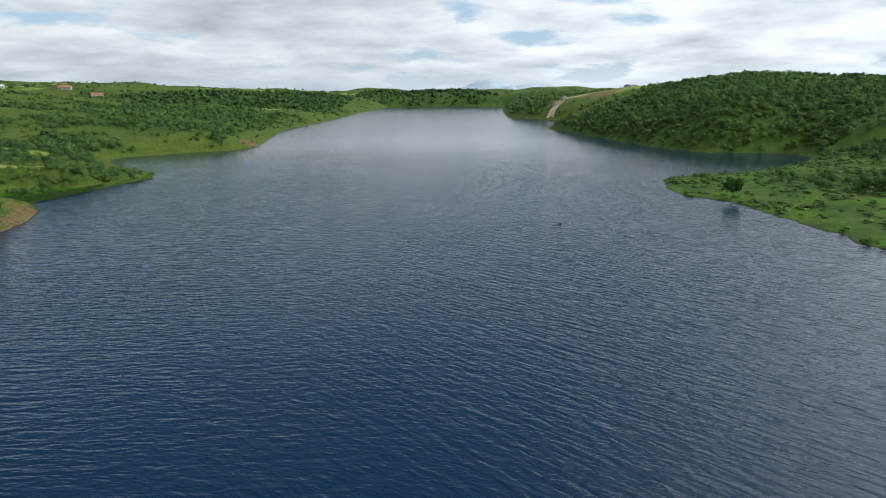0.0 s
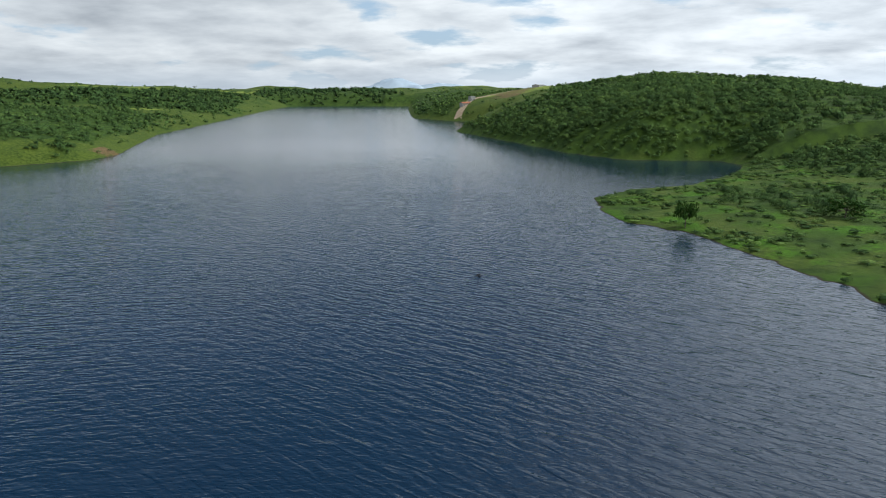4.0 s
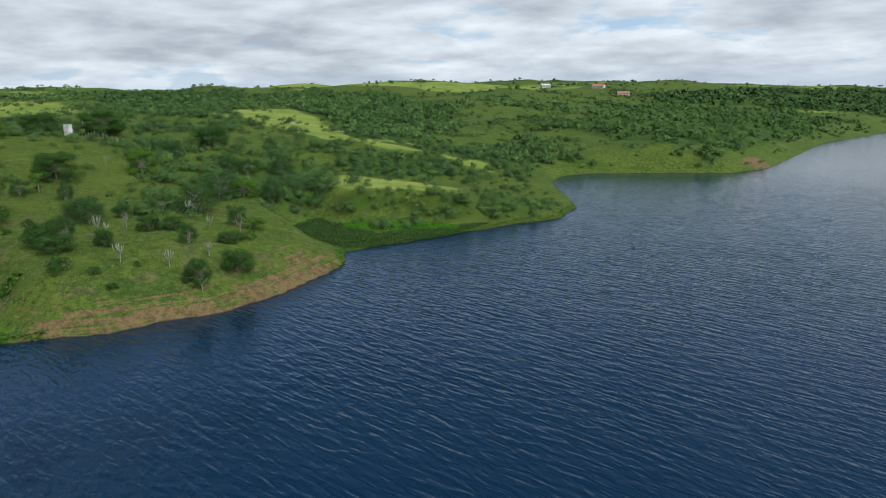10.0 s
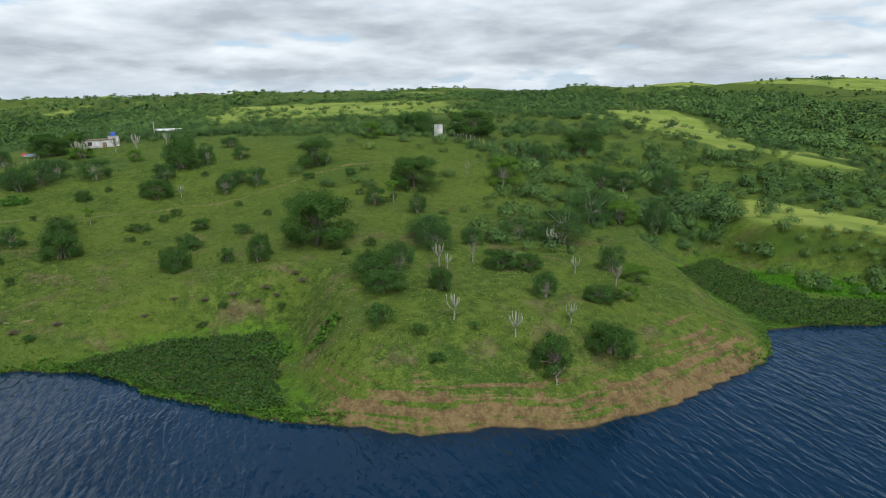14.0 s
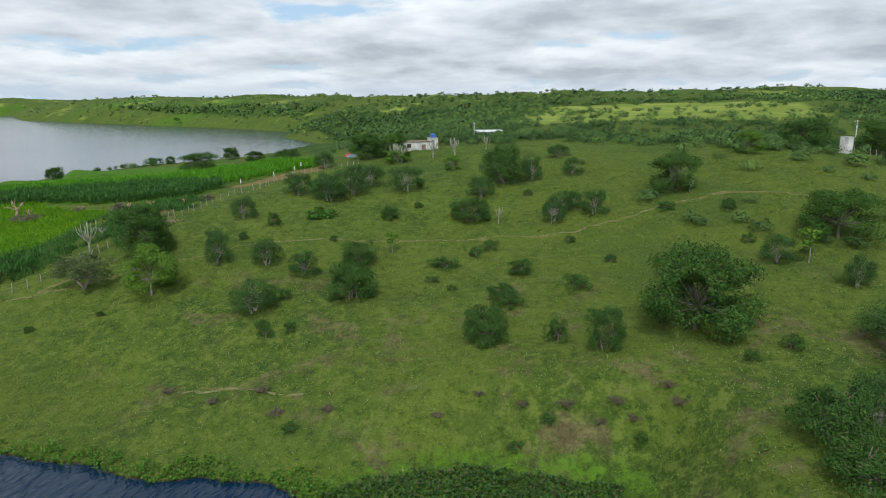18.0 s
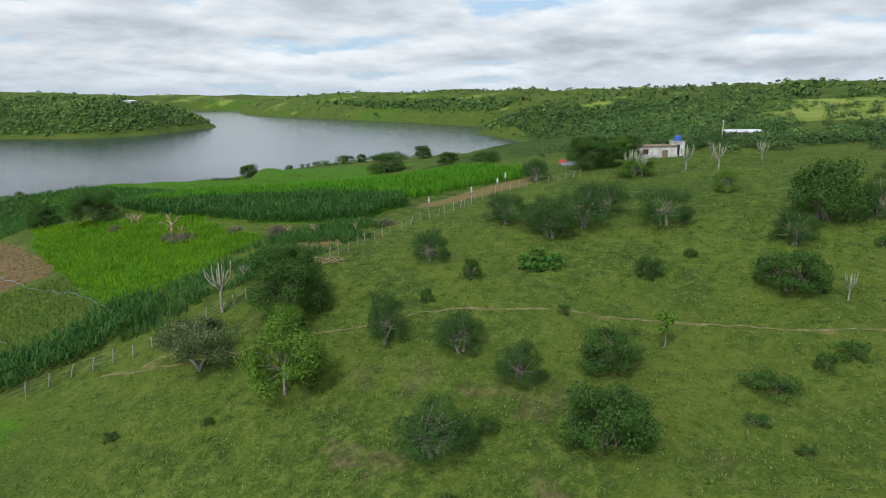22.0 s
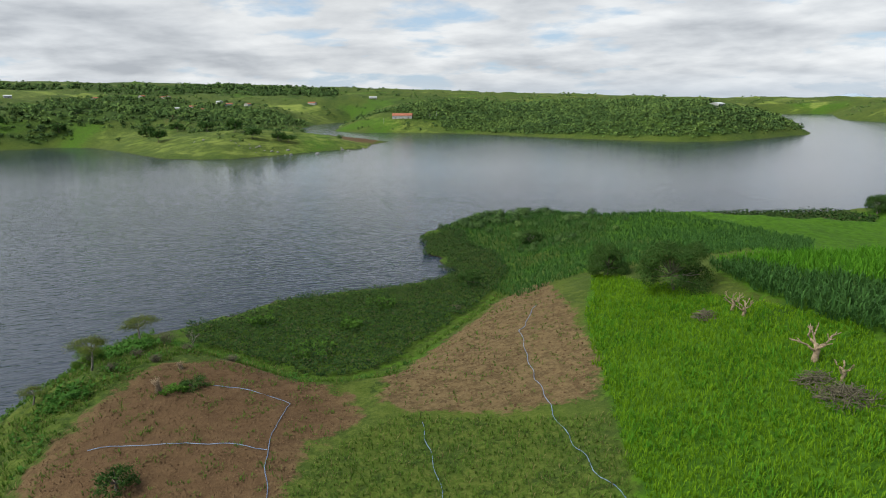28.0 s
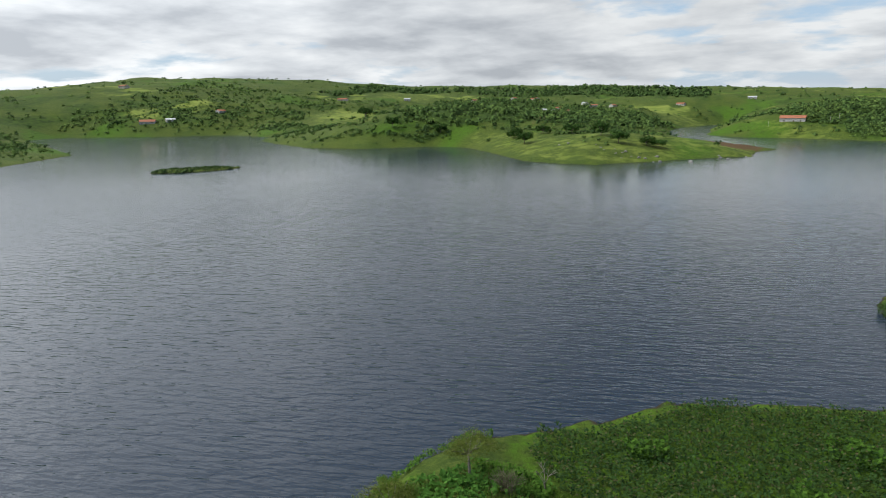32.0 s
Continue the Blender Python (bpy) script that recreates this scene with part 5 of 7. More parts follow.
def plant_trees():
    rng = np.random.RandomState(3)
    for key, places in PLACES.items():
        for n, (x, y, w, h) in enumerate(places):
            proto = KINDS[key][n % len(KINDS[key])]
            pw, ph = proto["size"]
            m = pose(x, y, zs(x, y) - 0.06, 0, 0, rng.uniform(0, 360)) @ Matrix.Diagonal((1.1 * w / pw, 1.1 * w / pw, (1.3 if key in ("thorn", "round", "low") else 1.1) * h / ph, 1))
            copy_thing(proto, m)
    for protos in KINDS.values():
        for p in protos:
            for c in (*p.children_recursive, p):
                bpy.data.objects.remove(c)


plant_trees()


# ---- crops, weeds and grass ----
def inside(ring, step, jitter, seed, turn=0.0, shrink=0.0):
    """Points on a turned grid inside a plan outline."""
    rng = np.random.RandomState(seed)
    c, s = math.cos(turn), math.sin(turn)
    mid = ring.mean(0)
    reach = np.abs(ring - mid).max() * 1.5
    u = np.arange(-reach, reach, step[0])
    v = np.arange(-reach, reach, step[1])
    U, V = [g.ravel() for g in np.meshgrid(u, v)]
    U = U + rng.uniform(-jitter, jitter, U.shape)
    V = V + rng.uniform(-jitter, jitter, V.shape)
    x, y = mid[0] + U * c - V * s, mid[1] + U * s + V * c
    k = outside(ring, x, y) < -shrink + 0.5 * waves(x, y, 6, seed)
    return x[k], y[k]


def blades(name, x, y, n, length, width, lean, mat, label, category, seed, lift=0.0, droop=0.5, spread=0.1):
    """Tufts of n arching blades (two quads each, narrowing to the tip) at the places given."""
    rng = np.random.RandomState(seed)
    z, _ = land(x, y)
    X, Y, Z = (np.repeat(a, n) for a in (x, y, z))
    m = len(X)
    a = rng.uniform(0, 2 * np.pi, m)
    dirx, diry = np.cos(a), np.sin(a)
    ln = length * rng.uniform(0.6, 1.25, m) * np.repeat(rng.uniform(0.75, 1.2, len(x)), n)
    le = lean * rng.uniform(0.35, 1.3, m)
    off = spread * rng.uniform(0, 1, m)
    bx, by, bz = X + dirx * off, Y + diry * off, Z + lift * rng.uniform(0.2, 1.0, m) * np.repeat(rng.uniform(0.7, 1.2, len(x)), n) - 0.02
    sx, sy = -diry * width / 2, dirx * width / 2
    mx, my, mz = bx + dirx * ln * le * 0.4, by + diry * ln * le * 0.4, bz + ln * 0.62 * np.sqrt(np.maximum(1 - (le * 0.6) ** 2, 0.1))
    tx, ty, tz = bx + dirx * ln * le, by + diry * ln * le, bz + ln * (0.62 * np.sqrt(np.maximum(1 - (le * 0.6) ** 2, 0.1)) + 0.38 * (1 - droop * le * 1.6))
    v = np.stack([np.stack([bx - sx, by - sy, bz], 1), np.stack([bx + sx, by + sy, bz], 1), np.stack([mx + sx * 0.9, my + sy * 0.9, mz], 1), np.stack([mx - sx * 0.9, my - sy * 0.9, mz], 1),
                  np.stack([tx + sx * 0.15, ty + sy * 0.15, tz], 1), np.stack([tx - sx * 0.15, ty - sy * 0.15, tz], 1)], 1)
    i = np.arange(m)[:, None] * 6
    f = np.concatenate([i + np.array([[0, 1, 2, 3]]), i + np.array([[3, 2, 4, 5]])])
    tagged(new(name, raw_mesh(name, v.reshape(-1, 3), f, mat)), label, category, kind="stuff")


def pads(name, x, y, n, size, mat, label, category, seed, high=0.35):
    """Rosettes of n round leaves held up on short stalks, six-sided and cupped."""
    rng = np.random.RandomState(seed)
    z = np.maximum(land(x, y)[0], 0.02)
    X, Y, Z = (np.repeat(a, n) for a in (x, y, z))
    m = len(X)
    a = rng.uniform(0, 2 * np.pi, m)
    tilt = rng.uniform(0.15, 0.95, m)
    rad = size * rng.uniform(0.65, 1.3, m)
    off = size * rng.uniform(0.2, 1.3, m)
    c = np.stack([X + np.cos(a) * off, Y + np.sin(a) * off, Z + high * rng.uniform(0.35, 1.15, m) * np.repeat(rng.uniform(0.6, 1.3, len(x)) * (1 + 0.45 * waves(x, y, 5, seed) + 0.3 * waves(x, y, 1.8, seed + 1)), n)], 1)
    out = np.stack([np.cos(a) * np.cos(tilt), np.sin(a) * np.cos(tilt), np.sin(tilt)], 1)
    side = np.stack([-np.sin(a), np.cos(a), 0 * a], 1)
    rim = [c - out * (rad * 0.9)[:, None], c + side * (rad * 0.75)[:, None], c + out * rad[:, None], c - side * (rad * 0.75)[:, None]]
    v = np.stack(rim, 1).reshape(-1, 3)
    tagged(new(name, raw_mesh(name, v, np.arange(4 * m).reshape(-1, 4), mat)), label, category, kind="stuff")


def grow_crops():
    x, y = inside(MAIZE, (0.42, 0.85), 0.1, 1, 1.45)
    blades("maize_crop", x, y, 8, 1.15, 0.12, 0.75, MAIZE_LEAF, "dense dark green maize standing in rows on the farm field", "maize", 2, 1.15, 0.7, 0.08)
    x, y = inside(STRIP, (0.4, 0.75), 0.12, 3, 0.45)
    blades("maize_strip", x, y, 8, 1.05, 0.11, 0.75, MAIZE_LEAF, "strip of dark green maize along the fence", "maize", 4, 1.0, 0.7, 0.08)
    x, y = inside(CANE, (0.62, 0.8), 0.25, 5, 1.1)
    blades("fodder_cane", x, y, 7, 1.25, 0.10, 0.6, CANE_LEAF, "tall bright green fodder grass crop beside the maize", "fodder crop", 6, 0.5, 0.5, 0.2)
    x, y = inside(MEADOW, (0.42, 0.42), 0.2, 7, 0.3)
    blades("meadow_grass", x, y, 5, 0.55, 0.06, 0.6, LUSH_LEAF, "lush bright yellow-green grass in the farm meadow", "grass", 8, 0, 0.4, 0.15)
    x, y = inside(MEADOW, (0.7, 0.7), 0.35, 97, 0.7)
    k = (waves(x, y, 11, 98) + 0.4 * waves(x, y, 4, 99) > 0.05) & (y > -14 - 0.9 * (x + 190))
    blades("meadow_tussock", x[k], y[k], 7, 0.7, 0.07, 0.9, CANE_LEAF, "taller mid-green tussocks among the meadow grass", "grass", 100, 0, 0.5, 0.25)
    rank = np.array([(-166, 39), (-169, 39), (-180, 40), (-187, 41), (-193, 46), (-195, 54), (-186, 55.5), (-177, 52.5), (-168, 47), (-161, 46), (-160, 43)], float)
    x, y = inside(rank, (0.62, 0.62), 0.3, 9, 0.2)
    k = waves(x, y, 9, 91) > -0.3
    blades("rank_grass", x[k], y[k], 9, 1.15, 0.07, 0.8, MAIZE_LEAF, "clumps of tall rank grass beside the fence", "grass", 10, 0, 0.6, 0.25)
    low = np.array([(-126, -12), (-131, 20), (-131, 58), (-148, 39), (-152, 33), (-166, 34), (-174, 14), (-160, 4), (-151, 9), (-148, 20), (-137, 23), (-129, 5)], float)
    x, y = inside(low, (0.46, 0.46), 0.25, 11, 0.2)
    blades("farm_grass", x, y, 4, 0.40, 0.06, 0.8, FALLOW_LEAF, "short green grass on the fallow farm ground", "grass", 12, 0, 0.5, 0.2)
    cape = np.array([(-186, -28), (-196, -30), (-205, -22), (-225, -16), (-240, -30), (-232, -70), (-226, -99), (-205, -106), (-196, -99), (-194, -78), (-196, -65), (-192, -50), (-186.5, -41)], float)
    x, y = inside(cape, (0.75, 0.75), 0.35, 13, 0.5)
    blades("cape_grass", x, y, 6, 0.85, 0.08, 0.7, MAIZE_LEAF, "tall green marsh grass on the low cape", "grass", 14, 0, 0.5, 0.3)
    x, y = inside(COVE_STRIP, (0.6, 0.6), 0.3, 15, 0.2)
    blades("strip_grass", x, y, 6, 0.5, 0.09, 0.8, CANE_LEAF, "light green strip of grass behind the weed bed", "grass", 16, 0, 0.5, 0.3)
    rough = np.array([(-125, -6), (-128, -17), (-133, -25), (-139, -31), (-147, -26), (-153, -16), (-158, -10), (-163, -13.5), (-172, -23), (-184, -36), (-190, -43), (-189, -38.5), (-171, -20.5), (-161, -9.5), (-156, -5), (-150, -14), (-143, -16), (-137, -13), (-132, -4), (-130, 4)], float)
    x, y = inside(rough, (0.5, 0.5), 0.28, 17, 0.6)
    k = waves(x, y, 7, 92) + 0.5 * waves(x, y, 2.5, 95) > -0.35
    blades("rough_grass", x[k], y[k], 6, 0.5, 0.07, 0.9, FALLOW_LEAF, "rough grass and weeds between the tilled earth and the water", "grass", 18, 0, 0.5, 0.28)
    k = waves(x, y, 5, 96) > 0.35
    pads("rough_herbs", x[k], y[k], 4, 0.15, HERB, "patches of leafy weeds on the headland", "weeds", 19, 0.5)
    # floating weed beds
    for k, (bed, step) in enumerate(((BAY_BED, 0.32), (COVE_BED, 0.42), (SOUTH_BED, 0.36), (OUTER_BED, 0.75), (INLET_BED, 1.6))):
        x, y = inside(np.array(bed, float), (step, step), step * 0.45, 20 + k, 0.3 * k)
        if k == 1:
            out = outside(COVE_STRIP, x, y) > 0.6 * waves(x, y, 5, 19)
            x, y = x[out], y[out]
        pads("water_hyacinth", x, y, 5, 0.135 * max(1.0, step / 0.38), HYACINTH, "dense bed of dark green water hyacinth floating at the shore", "water hyacinth", 30 + k, (0.5, 0.5, 0.75, 0.7, 0.8)[k])
    # a fringe of bright weed along the water's edge
    rng = np.random.RandomState(50)
    for name, box, mat, hi in (("shore_weed", (-140, -96, 84, 128), REED, 0.3), ("cove_weed", (-160, -104, 172, 262), REED, 0.35), ("bank_weed", (-136, -118, -42, 84), REED, 0.45)):
        n = 26000
        x, y = rng.uniform(box[0], box[1], n), rng.uniform(box[2], box[3], n)
        _, d = land(x, y)
        k = (d > -0.5) & (d < 1.5 + 0.9 * waves(x, y, 7, 55))
        pads(name, x[k], y[k], 6, 0.105, mat, "fringe of bright green weed along the water's edge", "shore weed", 56, hi)


def grow_grass():
    rng = np.random.RandomState(60)
    n = 150000
    x, y = rng.uniform(-262, -98, n), rng.uniform(35, 205, n)
    _, d = land(x, y)
    k = (d > 2) & (y > 52 + 0.33 * (-165 - x)) & (waves(x, y, 12, 61) + 0.6 * waves(x, y, 4, 62) > rng.uniform(-1.1, 0.9, n))
    bank = (d < 9) & (y > 122) & (y < 182)
    k &= ~bank | (rng.uniform(0, 1, n) < 0.25)
    k &= ~((outside(np.array(BAY_BED, float), x, y) < 0) | (outside(np.array(COVE_BED, float), x, y) < 0))
    x, y = x[k], y[k]
    blades("hill_grass", x, y, 3, 0.24, 0.075, 1.3, GRASS_LEAF, "short tussocky pasture grass covering the hill", "grass", 63, 0, 0.5, 0.22)


grow_crops()
grow_grass()


# ---- fence, hoses, cut trees ----
def on_land(line, lift=0.0, step=0.6):
    """Points along a plan line, laid on the ground."""
    pts = []
    for (ax, ay), (bx, by) in zip(line, line[1:]):
        n = max(1, int(math.hypot(bx - ax, by - ay) / step))
        pts += [(ax + (bx - ax) * i / n, ay + (by - ay) * i / n) for i in range(n)]
    pts.append(line[-1])
    a = np.array(pts, float)
    return [(float(p), float(q), float(r) + lift) for (p, q), r in zip(a, land(a[:, 0], a[:, 1])[0])]


def build_fence(line, label, seed, gap=1.7):
    rng = random.Random(seed)
    pts = on_land(line, 0, 0.35)
    ob = empty("fence", Matrix.Translation(pts[0]))
    o = Vector(pts[0])
    shapes = []
    for k in range(5):
        h, r = rng.uniform(1.1, 1.75), rng.uniform(0.04, 0.065)
        b = (rng.uniform(-0.22, 0.22), rng.uniform(-0.22, 0.22))
        shapes.append(join_tubes("post", [tube([(0, 0, -0.3), (b[0] * 0.5, b[1] * 0.5 + 0.03, h * 0.5), (b[0], b[1], h)], [r * 1.1, r, r * 0.75], 7)], POST))
    tops, last = [], None
    for p in pts:
        if last is None or (Vector(p) - Vector(last)).length > gap * rng.uniform(0.75, 1.25):
            post = part("post", rng.choice(shapes), POST, ob)
            post.location = Vector(p) - o
            post.rotation_euler = (rng.uniform(-0.12, 0.12), rng.uniform(-0.12, 0.12), rng.uniform(0, 6.28))
            tops.append(p)
            last = p
    for h in (0.35, 0.75, 1.12):
        wire = tube([(p[0] - o.x, p[1] - o.y, p[2] - o.z + h + rng.uniform(-0.03, 0.03)) for p in tops], [0.012] * len(tops), 4)
        part("wire", join_tubes("wire", [wire], WIRE), WIRE, ob)
    return tagged(ob, label, "fence")


FENCE = [(-140, 39), (-145.6, 40.6), (-150.7, 41.3), (-155, 44.2), (-158, 47.8), (-165, 50.5), (-171, 52.5), (-176.4, 54.7), (-181.9, 56.3), (-187, 57.0), (-191.6, 57.8), (-198, 59.2), (-203, 59.8), (-210, 60.2), (-218, 60.8), (-224, 64), (-232, 71)]
build_fence(FENCE, "weathered wooden post and wire fence beside the crops", 1)
build_fence([(-203, 183), (-214, 178.5), (-219, 175.5), (-227, 173.5), (-236, 171.5), (-246, 170), (-258, 171)], "pale post and wire fence along the hill crest", 2, 1.6)


def build_hose(line, lift, label):
    rng = random.Random(len(line))
    pts = on_land(line, lift, 0.8)
    o = Vector(pts[0])
    soft = [(p[0] - o.x + 0.12 * math.sin(i * 1.1), p[1] - o.y + 0.12 * math.cos(i * 0.7), p[2] - o.z + rng.uniform(0, 0.02)) for i, p in enumerate(pts)]
    ob = new("irrigation_hose", join_tubes("irrigation_hose", [tube(soft, [0.028] * len(soft), 6)], HOSE))
    ob.location = o
    tagged(ob, label, "hose", "irrigation hoses")


build_hose([(-147.5, 20), (-148.1, 12.8), (-148.5, 6.6), (-149.6, 2), (-151.1, -1.5), (-148.5, -4.5), (-144.4, -7.2)], 0.05, "pale blue irrigation hose lying over the ploughed earth")
build_hose([(-148.5, 6.6), (-145, 4.6), (-139.3, 2.6), (-135, 1.5)], 0.09, "pale blue branch hose on the ploughed earth")
build_hose([(-165, 36), (-168.7, 25), (-168.8, 20.9), (-170.9, 11), (-174.1, -0.2), (-178, -11.5), (-184, -20)], 0.05, "pale blue irrigation hose across the bare field")
build_hose([(-157, 30), (-159.2, 18.3), (-161, 6.5)], 0.05, "thin blue hose in the fallow grass")


def branch_tree(rng, base, up, length, radius, levels, out):
    """Bare forked limbs, added to out as tubes."""
    d = Vector(up).normalized()
    p0 = Vector(base)
    mid = p0 + d * length * 0.5 + Vector((rng.uniform(-1, 1), rng.uniform(-1, 1), rng.uniform(-0.3, 0.5))) * length * 0.12
    p1 = p0 + d * length
    out.append(tube([p0, mid, p1], [radius, radius * 0.85, radius * 0.62], 6 if radius > 0.05 else 4))
    if levels:
        for _ in range(rng.choice((2, 2, 3))):
            t = (d + Vector((rng.uniform(-1, 1), rng.uniform(-1, 1), rng.uniform(-0.35, 0.6))) * 0.85).normalized()
            branch_tree(rng, p1, t, length * rng.uniform(0.55, 0.85), radius * 0.6, levels - 1, out)


def build_stump(x, y, size, seed, label):
    """A lopped tree: short crooked trunk and bare, twisting, forked limbs."""
    rng = random.Random(seed)
    ob = empty("cut_tree", Matrix.Translation((x, y, zs(x, y))))
    part("trunk", join_tubes("trunk", [tube([(0, 0, -0.2), (0.08, 0.1, 0.3 * size), (-0.03, 0.12, 0.55 * size), (0.12, 0.05, 0.85 * size)], [0.20 * size, 0.14 * size, 0.13 * size, 0.10 * size], 8)], DEAD_WOOD), DEAD_WOOD, ob)
    for k in range(5):
        a = k * 1.3 + rng.uniform(-0.4, 0.4)
        out = []
        branch_tree(rng, (0.08, 0.07, (0.5 + 0.08 * k) * size), (math.cos(a) * 1.1, math.sin(a) * 1.1, 0.8), 0.55 * size, 0.075 * size, 2 if size > 1 else 1, out)
        part("limb", join_tubes("limb", out, DEAD_WOOD), DEAD_WOOD, ob)
    return tagged(ob, label, "tree stump", "cut trees by the maize")


def build_pile(x, y, wide, high, n, seed, label, mat=None, name="brush_pile"):
    """A heap of cut sticks, leaning every way over a low mound."""
    rng, out = random.Random(seed), []
    for _ in range(n):
        a, r = rng.uniform(0, 6.28), wide * 0.5 * math.sqrt(rng.random())
        top = high * (1 - (2 * r / wide) ** 2) * rng.uniform(0.4, 1.15)
        c = Vector((r * math.cos(a), r * math.sin(a), max(0.06, top)))
        d = Vector((rng.uniform(-1, 1), rng.uniform(-1, 1), rng.uniform(-0.35, 0.4))).normalized() * rng.uniform(0.35, 0.8) * wide * 0.36
        p, q = c - d, c + d
        p.z, q.z = max(p.z, 0.02), max(q.z, 0.02)
        rad = rng.uniform(0.012, 0.045)
        out.append(tube([p, (p + q) / 2 + Vector((0, 0, rng.uniform(-0.08, 0.08))), q], [rad, rad, rad * 0.6], 4))
    ob = new(name, join_tubes(name, out, mat or TWIGS))
    ob.location = (x, y, zs(x, y))
    tagged(ob, label, "brush pile", "brush piles in the meadow")


build_stump(-190.6, 17.2, 1.7, 1, "tall cut cashew tree with bent bare limbs")
build_stump(-189.2, 21.0, 1.0, 2, "short cut stump with reddish limbs in the grass")
build_stump(-194.9, 3.0, 1.1, 3, "cut stump with upright orange limbs")
build_stump(-194.3, 5.2, 1.15, 4, "cut stump with upright orange limbs")
build_stump(-189.0, 32.0, 0.8, 5, "low cut stump among twigs")
build_stump(-187.6, 42.4, 1.0, 6, "reddish cut stump beside a brush pile")
build_stump(-188.8, 45.8, 0.9, 7, "small forked stump in the grass")
build_stump(-190.5, 51.2, 0.7, 8, "pale leaning stump in the grass")
build_pile(-186.8, 23.6, 3.6, 0.9, 230, 11, "large heap of dry cut branches in the meadow")
build_pile(-187.6, 20.3, 2.6, 1.0, 140, 12, "heap of leafy brown branches under a cut tree")
build_pile(-192.2, 2.4, 2.4, 0.7, 120, 13, "low heap of grey twigs beside cut stumps")
build_pile(-189.6, 31.2, 2.2, 0.9, 130, 14, "round heap of grey twigs in the grass")
build_pile(-187.8, 40.6, 3.0, 1.2, 240, 15, "rounded heap of dry sticks by the maize")
build_pile(-193.7, 54.0, 2.6, 0.7, 130, 16, "flat heap of dry sticks by the fence")
build_pile(-178.3, 56.0, 2.6, 0.35, 60, 17, "stack of cut poles lying along the fence", DEAD_WOOD, "pole_stack")
build_pile(-219.5, 76.0, 2.6, 0.7, 40, 18, "leaning stack of pale poles on the grass", POST, "pole_stack")


# ---- cacti and bare trees ----
def build_cactus(name, size, arms, seed, mat, label, stem=0.45):
    """A candelabra cactus: one trunk, ribbed arms that bend up."""
    rng = random.Random(seed)
    ob = empty(name)
    h = size * stem
    part("trunk", join_tubes("trunk", [tube([(0, 0, -0.2), (0.04, 0.02, h * 0.5), (0, 0.05, h), (0.03, 0.04, size * 0.93)], [0.15, 0.13, 0.12, 0.06], 8)], mat), mat, ob)
    for k in range(arms):
        a = k * 2.4 + rng.uniform(-0.4, 0.4)
        b, r = h * rng.uniform(0.72, 1.1), rng.uniform(0.10, 0.24) * size
        c, s = math.cos(a), math.sin(a)
        top = size * rng.uniform(0.72, 1.0)
        part("arm", join_tubes("arm", [tube([(0, 0.04, b), (c * r * 0.6, s * r * 0.6, b + 0.12 * size), (c * r, s * r, b + 0.25 * size), (c * r * 1.12, s * r * 1.12, top)], [0.07, 0.085, 0.08, 0.045], 7)], mat), mat, ob)
    return tagged(ob, label, "cactus", "candelabra cacti")


def stand(ob, x, y, turn=0.0, scale=1.0):
    ob.matrix_world = pose(x, y, zs(x, y), 0, 0, turn) @ Matrix.Scale(scale, 4)
    return ob


stand(build_cactus("cactus", 5.6, 9, 1, CACTUS_OLD, "tall pale grey-green candelabra cactus beside the maize strip"), -166.5, 50.8)
CACTI = [(-184.9, 106.8, 3.0), (-115.4, 141.2, 3.6), (-110.8, 146.6, 3.2), (-139.8, 163.9, 3.7), (-192.2, 135.5, 2.4), (-133.6, 144.4, 3.6), (-234.7, 86.9, 5.0), (-234.9, 91.9, 5.2), (-231.5, 79.5, 4.4), (-126.6, 161.3, 2.8), (-131.2, 144.9, 2.7), (-112.8, 154.0, 2.6), (-229.8, 80.8, 4.2), (-232.8, 78.2, 4.6), (-244, 98, 4.0)]
cactus_kinds = [build_cactus("cactus", 4.0, 7 + k, 20 + k, CACTUS_OLD, "whitish candelabra cactus with upright arms on the pasture") for k in range(3)]
for n, (x, y, s) in enumerate(CACTI):
    copy_thing(cactus_kinds[n % 3], pose(x, y, zs(x, y), 0, 0, 70 * n) @ Matrix.Scale(0.88 * s / 4.0, 4))
for c in cactus_kinds:
    for o in (*c.children_recursive, c):
        bpy.data.objects.remove(o)


def build_snag(size, seed, mat, label):
    rng, out = random.Random(seed), []
    ob = empty("bare_tree")
    part("trunk", join_tubes("trunk", [tube([(0, 0, -0.2), (0.05, 0.03, 0.2 * size), (0.0, 0.1, 0.36 * size)], [0.1, 0.08, 0.065], 7)], mat), mat, ob)
    for k in range(5):
        a = k * 1.3 + rng.uniform(-0.3, 0.3)
        out = []
        branch_tree(rng, (0, 0.1, 0.33 * size), (math.cos(a) * 0.55, math.sin(a) * 0.55, 1), 0.3 * size, 0.045, 2, out)
        part("branch", join_tubes("branch", out, mat), mat, ob)
    return tagged(ob, label, "bare tree", "bare trees")


for n, (x, y, s) in enumerate([(-120.7, 164, 3.4), (-133.9, 149.3, 3.0), (-103.9, 148.2, 2.2), (-183.9, 114.8, 2.8), (-183.0, 164.0, 3.0), (-176, 52.5, 2.0), (-172.5, 48.5, 1.8), (-141.5, -27.5, 2.6), (-245, 90, 3.6)]):
    stand(build_snag(s, 40 + n, PALE_BARK, "bare pale branching tree without leaves"), x, y, 40 * n)


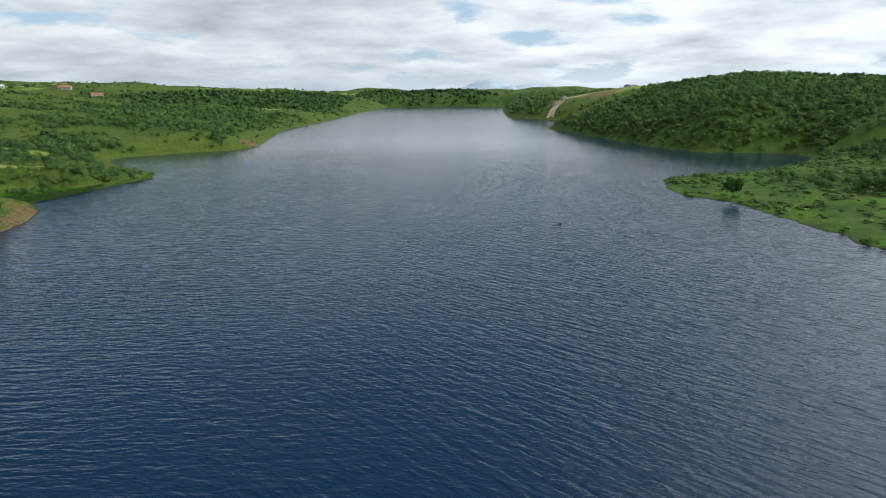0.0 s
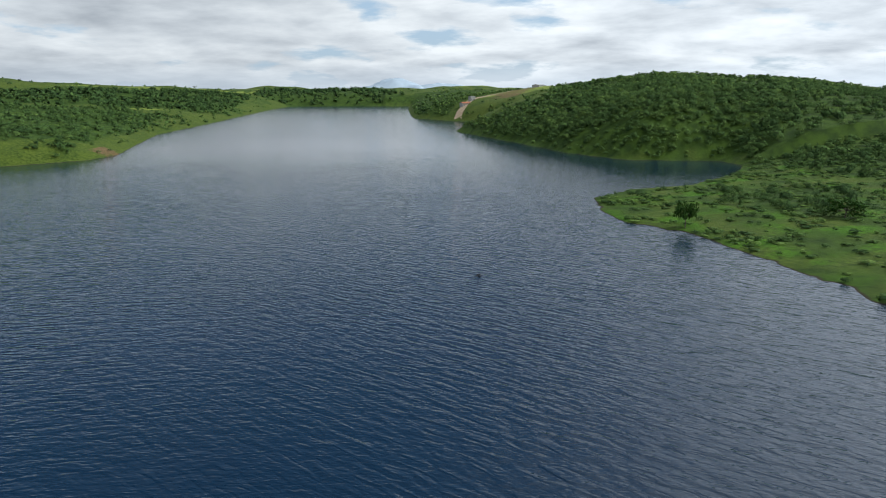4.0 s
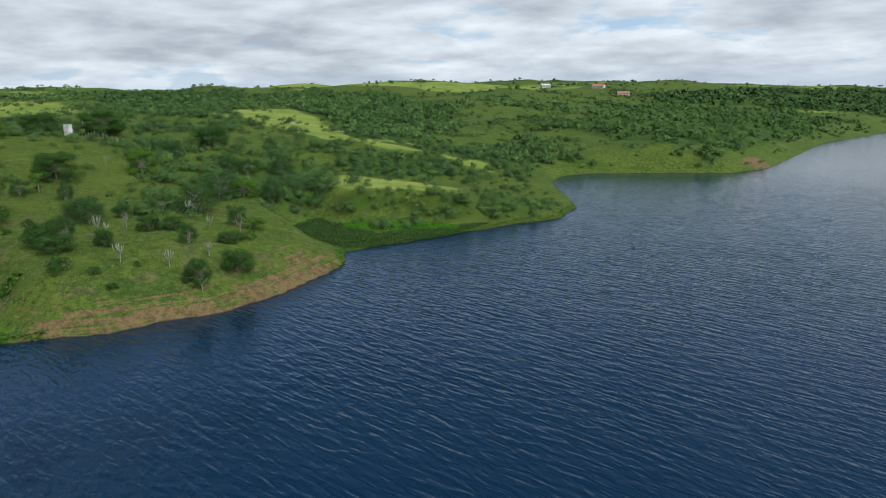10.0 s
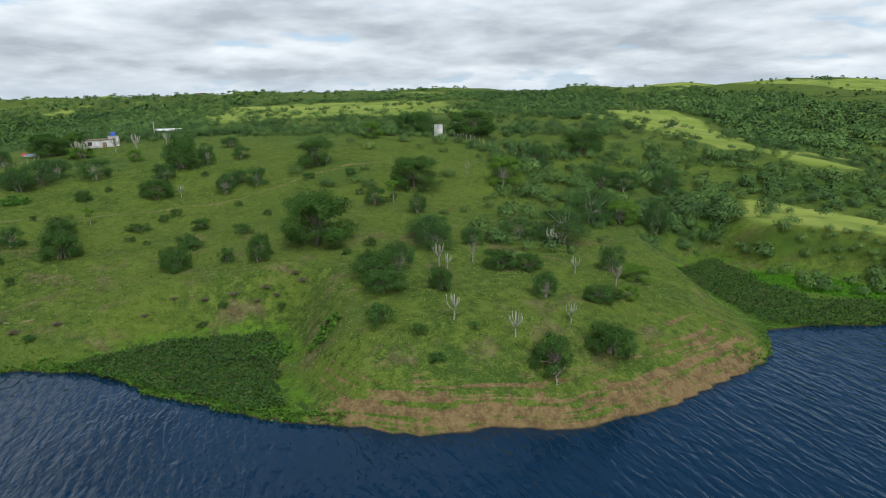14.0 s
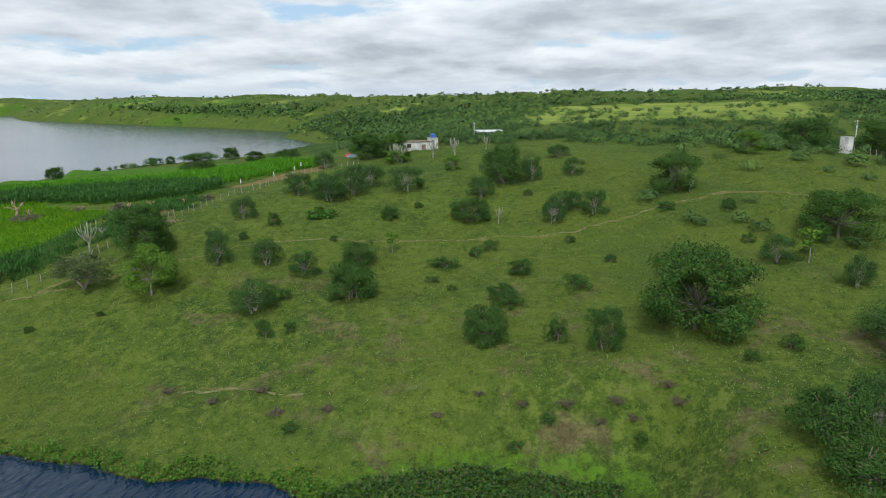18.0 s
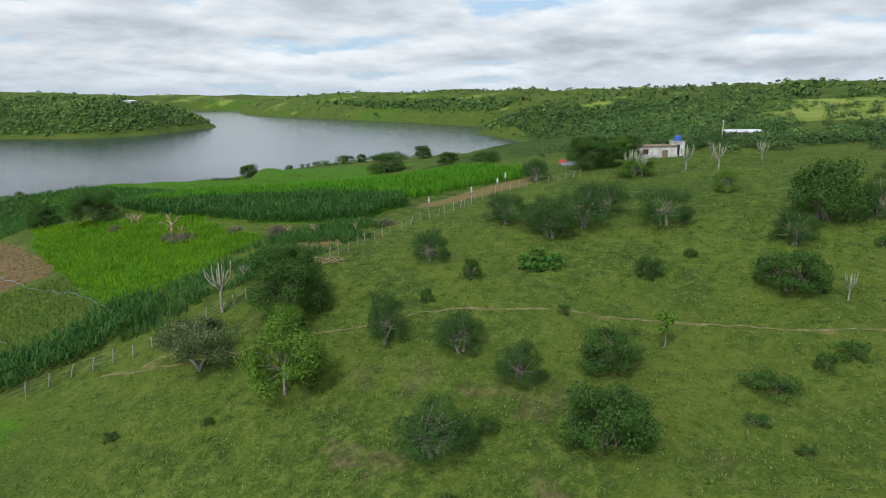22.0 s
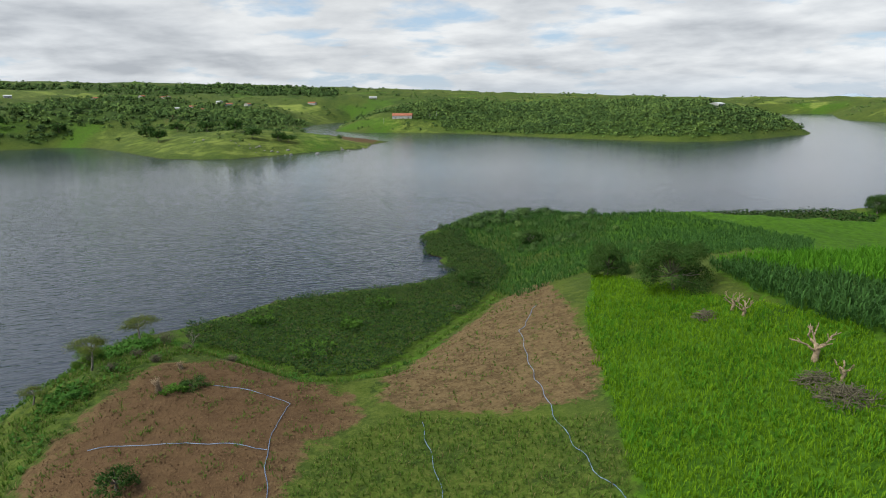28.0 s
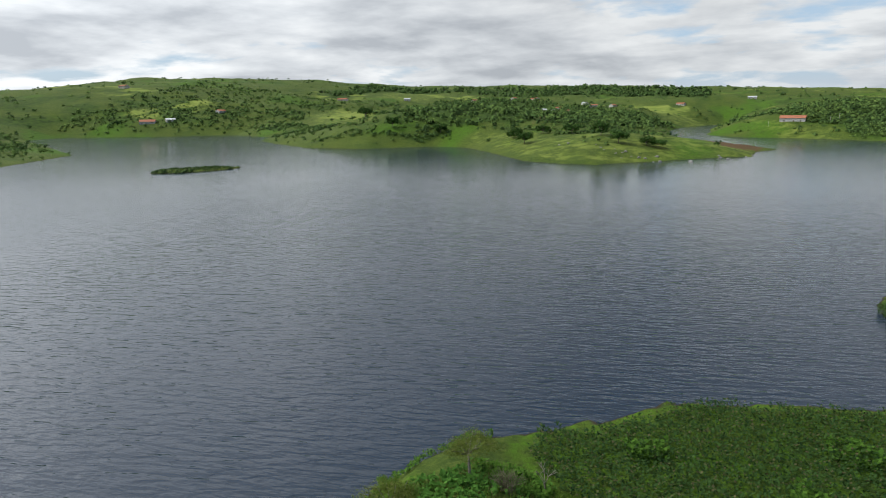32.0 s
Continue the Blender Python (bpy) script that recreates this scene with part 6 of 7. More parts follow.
def build_sheaf(x, y, wide, high, seed):
    """Cut stems leaning together, splayed above and below the middle."""
    rng, out = random.Random(seed), []
    for _ in range(60):
        a, b, r = rng.uniform(0, 6.28), rng.uniform(-0.5, 0.5), wide * 0.5 * math.sqrt(rng.random())
        h = high * rng.uniform(0.6, 1.05)
        foot, top = (r * math.cos(a), r * math.sin(a), -0.05), (1.25 * r * math.cos(a + b) + 0.15 * h, 1.25 * r * math.sin(a + b), h)
        mid = (0.35 * r * math.cos(a) + 0.06 * h, 0.35 * r * math.sin(a), 0.5 * h)
        out.append(tube([foot, mid, top], [0.022, 0.02, 0.01], 4))
    ob = new("reed_sheaf", join_tubes("reed_sheaf", out, DEAD_WOOD))
    ob.location = (x, y, zs(x, y))
    tagged(ob, "dry upright sheaf of straw-coloured reeds on ploughed earth", "reed sheaf", "reed sheaves")


build_sheaf(-139.6, -6.8, 0.9, 1.5, 71)
build_sheaf(-141.2, -12.0, 0.7, 0.8, 72)


# ---- dry shrubs ----
def build_dry_shrub(x, y, wide, high, seed, label, mat=None):
    """Many thin bare stems spreading from one root."""
    rng, out = random.Random(seed), []
    for _ in range(70):
        a, s = rng.uniform(0, 6.28), rng.uniform(0.1, 0.5) * wide
        base = Vector((rng.uniform(-0.15, 0.15) * wide, rng.uniform(-0.15, 0.15) * wide, -0.05))
        tip = Vector((math.cos(a) * s, math.sin(a) * s, high * rng.uniform(0.45, 1.0) * (1.1 - 0.8 * s / wide)))
        mid = (base + tip) / 2 + Vector((0, 0, 0.12 * high))
        out.append(tube([base, mid, tip], [0.022, 0.016, 0.009], 4))
        for _ in range(3):
            q = mid.lerp(tip, rng.uniform(0, 0.9))
            out.append(tube([q, q + Vector((rng.uniform(-1, 1), rng.uniform(-1, 1), rng.uniform(0, 1))) * 0.22 * wide * 0.5], [0.012, 0.006], 4))
    ob = new("dry_shrub", join_tubes("dry_shrub", out, mat or TWIGS))
    ob.location = (x, y, zs(x, y))
    tagged(ob, label, "dry shrub", "dry shrubs")


for n, (x, y) in enumerate([(-139.1, 105.9), (-138.8, 122.9), (-139.9, 121.6), (-139.9, 117.2), (-140.0, 113.5), (-138.3, 95.8), (-140.7, 88.4), (-137.6, 91.1), (-139.0, 84.1), (-140.8, 78.3), (-140.2, 125.7), (-138.5, 126.4), (-141.2, 109.4), (-138.7, 120.2)]):
    build_dry_shrub(x, y, 1.5 + 0.3 * (n % 4), 0.35 + 0.1 * (n % 3), 300 + n, "low leafless brown shrub on the grazed slope", HEATH_TWIGS)
for n, (x, y, w, h) in enumerate([(-139.0, -23.4, 3.0, 2.3), (-138.7, -14.1, 1.6, 0.9), (-146.0, -15.2, 1.7, 0.8), (-134.7, -13.4, 1.5, 0.9), (-177.6, -33.3, 1.9, 0.9), (-141.5, -19.0, 2.0, 1.0), (-136.5, -17.5, 1.8, 1.1)]):
    build_dry_shrub(x, y, w, h, 330 + n, "dry grey-brown shrub among weeds on the headland")


def scatter_clods():
    """Broken lumps of earth and sparse weeds on the tilled ground."""
    V, F = [], []
    rng = np.random.RandomState(90)
    for ring, step in ((PLOUGHED, 0.34), (BARE, 0.62)):
        x, y = inside(ring, (step, step), step * 0.5, 91, 0.4)
        z = land(x, y)[0]
        s = rng.uniform(0.03, 0.11, len(x))[:, None, None] * (1.5 if step > 0.5 else 1.2)
        o = np.array([(1, 0, 0), (0, 1, 0), (-1, 0, 0), (0, -1, 0), (0, 0, 0.8), (0, 0, -0.5)])[None] * rng.uniform(0.5, 1.3, (len(x), 6, 1))
        V.append((np.stack([x, y, z], 1)[:, None] + o * s).reshape(-1, 3))
        k = ring is PLOUGHED
        keep = waves(x, y, 5, 93) > (0.0 if k else -0.1)
        m = rng.uniform(0, 1, len(x)) < (0.25 if k else 0.4)
        blades("field_weeds", x[keep & m], y[keep & m], 5, 0.3, 0.06, 0.9, FALLOW_LEAF, "sparse green weeds sprouting on the tilled earth", "weeds", 94, 0, 0.5, 0.25)
    V = np.concatenate(V)
    i = np.arange(len(V) // 6)[:, None] * 6
    F = np.concatenate([i + np.array([t]) for t in ((0, 1, 4), (1, 2, 4), (2, 3, 4), (3, 0, 4), (1, 0, 5), (2, 1, 5), (3, 2, 5), (0, 3, 5))])
    tagged(new("soil_clods", raw_mesh("soil_clods", V, F, CLOD)), "broken brown clods of earth on the tilled field", "soil", kind="stuff")


scatter_clods()


# ---- broad-leaved herbs and patches ----
def herb_patch(x, y, wide, n, label, mat, size=0.16, seed=0, high=0.5):
    rng = np.random.RandomState(seed)
    a, r = rng.uniform(0, 2 * np.pi, n), wide * 0.5 * np.sqrt(rng.uniform(0, 1, n))
    pads("herb_patch", x + r * np.cos(a), y + r * np.sin(a), 5, size, mat, label, "herb patch", seed + 1, high)


herb_patch(-184.5, 78.6, 5.2, 130, "patch of bright green broad-leaved herbs in the pasture", HERB, 0.2, 1, 0.55)
herb_patch(-141, -6.5, 2.6, 80, "tuft of fresh green weeds on ploughed earth", REED, 0.14, 2, 0.5)
herb_patch(-127, 121.5, 5, 150, "bright yellow-green weeds beside the hyacinth bed", REED, 0.18, 3, 0.4)
herb_patch(-122, 127.5, 4, 110, "bright yellow-green weeds on the lower slope", REED, 0.18, 4, 0.4)
herb_patch(-135, -22, 7, 220, "rough green weeds on the headland", HERB, 0.18, 5, 0.6)
herb_patch(-139, -27, 6, 200, "rough green weeds on the headland tip", REED, 0.18, 6, 0.6)
for k, (x, y, w) in enumerate(((-149.7, -35.8, 4), (-167.5, -38.5, 5), (-155.3, -22.5, 6), (-161.5, -29.9, 3))):
    herb_patch(x, y, w, 90, "light green weeds standing in the hyacinth bed", REED, 0.2, 40 + k, 0.95)
herb_patch(-131, -10, 5, 150, "rough green weeds on the steep bank", HERB, 0.17, 7, 0.6)


# ---- houses, water tanks, poles, road ----
def box(bm, x0, y0, z0, x1, y1, z1):
    v = [bm.verts.new(p) for p in ((x0, y0, z0), (x1, y0, z0), (x1, y1, z0), (x0, y1, z0), (x0, y0, z1), (x1, y0, z1), (x1, y1, z1), (x0, y1, z1))]
    for f in ((3, 2, 1, 0), (4, 5, 6, 7), (0, 1, 5, 4), (1, 2, 6, 5), (2, 3, 7, 6), (3, 0, 4, 7)):
        bm.faces.new([v[i] for i in f])


def box_bm(*a):
    bm = bmesh.new()
    box(bm, *a)
    return bm


def gable_roof(L, W, z, rise, eave):
    """Two tiled slopes of some thickness, with ribs down the slope."""
    bm = bmesh.new()
    x0, x1 = -L / 2 - eave, L / 2 + eave
    for s in (-1, 1):
        y0, y1 = s * (W / 2 + eave), 0.0
        z0, z1 = z - rise * eave / (W / 2), z + rise
        t = 0.12
        vs = [bm.verts.new(p) for p in ((x0, y0, z0), (x1, y0, z0), (x1, y1, z1), (x0, y1, z1), (x0, y0, z0 + t), (x1, y0, z0 + t), (x1, y1, z1 + t), (x0, y1, z1 + t))]
        for f in ((0, 1, 2, 3), (4, 5, 6, 7), (0, 1, 5, 4), (1, 2, 6, 5), (3, 0, 4, 7)):
            bm.faces.new([vs[i] for i in f])
        n = int((x1 - x0) / 0.5)
        for k in range(n):
            a = x0 + (k + 0.3) * (x1 - x0) / n
            vs = [bm.verts.new(p) for p in ((a, y0, z0 + t), (a + 0.2, y0, z0 + t), (a + 0.2, y1, z1 + t), (a, y1, z1 + t), (a + 0.1, y0, z0 + t + 0.07), (a + 0.1, y1, z1 + t + 0.07))]
            for f in ((0, 4, 5, 3), (4, 1, 2, 5), (0, 1, 4)):
                bm.faces.new([vs[i] for i in f])
    bmesh.ops.recalc_face_normals(bm, faces=bm.faces)
    return bm


def opening(ob, x, y, z, w, h, facing, what):
    """A door or window let into a wall: frame bars, and a leaf or a near-black panel painted as shaded interior."""
    s = facing
    o = part(what, box_bm(x - w / 2, y - 0.05, z, x + w / 2, y + 0.05, z + h), SHADE if what == "window" else WOOD, ob)
    bm = bmesh.new()
    f, d = 0.07, 0.07 * s
    lo, hi = min(y, y + d) - 0.03, max(y, y + d) + 0.03
    box(bm, x - w / 2 - f, lo, z - f, x - w / 2, hi, z + h + f)
    box(bm, x + w / 2, lo, z - f, x + w / 2 + f, hi, z + h + f)
    box(bm, x - w / 2, lo, z + h, x + w / 2, hi, z + h + f)
    if what == "window":
        box(bm, x - 0.03, lo, z, x + 0.03, hi, z + h)
        box(bm, x - w / 2, lo, z - f, x + w / 2, hi, z)
    part("frame", bm, WOOD, o)


def build_house(name, x, y, turn, L, W, H, roof, label, wall=None, veranda=False, rise=None):
    wall = wall or LIMEWASH
    z = min(zs(x + a, y + b) for a in (-L / 3, L / 3) for b in (-W / 3, W / 3))
    ob = empty(name, pose(x, y, z, 0, 0, turn))
    bm = box_bm(-L / 2, -W / 2, -0.8, L / 2, W / 2, H)
    rise = W * 0.22 if rise is None else rise
    for s in (-1, 1):
        vs = [bm.verts.new(p) for p in ((s * L / 2, -W / 2, H), (s * L / 2, W / 2, H), (s * L / 2, 0, H + rise), (s * (L / 2 - 0.15), -W / 2, H), (s * (L / 2 - 0.15), W / 2, H), (s * (L / 2 - 0.15), 0, H + rise))]
        for f in ((0, 1, 2), (3, 4, 5), (0, 2, 5, 3), (1, 2, 5, 4)):
            bm.faces.new([vs[i] for i in f])
    bmesh.ops.recalc_face_normals(bm, faces=bm.faces)
    part("wall", bm, wall, ob)
    part("roof", gable_roof(L, W, H, rise, 0.45), roof, ob)
    for s in (-1, 1):
        yy = s * (W / 2 + 0.02)
        opening(ob, 0.05 * L, yy, 0.05, 0.9, 2.05, s, "door")
        for q in (-0.32, 0.32):
            opening(ob, q * L, yy, 1.0, 1.1, 1.0, s, "window")
    if veranda:
        for k in range(6):
            a = -L / 2 + 0.3 + k * (L - 0.6) / 5
            part("veranda_post", box_bm(a - 0.12, W / 2 + 2.4, -0.4, a + 0.12, W / 2 + 2.64, H - 0.5), LIMEWASH, ob)
        bm = bmesh.new()
        vs = [bm.verts.new(p) for p in ((-L / 2 - 0.4, W / 2, H - 0.02), (L / 2 + 0.4, W / 2, H - 0.02), (L / 2 + 0.4, W / 2 + 3, H - 0.55), (-L / 2 - 0.4, W / 2 + 3, H - 0.55), (-L / 2 - 0.4, W / 2, H + 0.1), (L / 2 + 0.4, W / 2, H + 0.1), (L / 2 + 0.4, W / 2 + 3, H - 0.43), (-L / 2 - 0.4, W / 2 + 3, H - 0.43))]
        for f in ((0, 1, 2, 3), (4, 5, 6, 7), (2, 3, 7, 6), (0, 3, 7, 4), (1, 2, 6, 5)):
            bm.faces.new([vs[i] for i in f])
        bmesh.ops.recalc_face_normals(bm, faces=bm.faces)
        part("veranda_roof", bm, roof, ob)
    return tagged(ob, label, "house")


def drum(r, h, z, mat_name="drum", n=20, dome=0.0):
    bm = bmesh.new()
    prof = [(r * 0.94, z), (r, z + 0.08 * h), (r, z + 0.8 * h), (r * 0.97, z + 0.84 * h), (r * 0.97, z + 0.93 * h), (r * 0.5, z + h + dome), (0.02, z + h + dome)]
    rings = [[bm.verts.new((q * math.cos(2 * math.pi * i / n), q * math.sin(2 * math.pi * i / n), zz)) for i in range(n)] for q, zz in prof]
    for a, b in zip(rings, rings[1:]):
        for i in range(n):
            bm.faces.new((a[i], a[(i + 1) % n], b[(i + 1) % n], b[i]))
    return bm


def build_farmhouse():
    """The white farm building with a tile-edged wall, and a tower with a blue tank."""
    cx, cy, turn = -253.5, 79.0, 128
    z = zs(cx, cy) - 0.75
    ob = empty("farm_building", pose(cx, cy, z, 0, 0, turn))
    part("wall", box_bm(-5, -2.2, -0.8, 3.4, 2.2, 2.75), LIMEWASH, ob, "limewashed wall of pale grey plaster")
    part("plinth", box_bm(-5.1, -2.3, -0.9, 3.5, 2.3, 1.2), CEMENT, ob)
    part("roof_slab", box_bm(-5.15, -2.4, 2.75, 3.38, 2.4, 2.9), WOOD, ob, "dark brown edge of the flat roof")
    for s in (-1, 1):
        opening(ob, -3.2, s * 2.22, 1.4, 1.0, 0.9, s, "window")
        opening(ob, 0.8, s * 2.32, 0.0, 0.9, 2.05, s, "door")
    tower = part("tower", box_bm(3.42, -1.5, -0.8, 5.4, 0.8, 3.5), LIMEWASH, ob)
    # thin dark plate on the flat face, painting the shade of a hollow
    part("recess", box_bm(3.55, -1.54, 0.6, 4.3, -1.51, 3.0), SHADE, tower)
    part("slab", box_bm(3.3, -1.62, 3.5, 5.52, 0.92, 3.64), CEMENT, tower)
    tagged(ob, "white plastered farm building with tiled edge and tank tower", "house")
    tank = empty("water_tank", pose(cx, cy, z, 0, 0, turn) @ Matrix.Translation((4.45, -0.35, 3.64)))
    part("drum", drum(0.75, 0.95, 0.0), BLUE_PLASTIC, tank)
    part("lid", drum(0.45, 0.2, 0.88), BLUE_PLASTIC, tank)
    tagged(tank, "round blue plastic water tank on the tower", "water tank")


build_farmhouse()


def build_cistern():
    """A tall old white water tank on the crest, with stained panels."""
    x, y = -224.5, 169.0
    ob = empty("cistern", pose(x, y, zs(x, y) - 0.1, 0, 0, 35))
    part("body", box_bm(-0.8, -0.8, -0.3, 0.8, 0.8, 3.2), LIMEWASH, ob)
    for s in (-1, 1):
        for a, b in ((-0.74, -0.06), (0.06, 0.74)):
            part("panel", box_bm(a, s * 0.82 - 0.03, 0.15, b, s * 0.82 + 0.03, 3.05), LIMEWASH, ob)
            part("panel", box_bm(s * 0.82 - 0.03, a, 0.15, s * 0.82 + 0.03, b, 3.05), LIMEWASH, ob)
    part("cap", box_bm(-0.86, -0.86, 3.2, 0.86, 0.86, 3.32), CEMENT, ob)
    tagged(ob, "tall weathered white cistern on the hill crest", "water tank")


build_cistern()
build_house("shed", -303, 92, 110, 8, 4.5, 1.9, ZINC, "low farm shed with pale zinc roof", CEMENT, rise=0.4)

def build_tarpaulin(x, y, long, wide, high, seed, mat, label):
    """A sheet draped over a heap: an uneven mound with folds, its hem on the ground."""
    n = 22
    g = np.linspace(-1, 1, n)
    U, V = (a.ravel() for a in np.meshgrid(g, g))
    r = np.maximum(np.abs(U), np.abs(V)) * 0.6 + np.hypot(U, V) * 0.4
    z = high * np.clip(1.08 - r ** 3, 0, 1) * (0.8 + 0.3 * waves(U, V, 1.3, seed)) + 0.05 * waves(U, V, 0.35, seed + 1)
    px, py = U * long / 2 * (1 + 0.08 * waves(U, V, 0.8, seed + 2)), V * wide / 2 * (1 + 0.08 * waves(V, U, 0.8, seed + 2))
    i = (np.arange(n - 1)[:, None] * n + np.arange(n - 1)[None]).ravel()
    ob = new("tarpaulin", raw_mesh("tarpaulin", np.stack([px, py, np.maximum(z, 0)], 1), np.stack([i, i + 1, i + n + 1, i + n], 1), mat, True))
    ob.matrix_world = pose(x, y, zs(x, y) - 0.06, 0, 0, 30 * seed)
    tagged(ob, label, "tarpaulin")


build_tarpaulin(-249.5, 62.0, 2.0, 1.5, 0.95, 3, plain("red_tarp", (0.16, 0.022, 0.016), (0.26, 0.045, 0.03), 2, 0.6), "red tarpaulin draped over a heap near the farm gate")
build_tarpaulin(-246.4, 64.2, 3.4, 1.8, 0.8, 4, plain("blue_grey_tarp", (0.06, 0.075, 0.10), (0.14, 0.165, 0.20), 2, 0.6), "faded blue-grey tarpaulin over a low heap by the gate")


def build_sack_post(x, y, seed):
    """A crooked stick with a pale sack pulled over its top."""
    rng = random.Random(seed)
    ob = empty("sack_on_stick", pose(x, y, zs(x, y), 0, 0, rng.uniform(0, 360)))
    part("stick", join_tubes("stick", [tube([(0, 0, -0.2), (0.05, 0.02, 0.9), (0.02, 0.06, 1.9)], [0.035, 0.03, 0.025], 6)], POST), POST, ob)
    prof = [(0.02, 1.96), (0.07, 1.86), (0.13, 1.6), (0.17, 1.3), (0.12, 1.05)]
    V, F, n = [], [], 10
    for r, z in prof:
        for k in range(n):
            q = 2 * math.pi * k / n
            w = r * (1 + 0.28 * math.sin(3 * q + 4 * z + seed))
            V.append((0.03 + w * math.cos(q), 0.05 + 0.7 * w * math.sin(q), z + 0.06 * math.sin(2 * q + seed) * (z < 1.2)))
    for k in range(len(prof) - 1):
        F += [(k * n + i, k * n + (i + 1) % n, (k + 1) * n + (i + 1) % n, (k + 1) * n + i) for i in range(n)]
    part("sack", raw_mesh("sack", V, F, SACK, True), SACK, ob, "pale woven plastic sack")
    tagged(ob, "pale woven sack pulled over a stick beside the fence", "sack", "sacks along the lane")


SACK = plain("woven_sack", (0.26, 0.25, 0.23), (0.44, 0.43, 0.40), 5, 0.7)
for n, (x, y) in enumerate(((-201.9, 56.2), (-211.5, 58.6), (-220.7, 59.2), (-225.9, 58.6))):
    build_sack_post(x, y, n + 1)


def build_pole(x, y, h, label="grey concrete power pole with crossarm"):
    ob = empty("power_pole", pose(x, y, zs(x, y), 0, 0, 30))
    part("post", join_tubes("post", [tube([(0, 0, -0.3), (0, 0, h)], [0.15, 0.1], 8)], CEMENT), CEMENT, ob)
    arm = part("crossarm", box_bm(-0.8, -0.06, h - 0.6, 0.8, 0.06, h - 0.45), WOOD, ob)
    for a in (-0.7, 0, 0.7):
        part("insulator", box_bm(a - 0.05, -0.05, h - 0.45, a + 0.05, 0.05, h - 0.25), LIMEWASH, arm)
    tagged(ob, label, "power pole", "power poles")


for x, y in ((-297, 88), (-262, 185)):
    build_pole(x, y, 5.0)

# the lakeside house across the water, with lawn posts
build_house("lakeside_house", -336, -690, 160, 22, 10, 4.2, CLAY_TILE, "wide lakeside house with terracotta roof and white posts", veranda=True, rise=2.4)
for x, y in ((-362, -668), (-372, -676), (-312, -680)):
    build_pole(x, y, 6.0, "white lamp post on the lawn")
build_house("hilltop_house", 228, 824, 40, 16, 9, 4, ZINC, "white house on the ridge at the end of the road", rise=1.0)
build_house("shore_house", 131, 772, 25, 10, 6, 3.6, CLAY_TILE, "small white house near the far shore")
build_house("shore_house", 141, 786, 25, 6, 5, 5.0, CEMENT, "tall pale block house near the far shore", rise=0.4)
build_house("barn", -575, -462, 30, 15, 8, 4, ZINC, "pale barn standing in the wood on the headland", rise=1.0)
VILLAGE = [(303, -1177, 18), (449, -805, 20), (424, -820, 12), (387, -890, 14), (-38, -1389, 16), (-136, -1195, 12), (-296, -1198, 14), (-94, -1150, 12), (200, -1250, 12), (88, -1370, 14), (13, -1427, 15), (-88, -1073, 11),
           (-112, -1062, 9), (-31, -1391, 12), (-420, -1252, 14), (-449, 818, 14), (-380, 754, 12), (-549, 849, 12), (-1000, 90, 14), (-940, 60, 12), (-900, 240, 12), (620, -990, 16), (-150, -1105, 12), (-70, -1110, 10), (-180, -1090, 12)]
for n, (x, y, s) in enumerate(VILLAGE):
    build_house("village_house", x, y, 25 * n, s, s * 0.6, 3.4, (CLAY_TILE, CLAY_TILE, ZINC)[n % 3], ("white village house with clay tiled roof among trees", "small plastered village house with red roof", "white village house with pale sheet roof")[n % 3])


def build_road(line, width, label):
    """A strip of earth road laid just over the ground."""
    pts = on_land(line, 0.0, 6)
    V, F = [], []
    for i, p in enumerate(pts):
        a, b = pts[max(i - 1, 0)], pts[min(i + 1, len(pts) - 1)]
        t = Vector((b[0] - a[0], b[1] - a[1], 0)).normalized()
        w = width * (0.5 + 0.06 * math.sin(i * 1.7))
        for s in (-1, -0.33, 0.33, 1):
            x, y = p[0] - t.y * w * s, p[1] + t.x * w * s
            V.append((x, y, zs(x, y) + 0.15))
    for i in range(len(pts) - 1):
        for k in range(3):
            F.append((4 * i + k, 4 * i + k + 1, 4 * i + k + 5, 4 * i + k + 4))
    tagged(new("road", raw_mesh("road", V, F, RED_DIRT, True)), label, "road", kind="structure")


build_road([(92, 640), (118, 742), (140, 790), (172, 806), (200, 815), (224, 815)], 9, "pale dirt road climbing from the shore to the ridge")
build_road([(-300, 290), (-313, 297), (-318, 304), (-322, 312), (-332, 317), (-348, 322)], 4, "reddish dirt track bending round the hill")


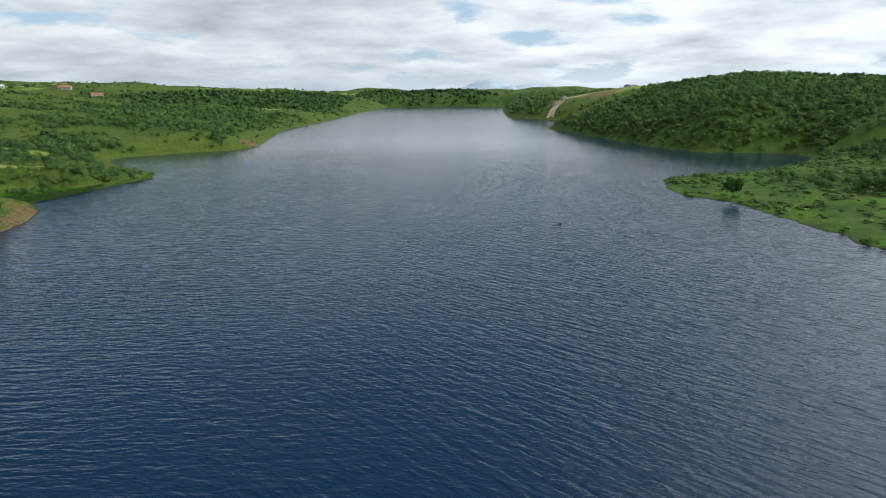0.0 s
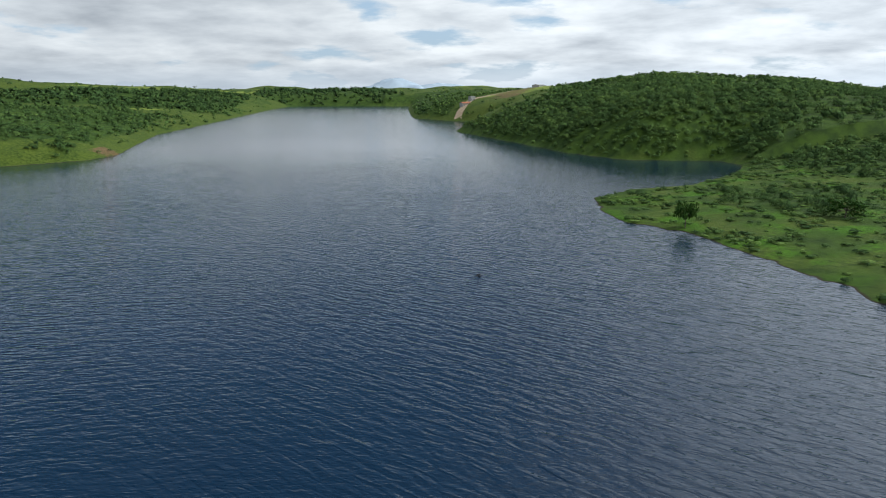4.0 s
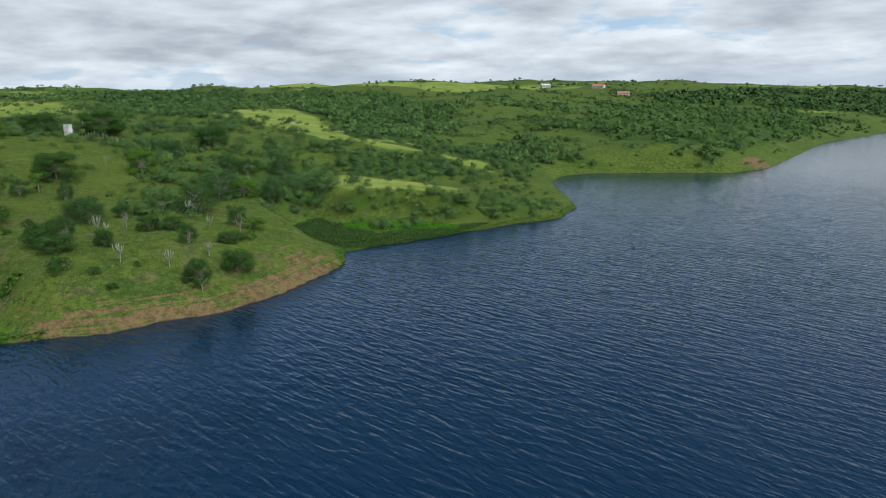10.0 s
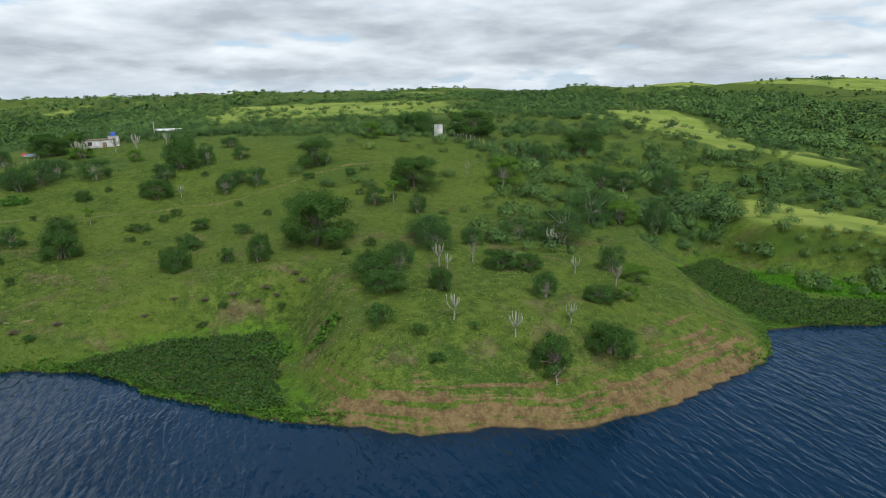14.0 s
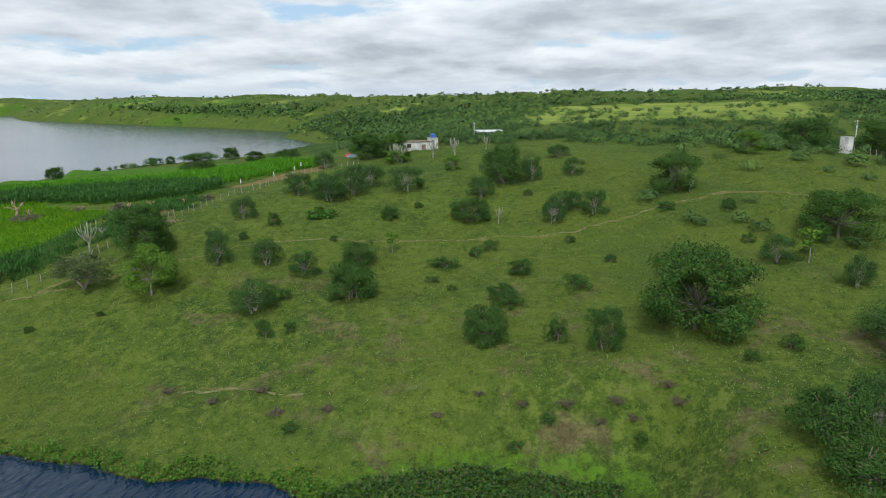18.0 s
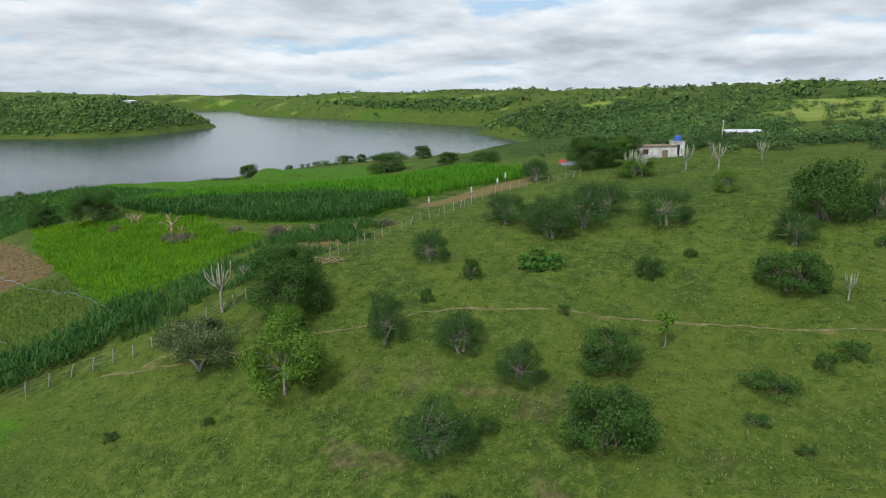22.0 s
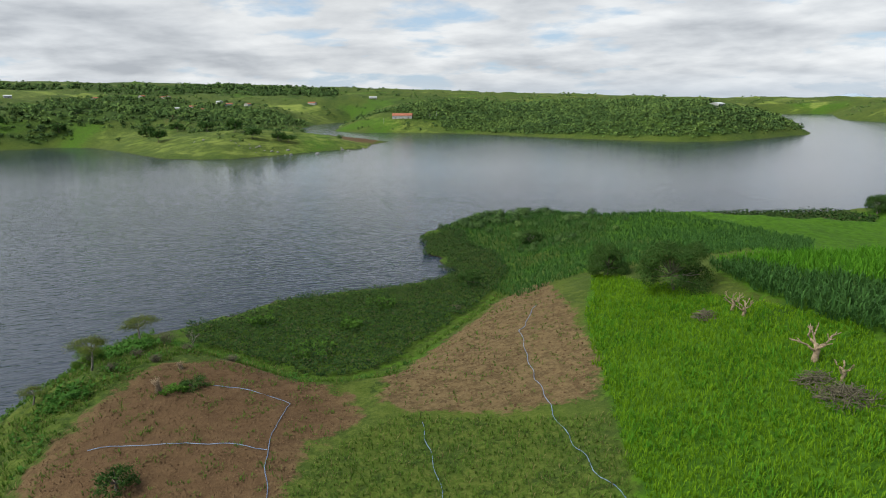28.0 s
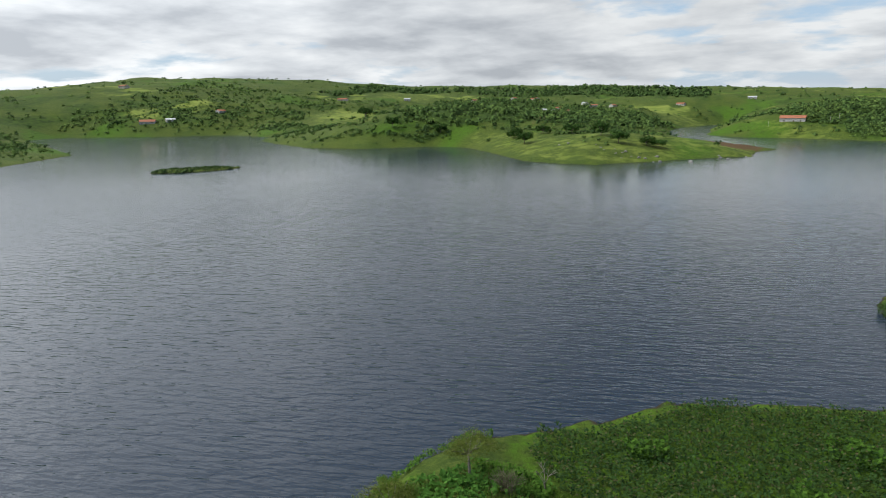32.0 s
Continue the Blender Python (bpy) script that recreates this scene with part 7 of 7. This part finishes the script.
# ---- small things at the shores ----
def build_rock(x, y, s, seed):
    rng = random.Random(seed)
    s *= 0.6
    bm = bmesh.new()
    bmesh.ops.create_icosphere(bm, subdivisions=2, radius=1)
    for v in bm.verts:
        v.co *= 1 + 0.35 * (noise.noise(v.co * 1.3 + Vector((seed, 0, 0))))
        v.co = Vector((v.co.x * s * 1.2, v.co.y * s, v.co.z * s * 0.65))
    ob = new("boulder", bm_mesh("boulder", bm, STONE))
    ob.matrix_world = pose(x, y, max(zs(x, y), 0) + 0.1 * s, 0, 0, rng.uniform(0, 360))
    tagged(ob, "grey weathered boulder on the far bank", "boulder", "boulders on the far bank")


rng = random.Random(90)
for k in range(26):
    a = rng.random()
    build_rock(-240 + 110 * a + rng.uniform(-6, 6), -396 + 38 * math.sin(a * 3) - rng.uniform(4, 22), rng.uniform(0.7, 1.9), k)
build_pile(27.0, 151.2, 1.0, 0.25, 26, 91, "dark floating branches on the lake", SHADE, "driftwood")
build_pile(-77.0, 226.7, 0.9, 0.25, 20, 92, "dark floating twigs on the lake", SHADE, "driftwood")
for o in bpy.data.objects:
    if o.name.startswith("driftwood"):
        o.location.z = 0.02


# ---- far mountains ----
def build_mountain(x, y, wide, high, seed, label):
    """A lone hill on the horizon, steep-sided and uneven; its haze is painted into the colour."""
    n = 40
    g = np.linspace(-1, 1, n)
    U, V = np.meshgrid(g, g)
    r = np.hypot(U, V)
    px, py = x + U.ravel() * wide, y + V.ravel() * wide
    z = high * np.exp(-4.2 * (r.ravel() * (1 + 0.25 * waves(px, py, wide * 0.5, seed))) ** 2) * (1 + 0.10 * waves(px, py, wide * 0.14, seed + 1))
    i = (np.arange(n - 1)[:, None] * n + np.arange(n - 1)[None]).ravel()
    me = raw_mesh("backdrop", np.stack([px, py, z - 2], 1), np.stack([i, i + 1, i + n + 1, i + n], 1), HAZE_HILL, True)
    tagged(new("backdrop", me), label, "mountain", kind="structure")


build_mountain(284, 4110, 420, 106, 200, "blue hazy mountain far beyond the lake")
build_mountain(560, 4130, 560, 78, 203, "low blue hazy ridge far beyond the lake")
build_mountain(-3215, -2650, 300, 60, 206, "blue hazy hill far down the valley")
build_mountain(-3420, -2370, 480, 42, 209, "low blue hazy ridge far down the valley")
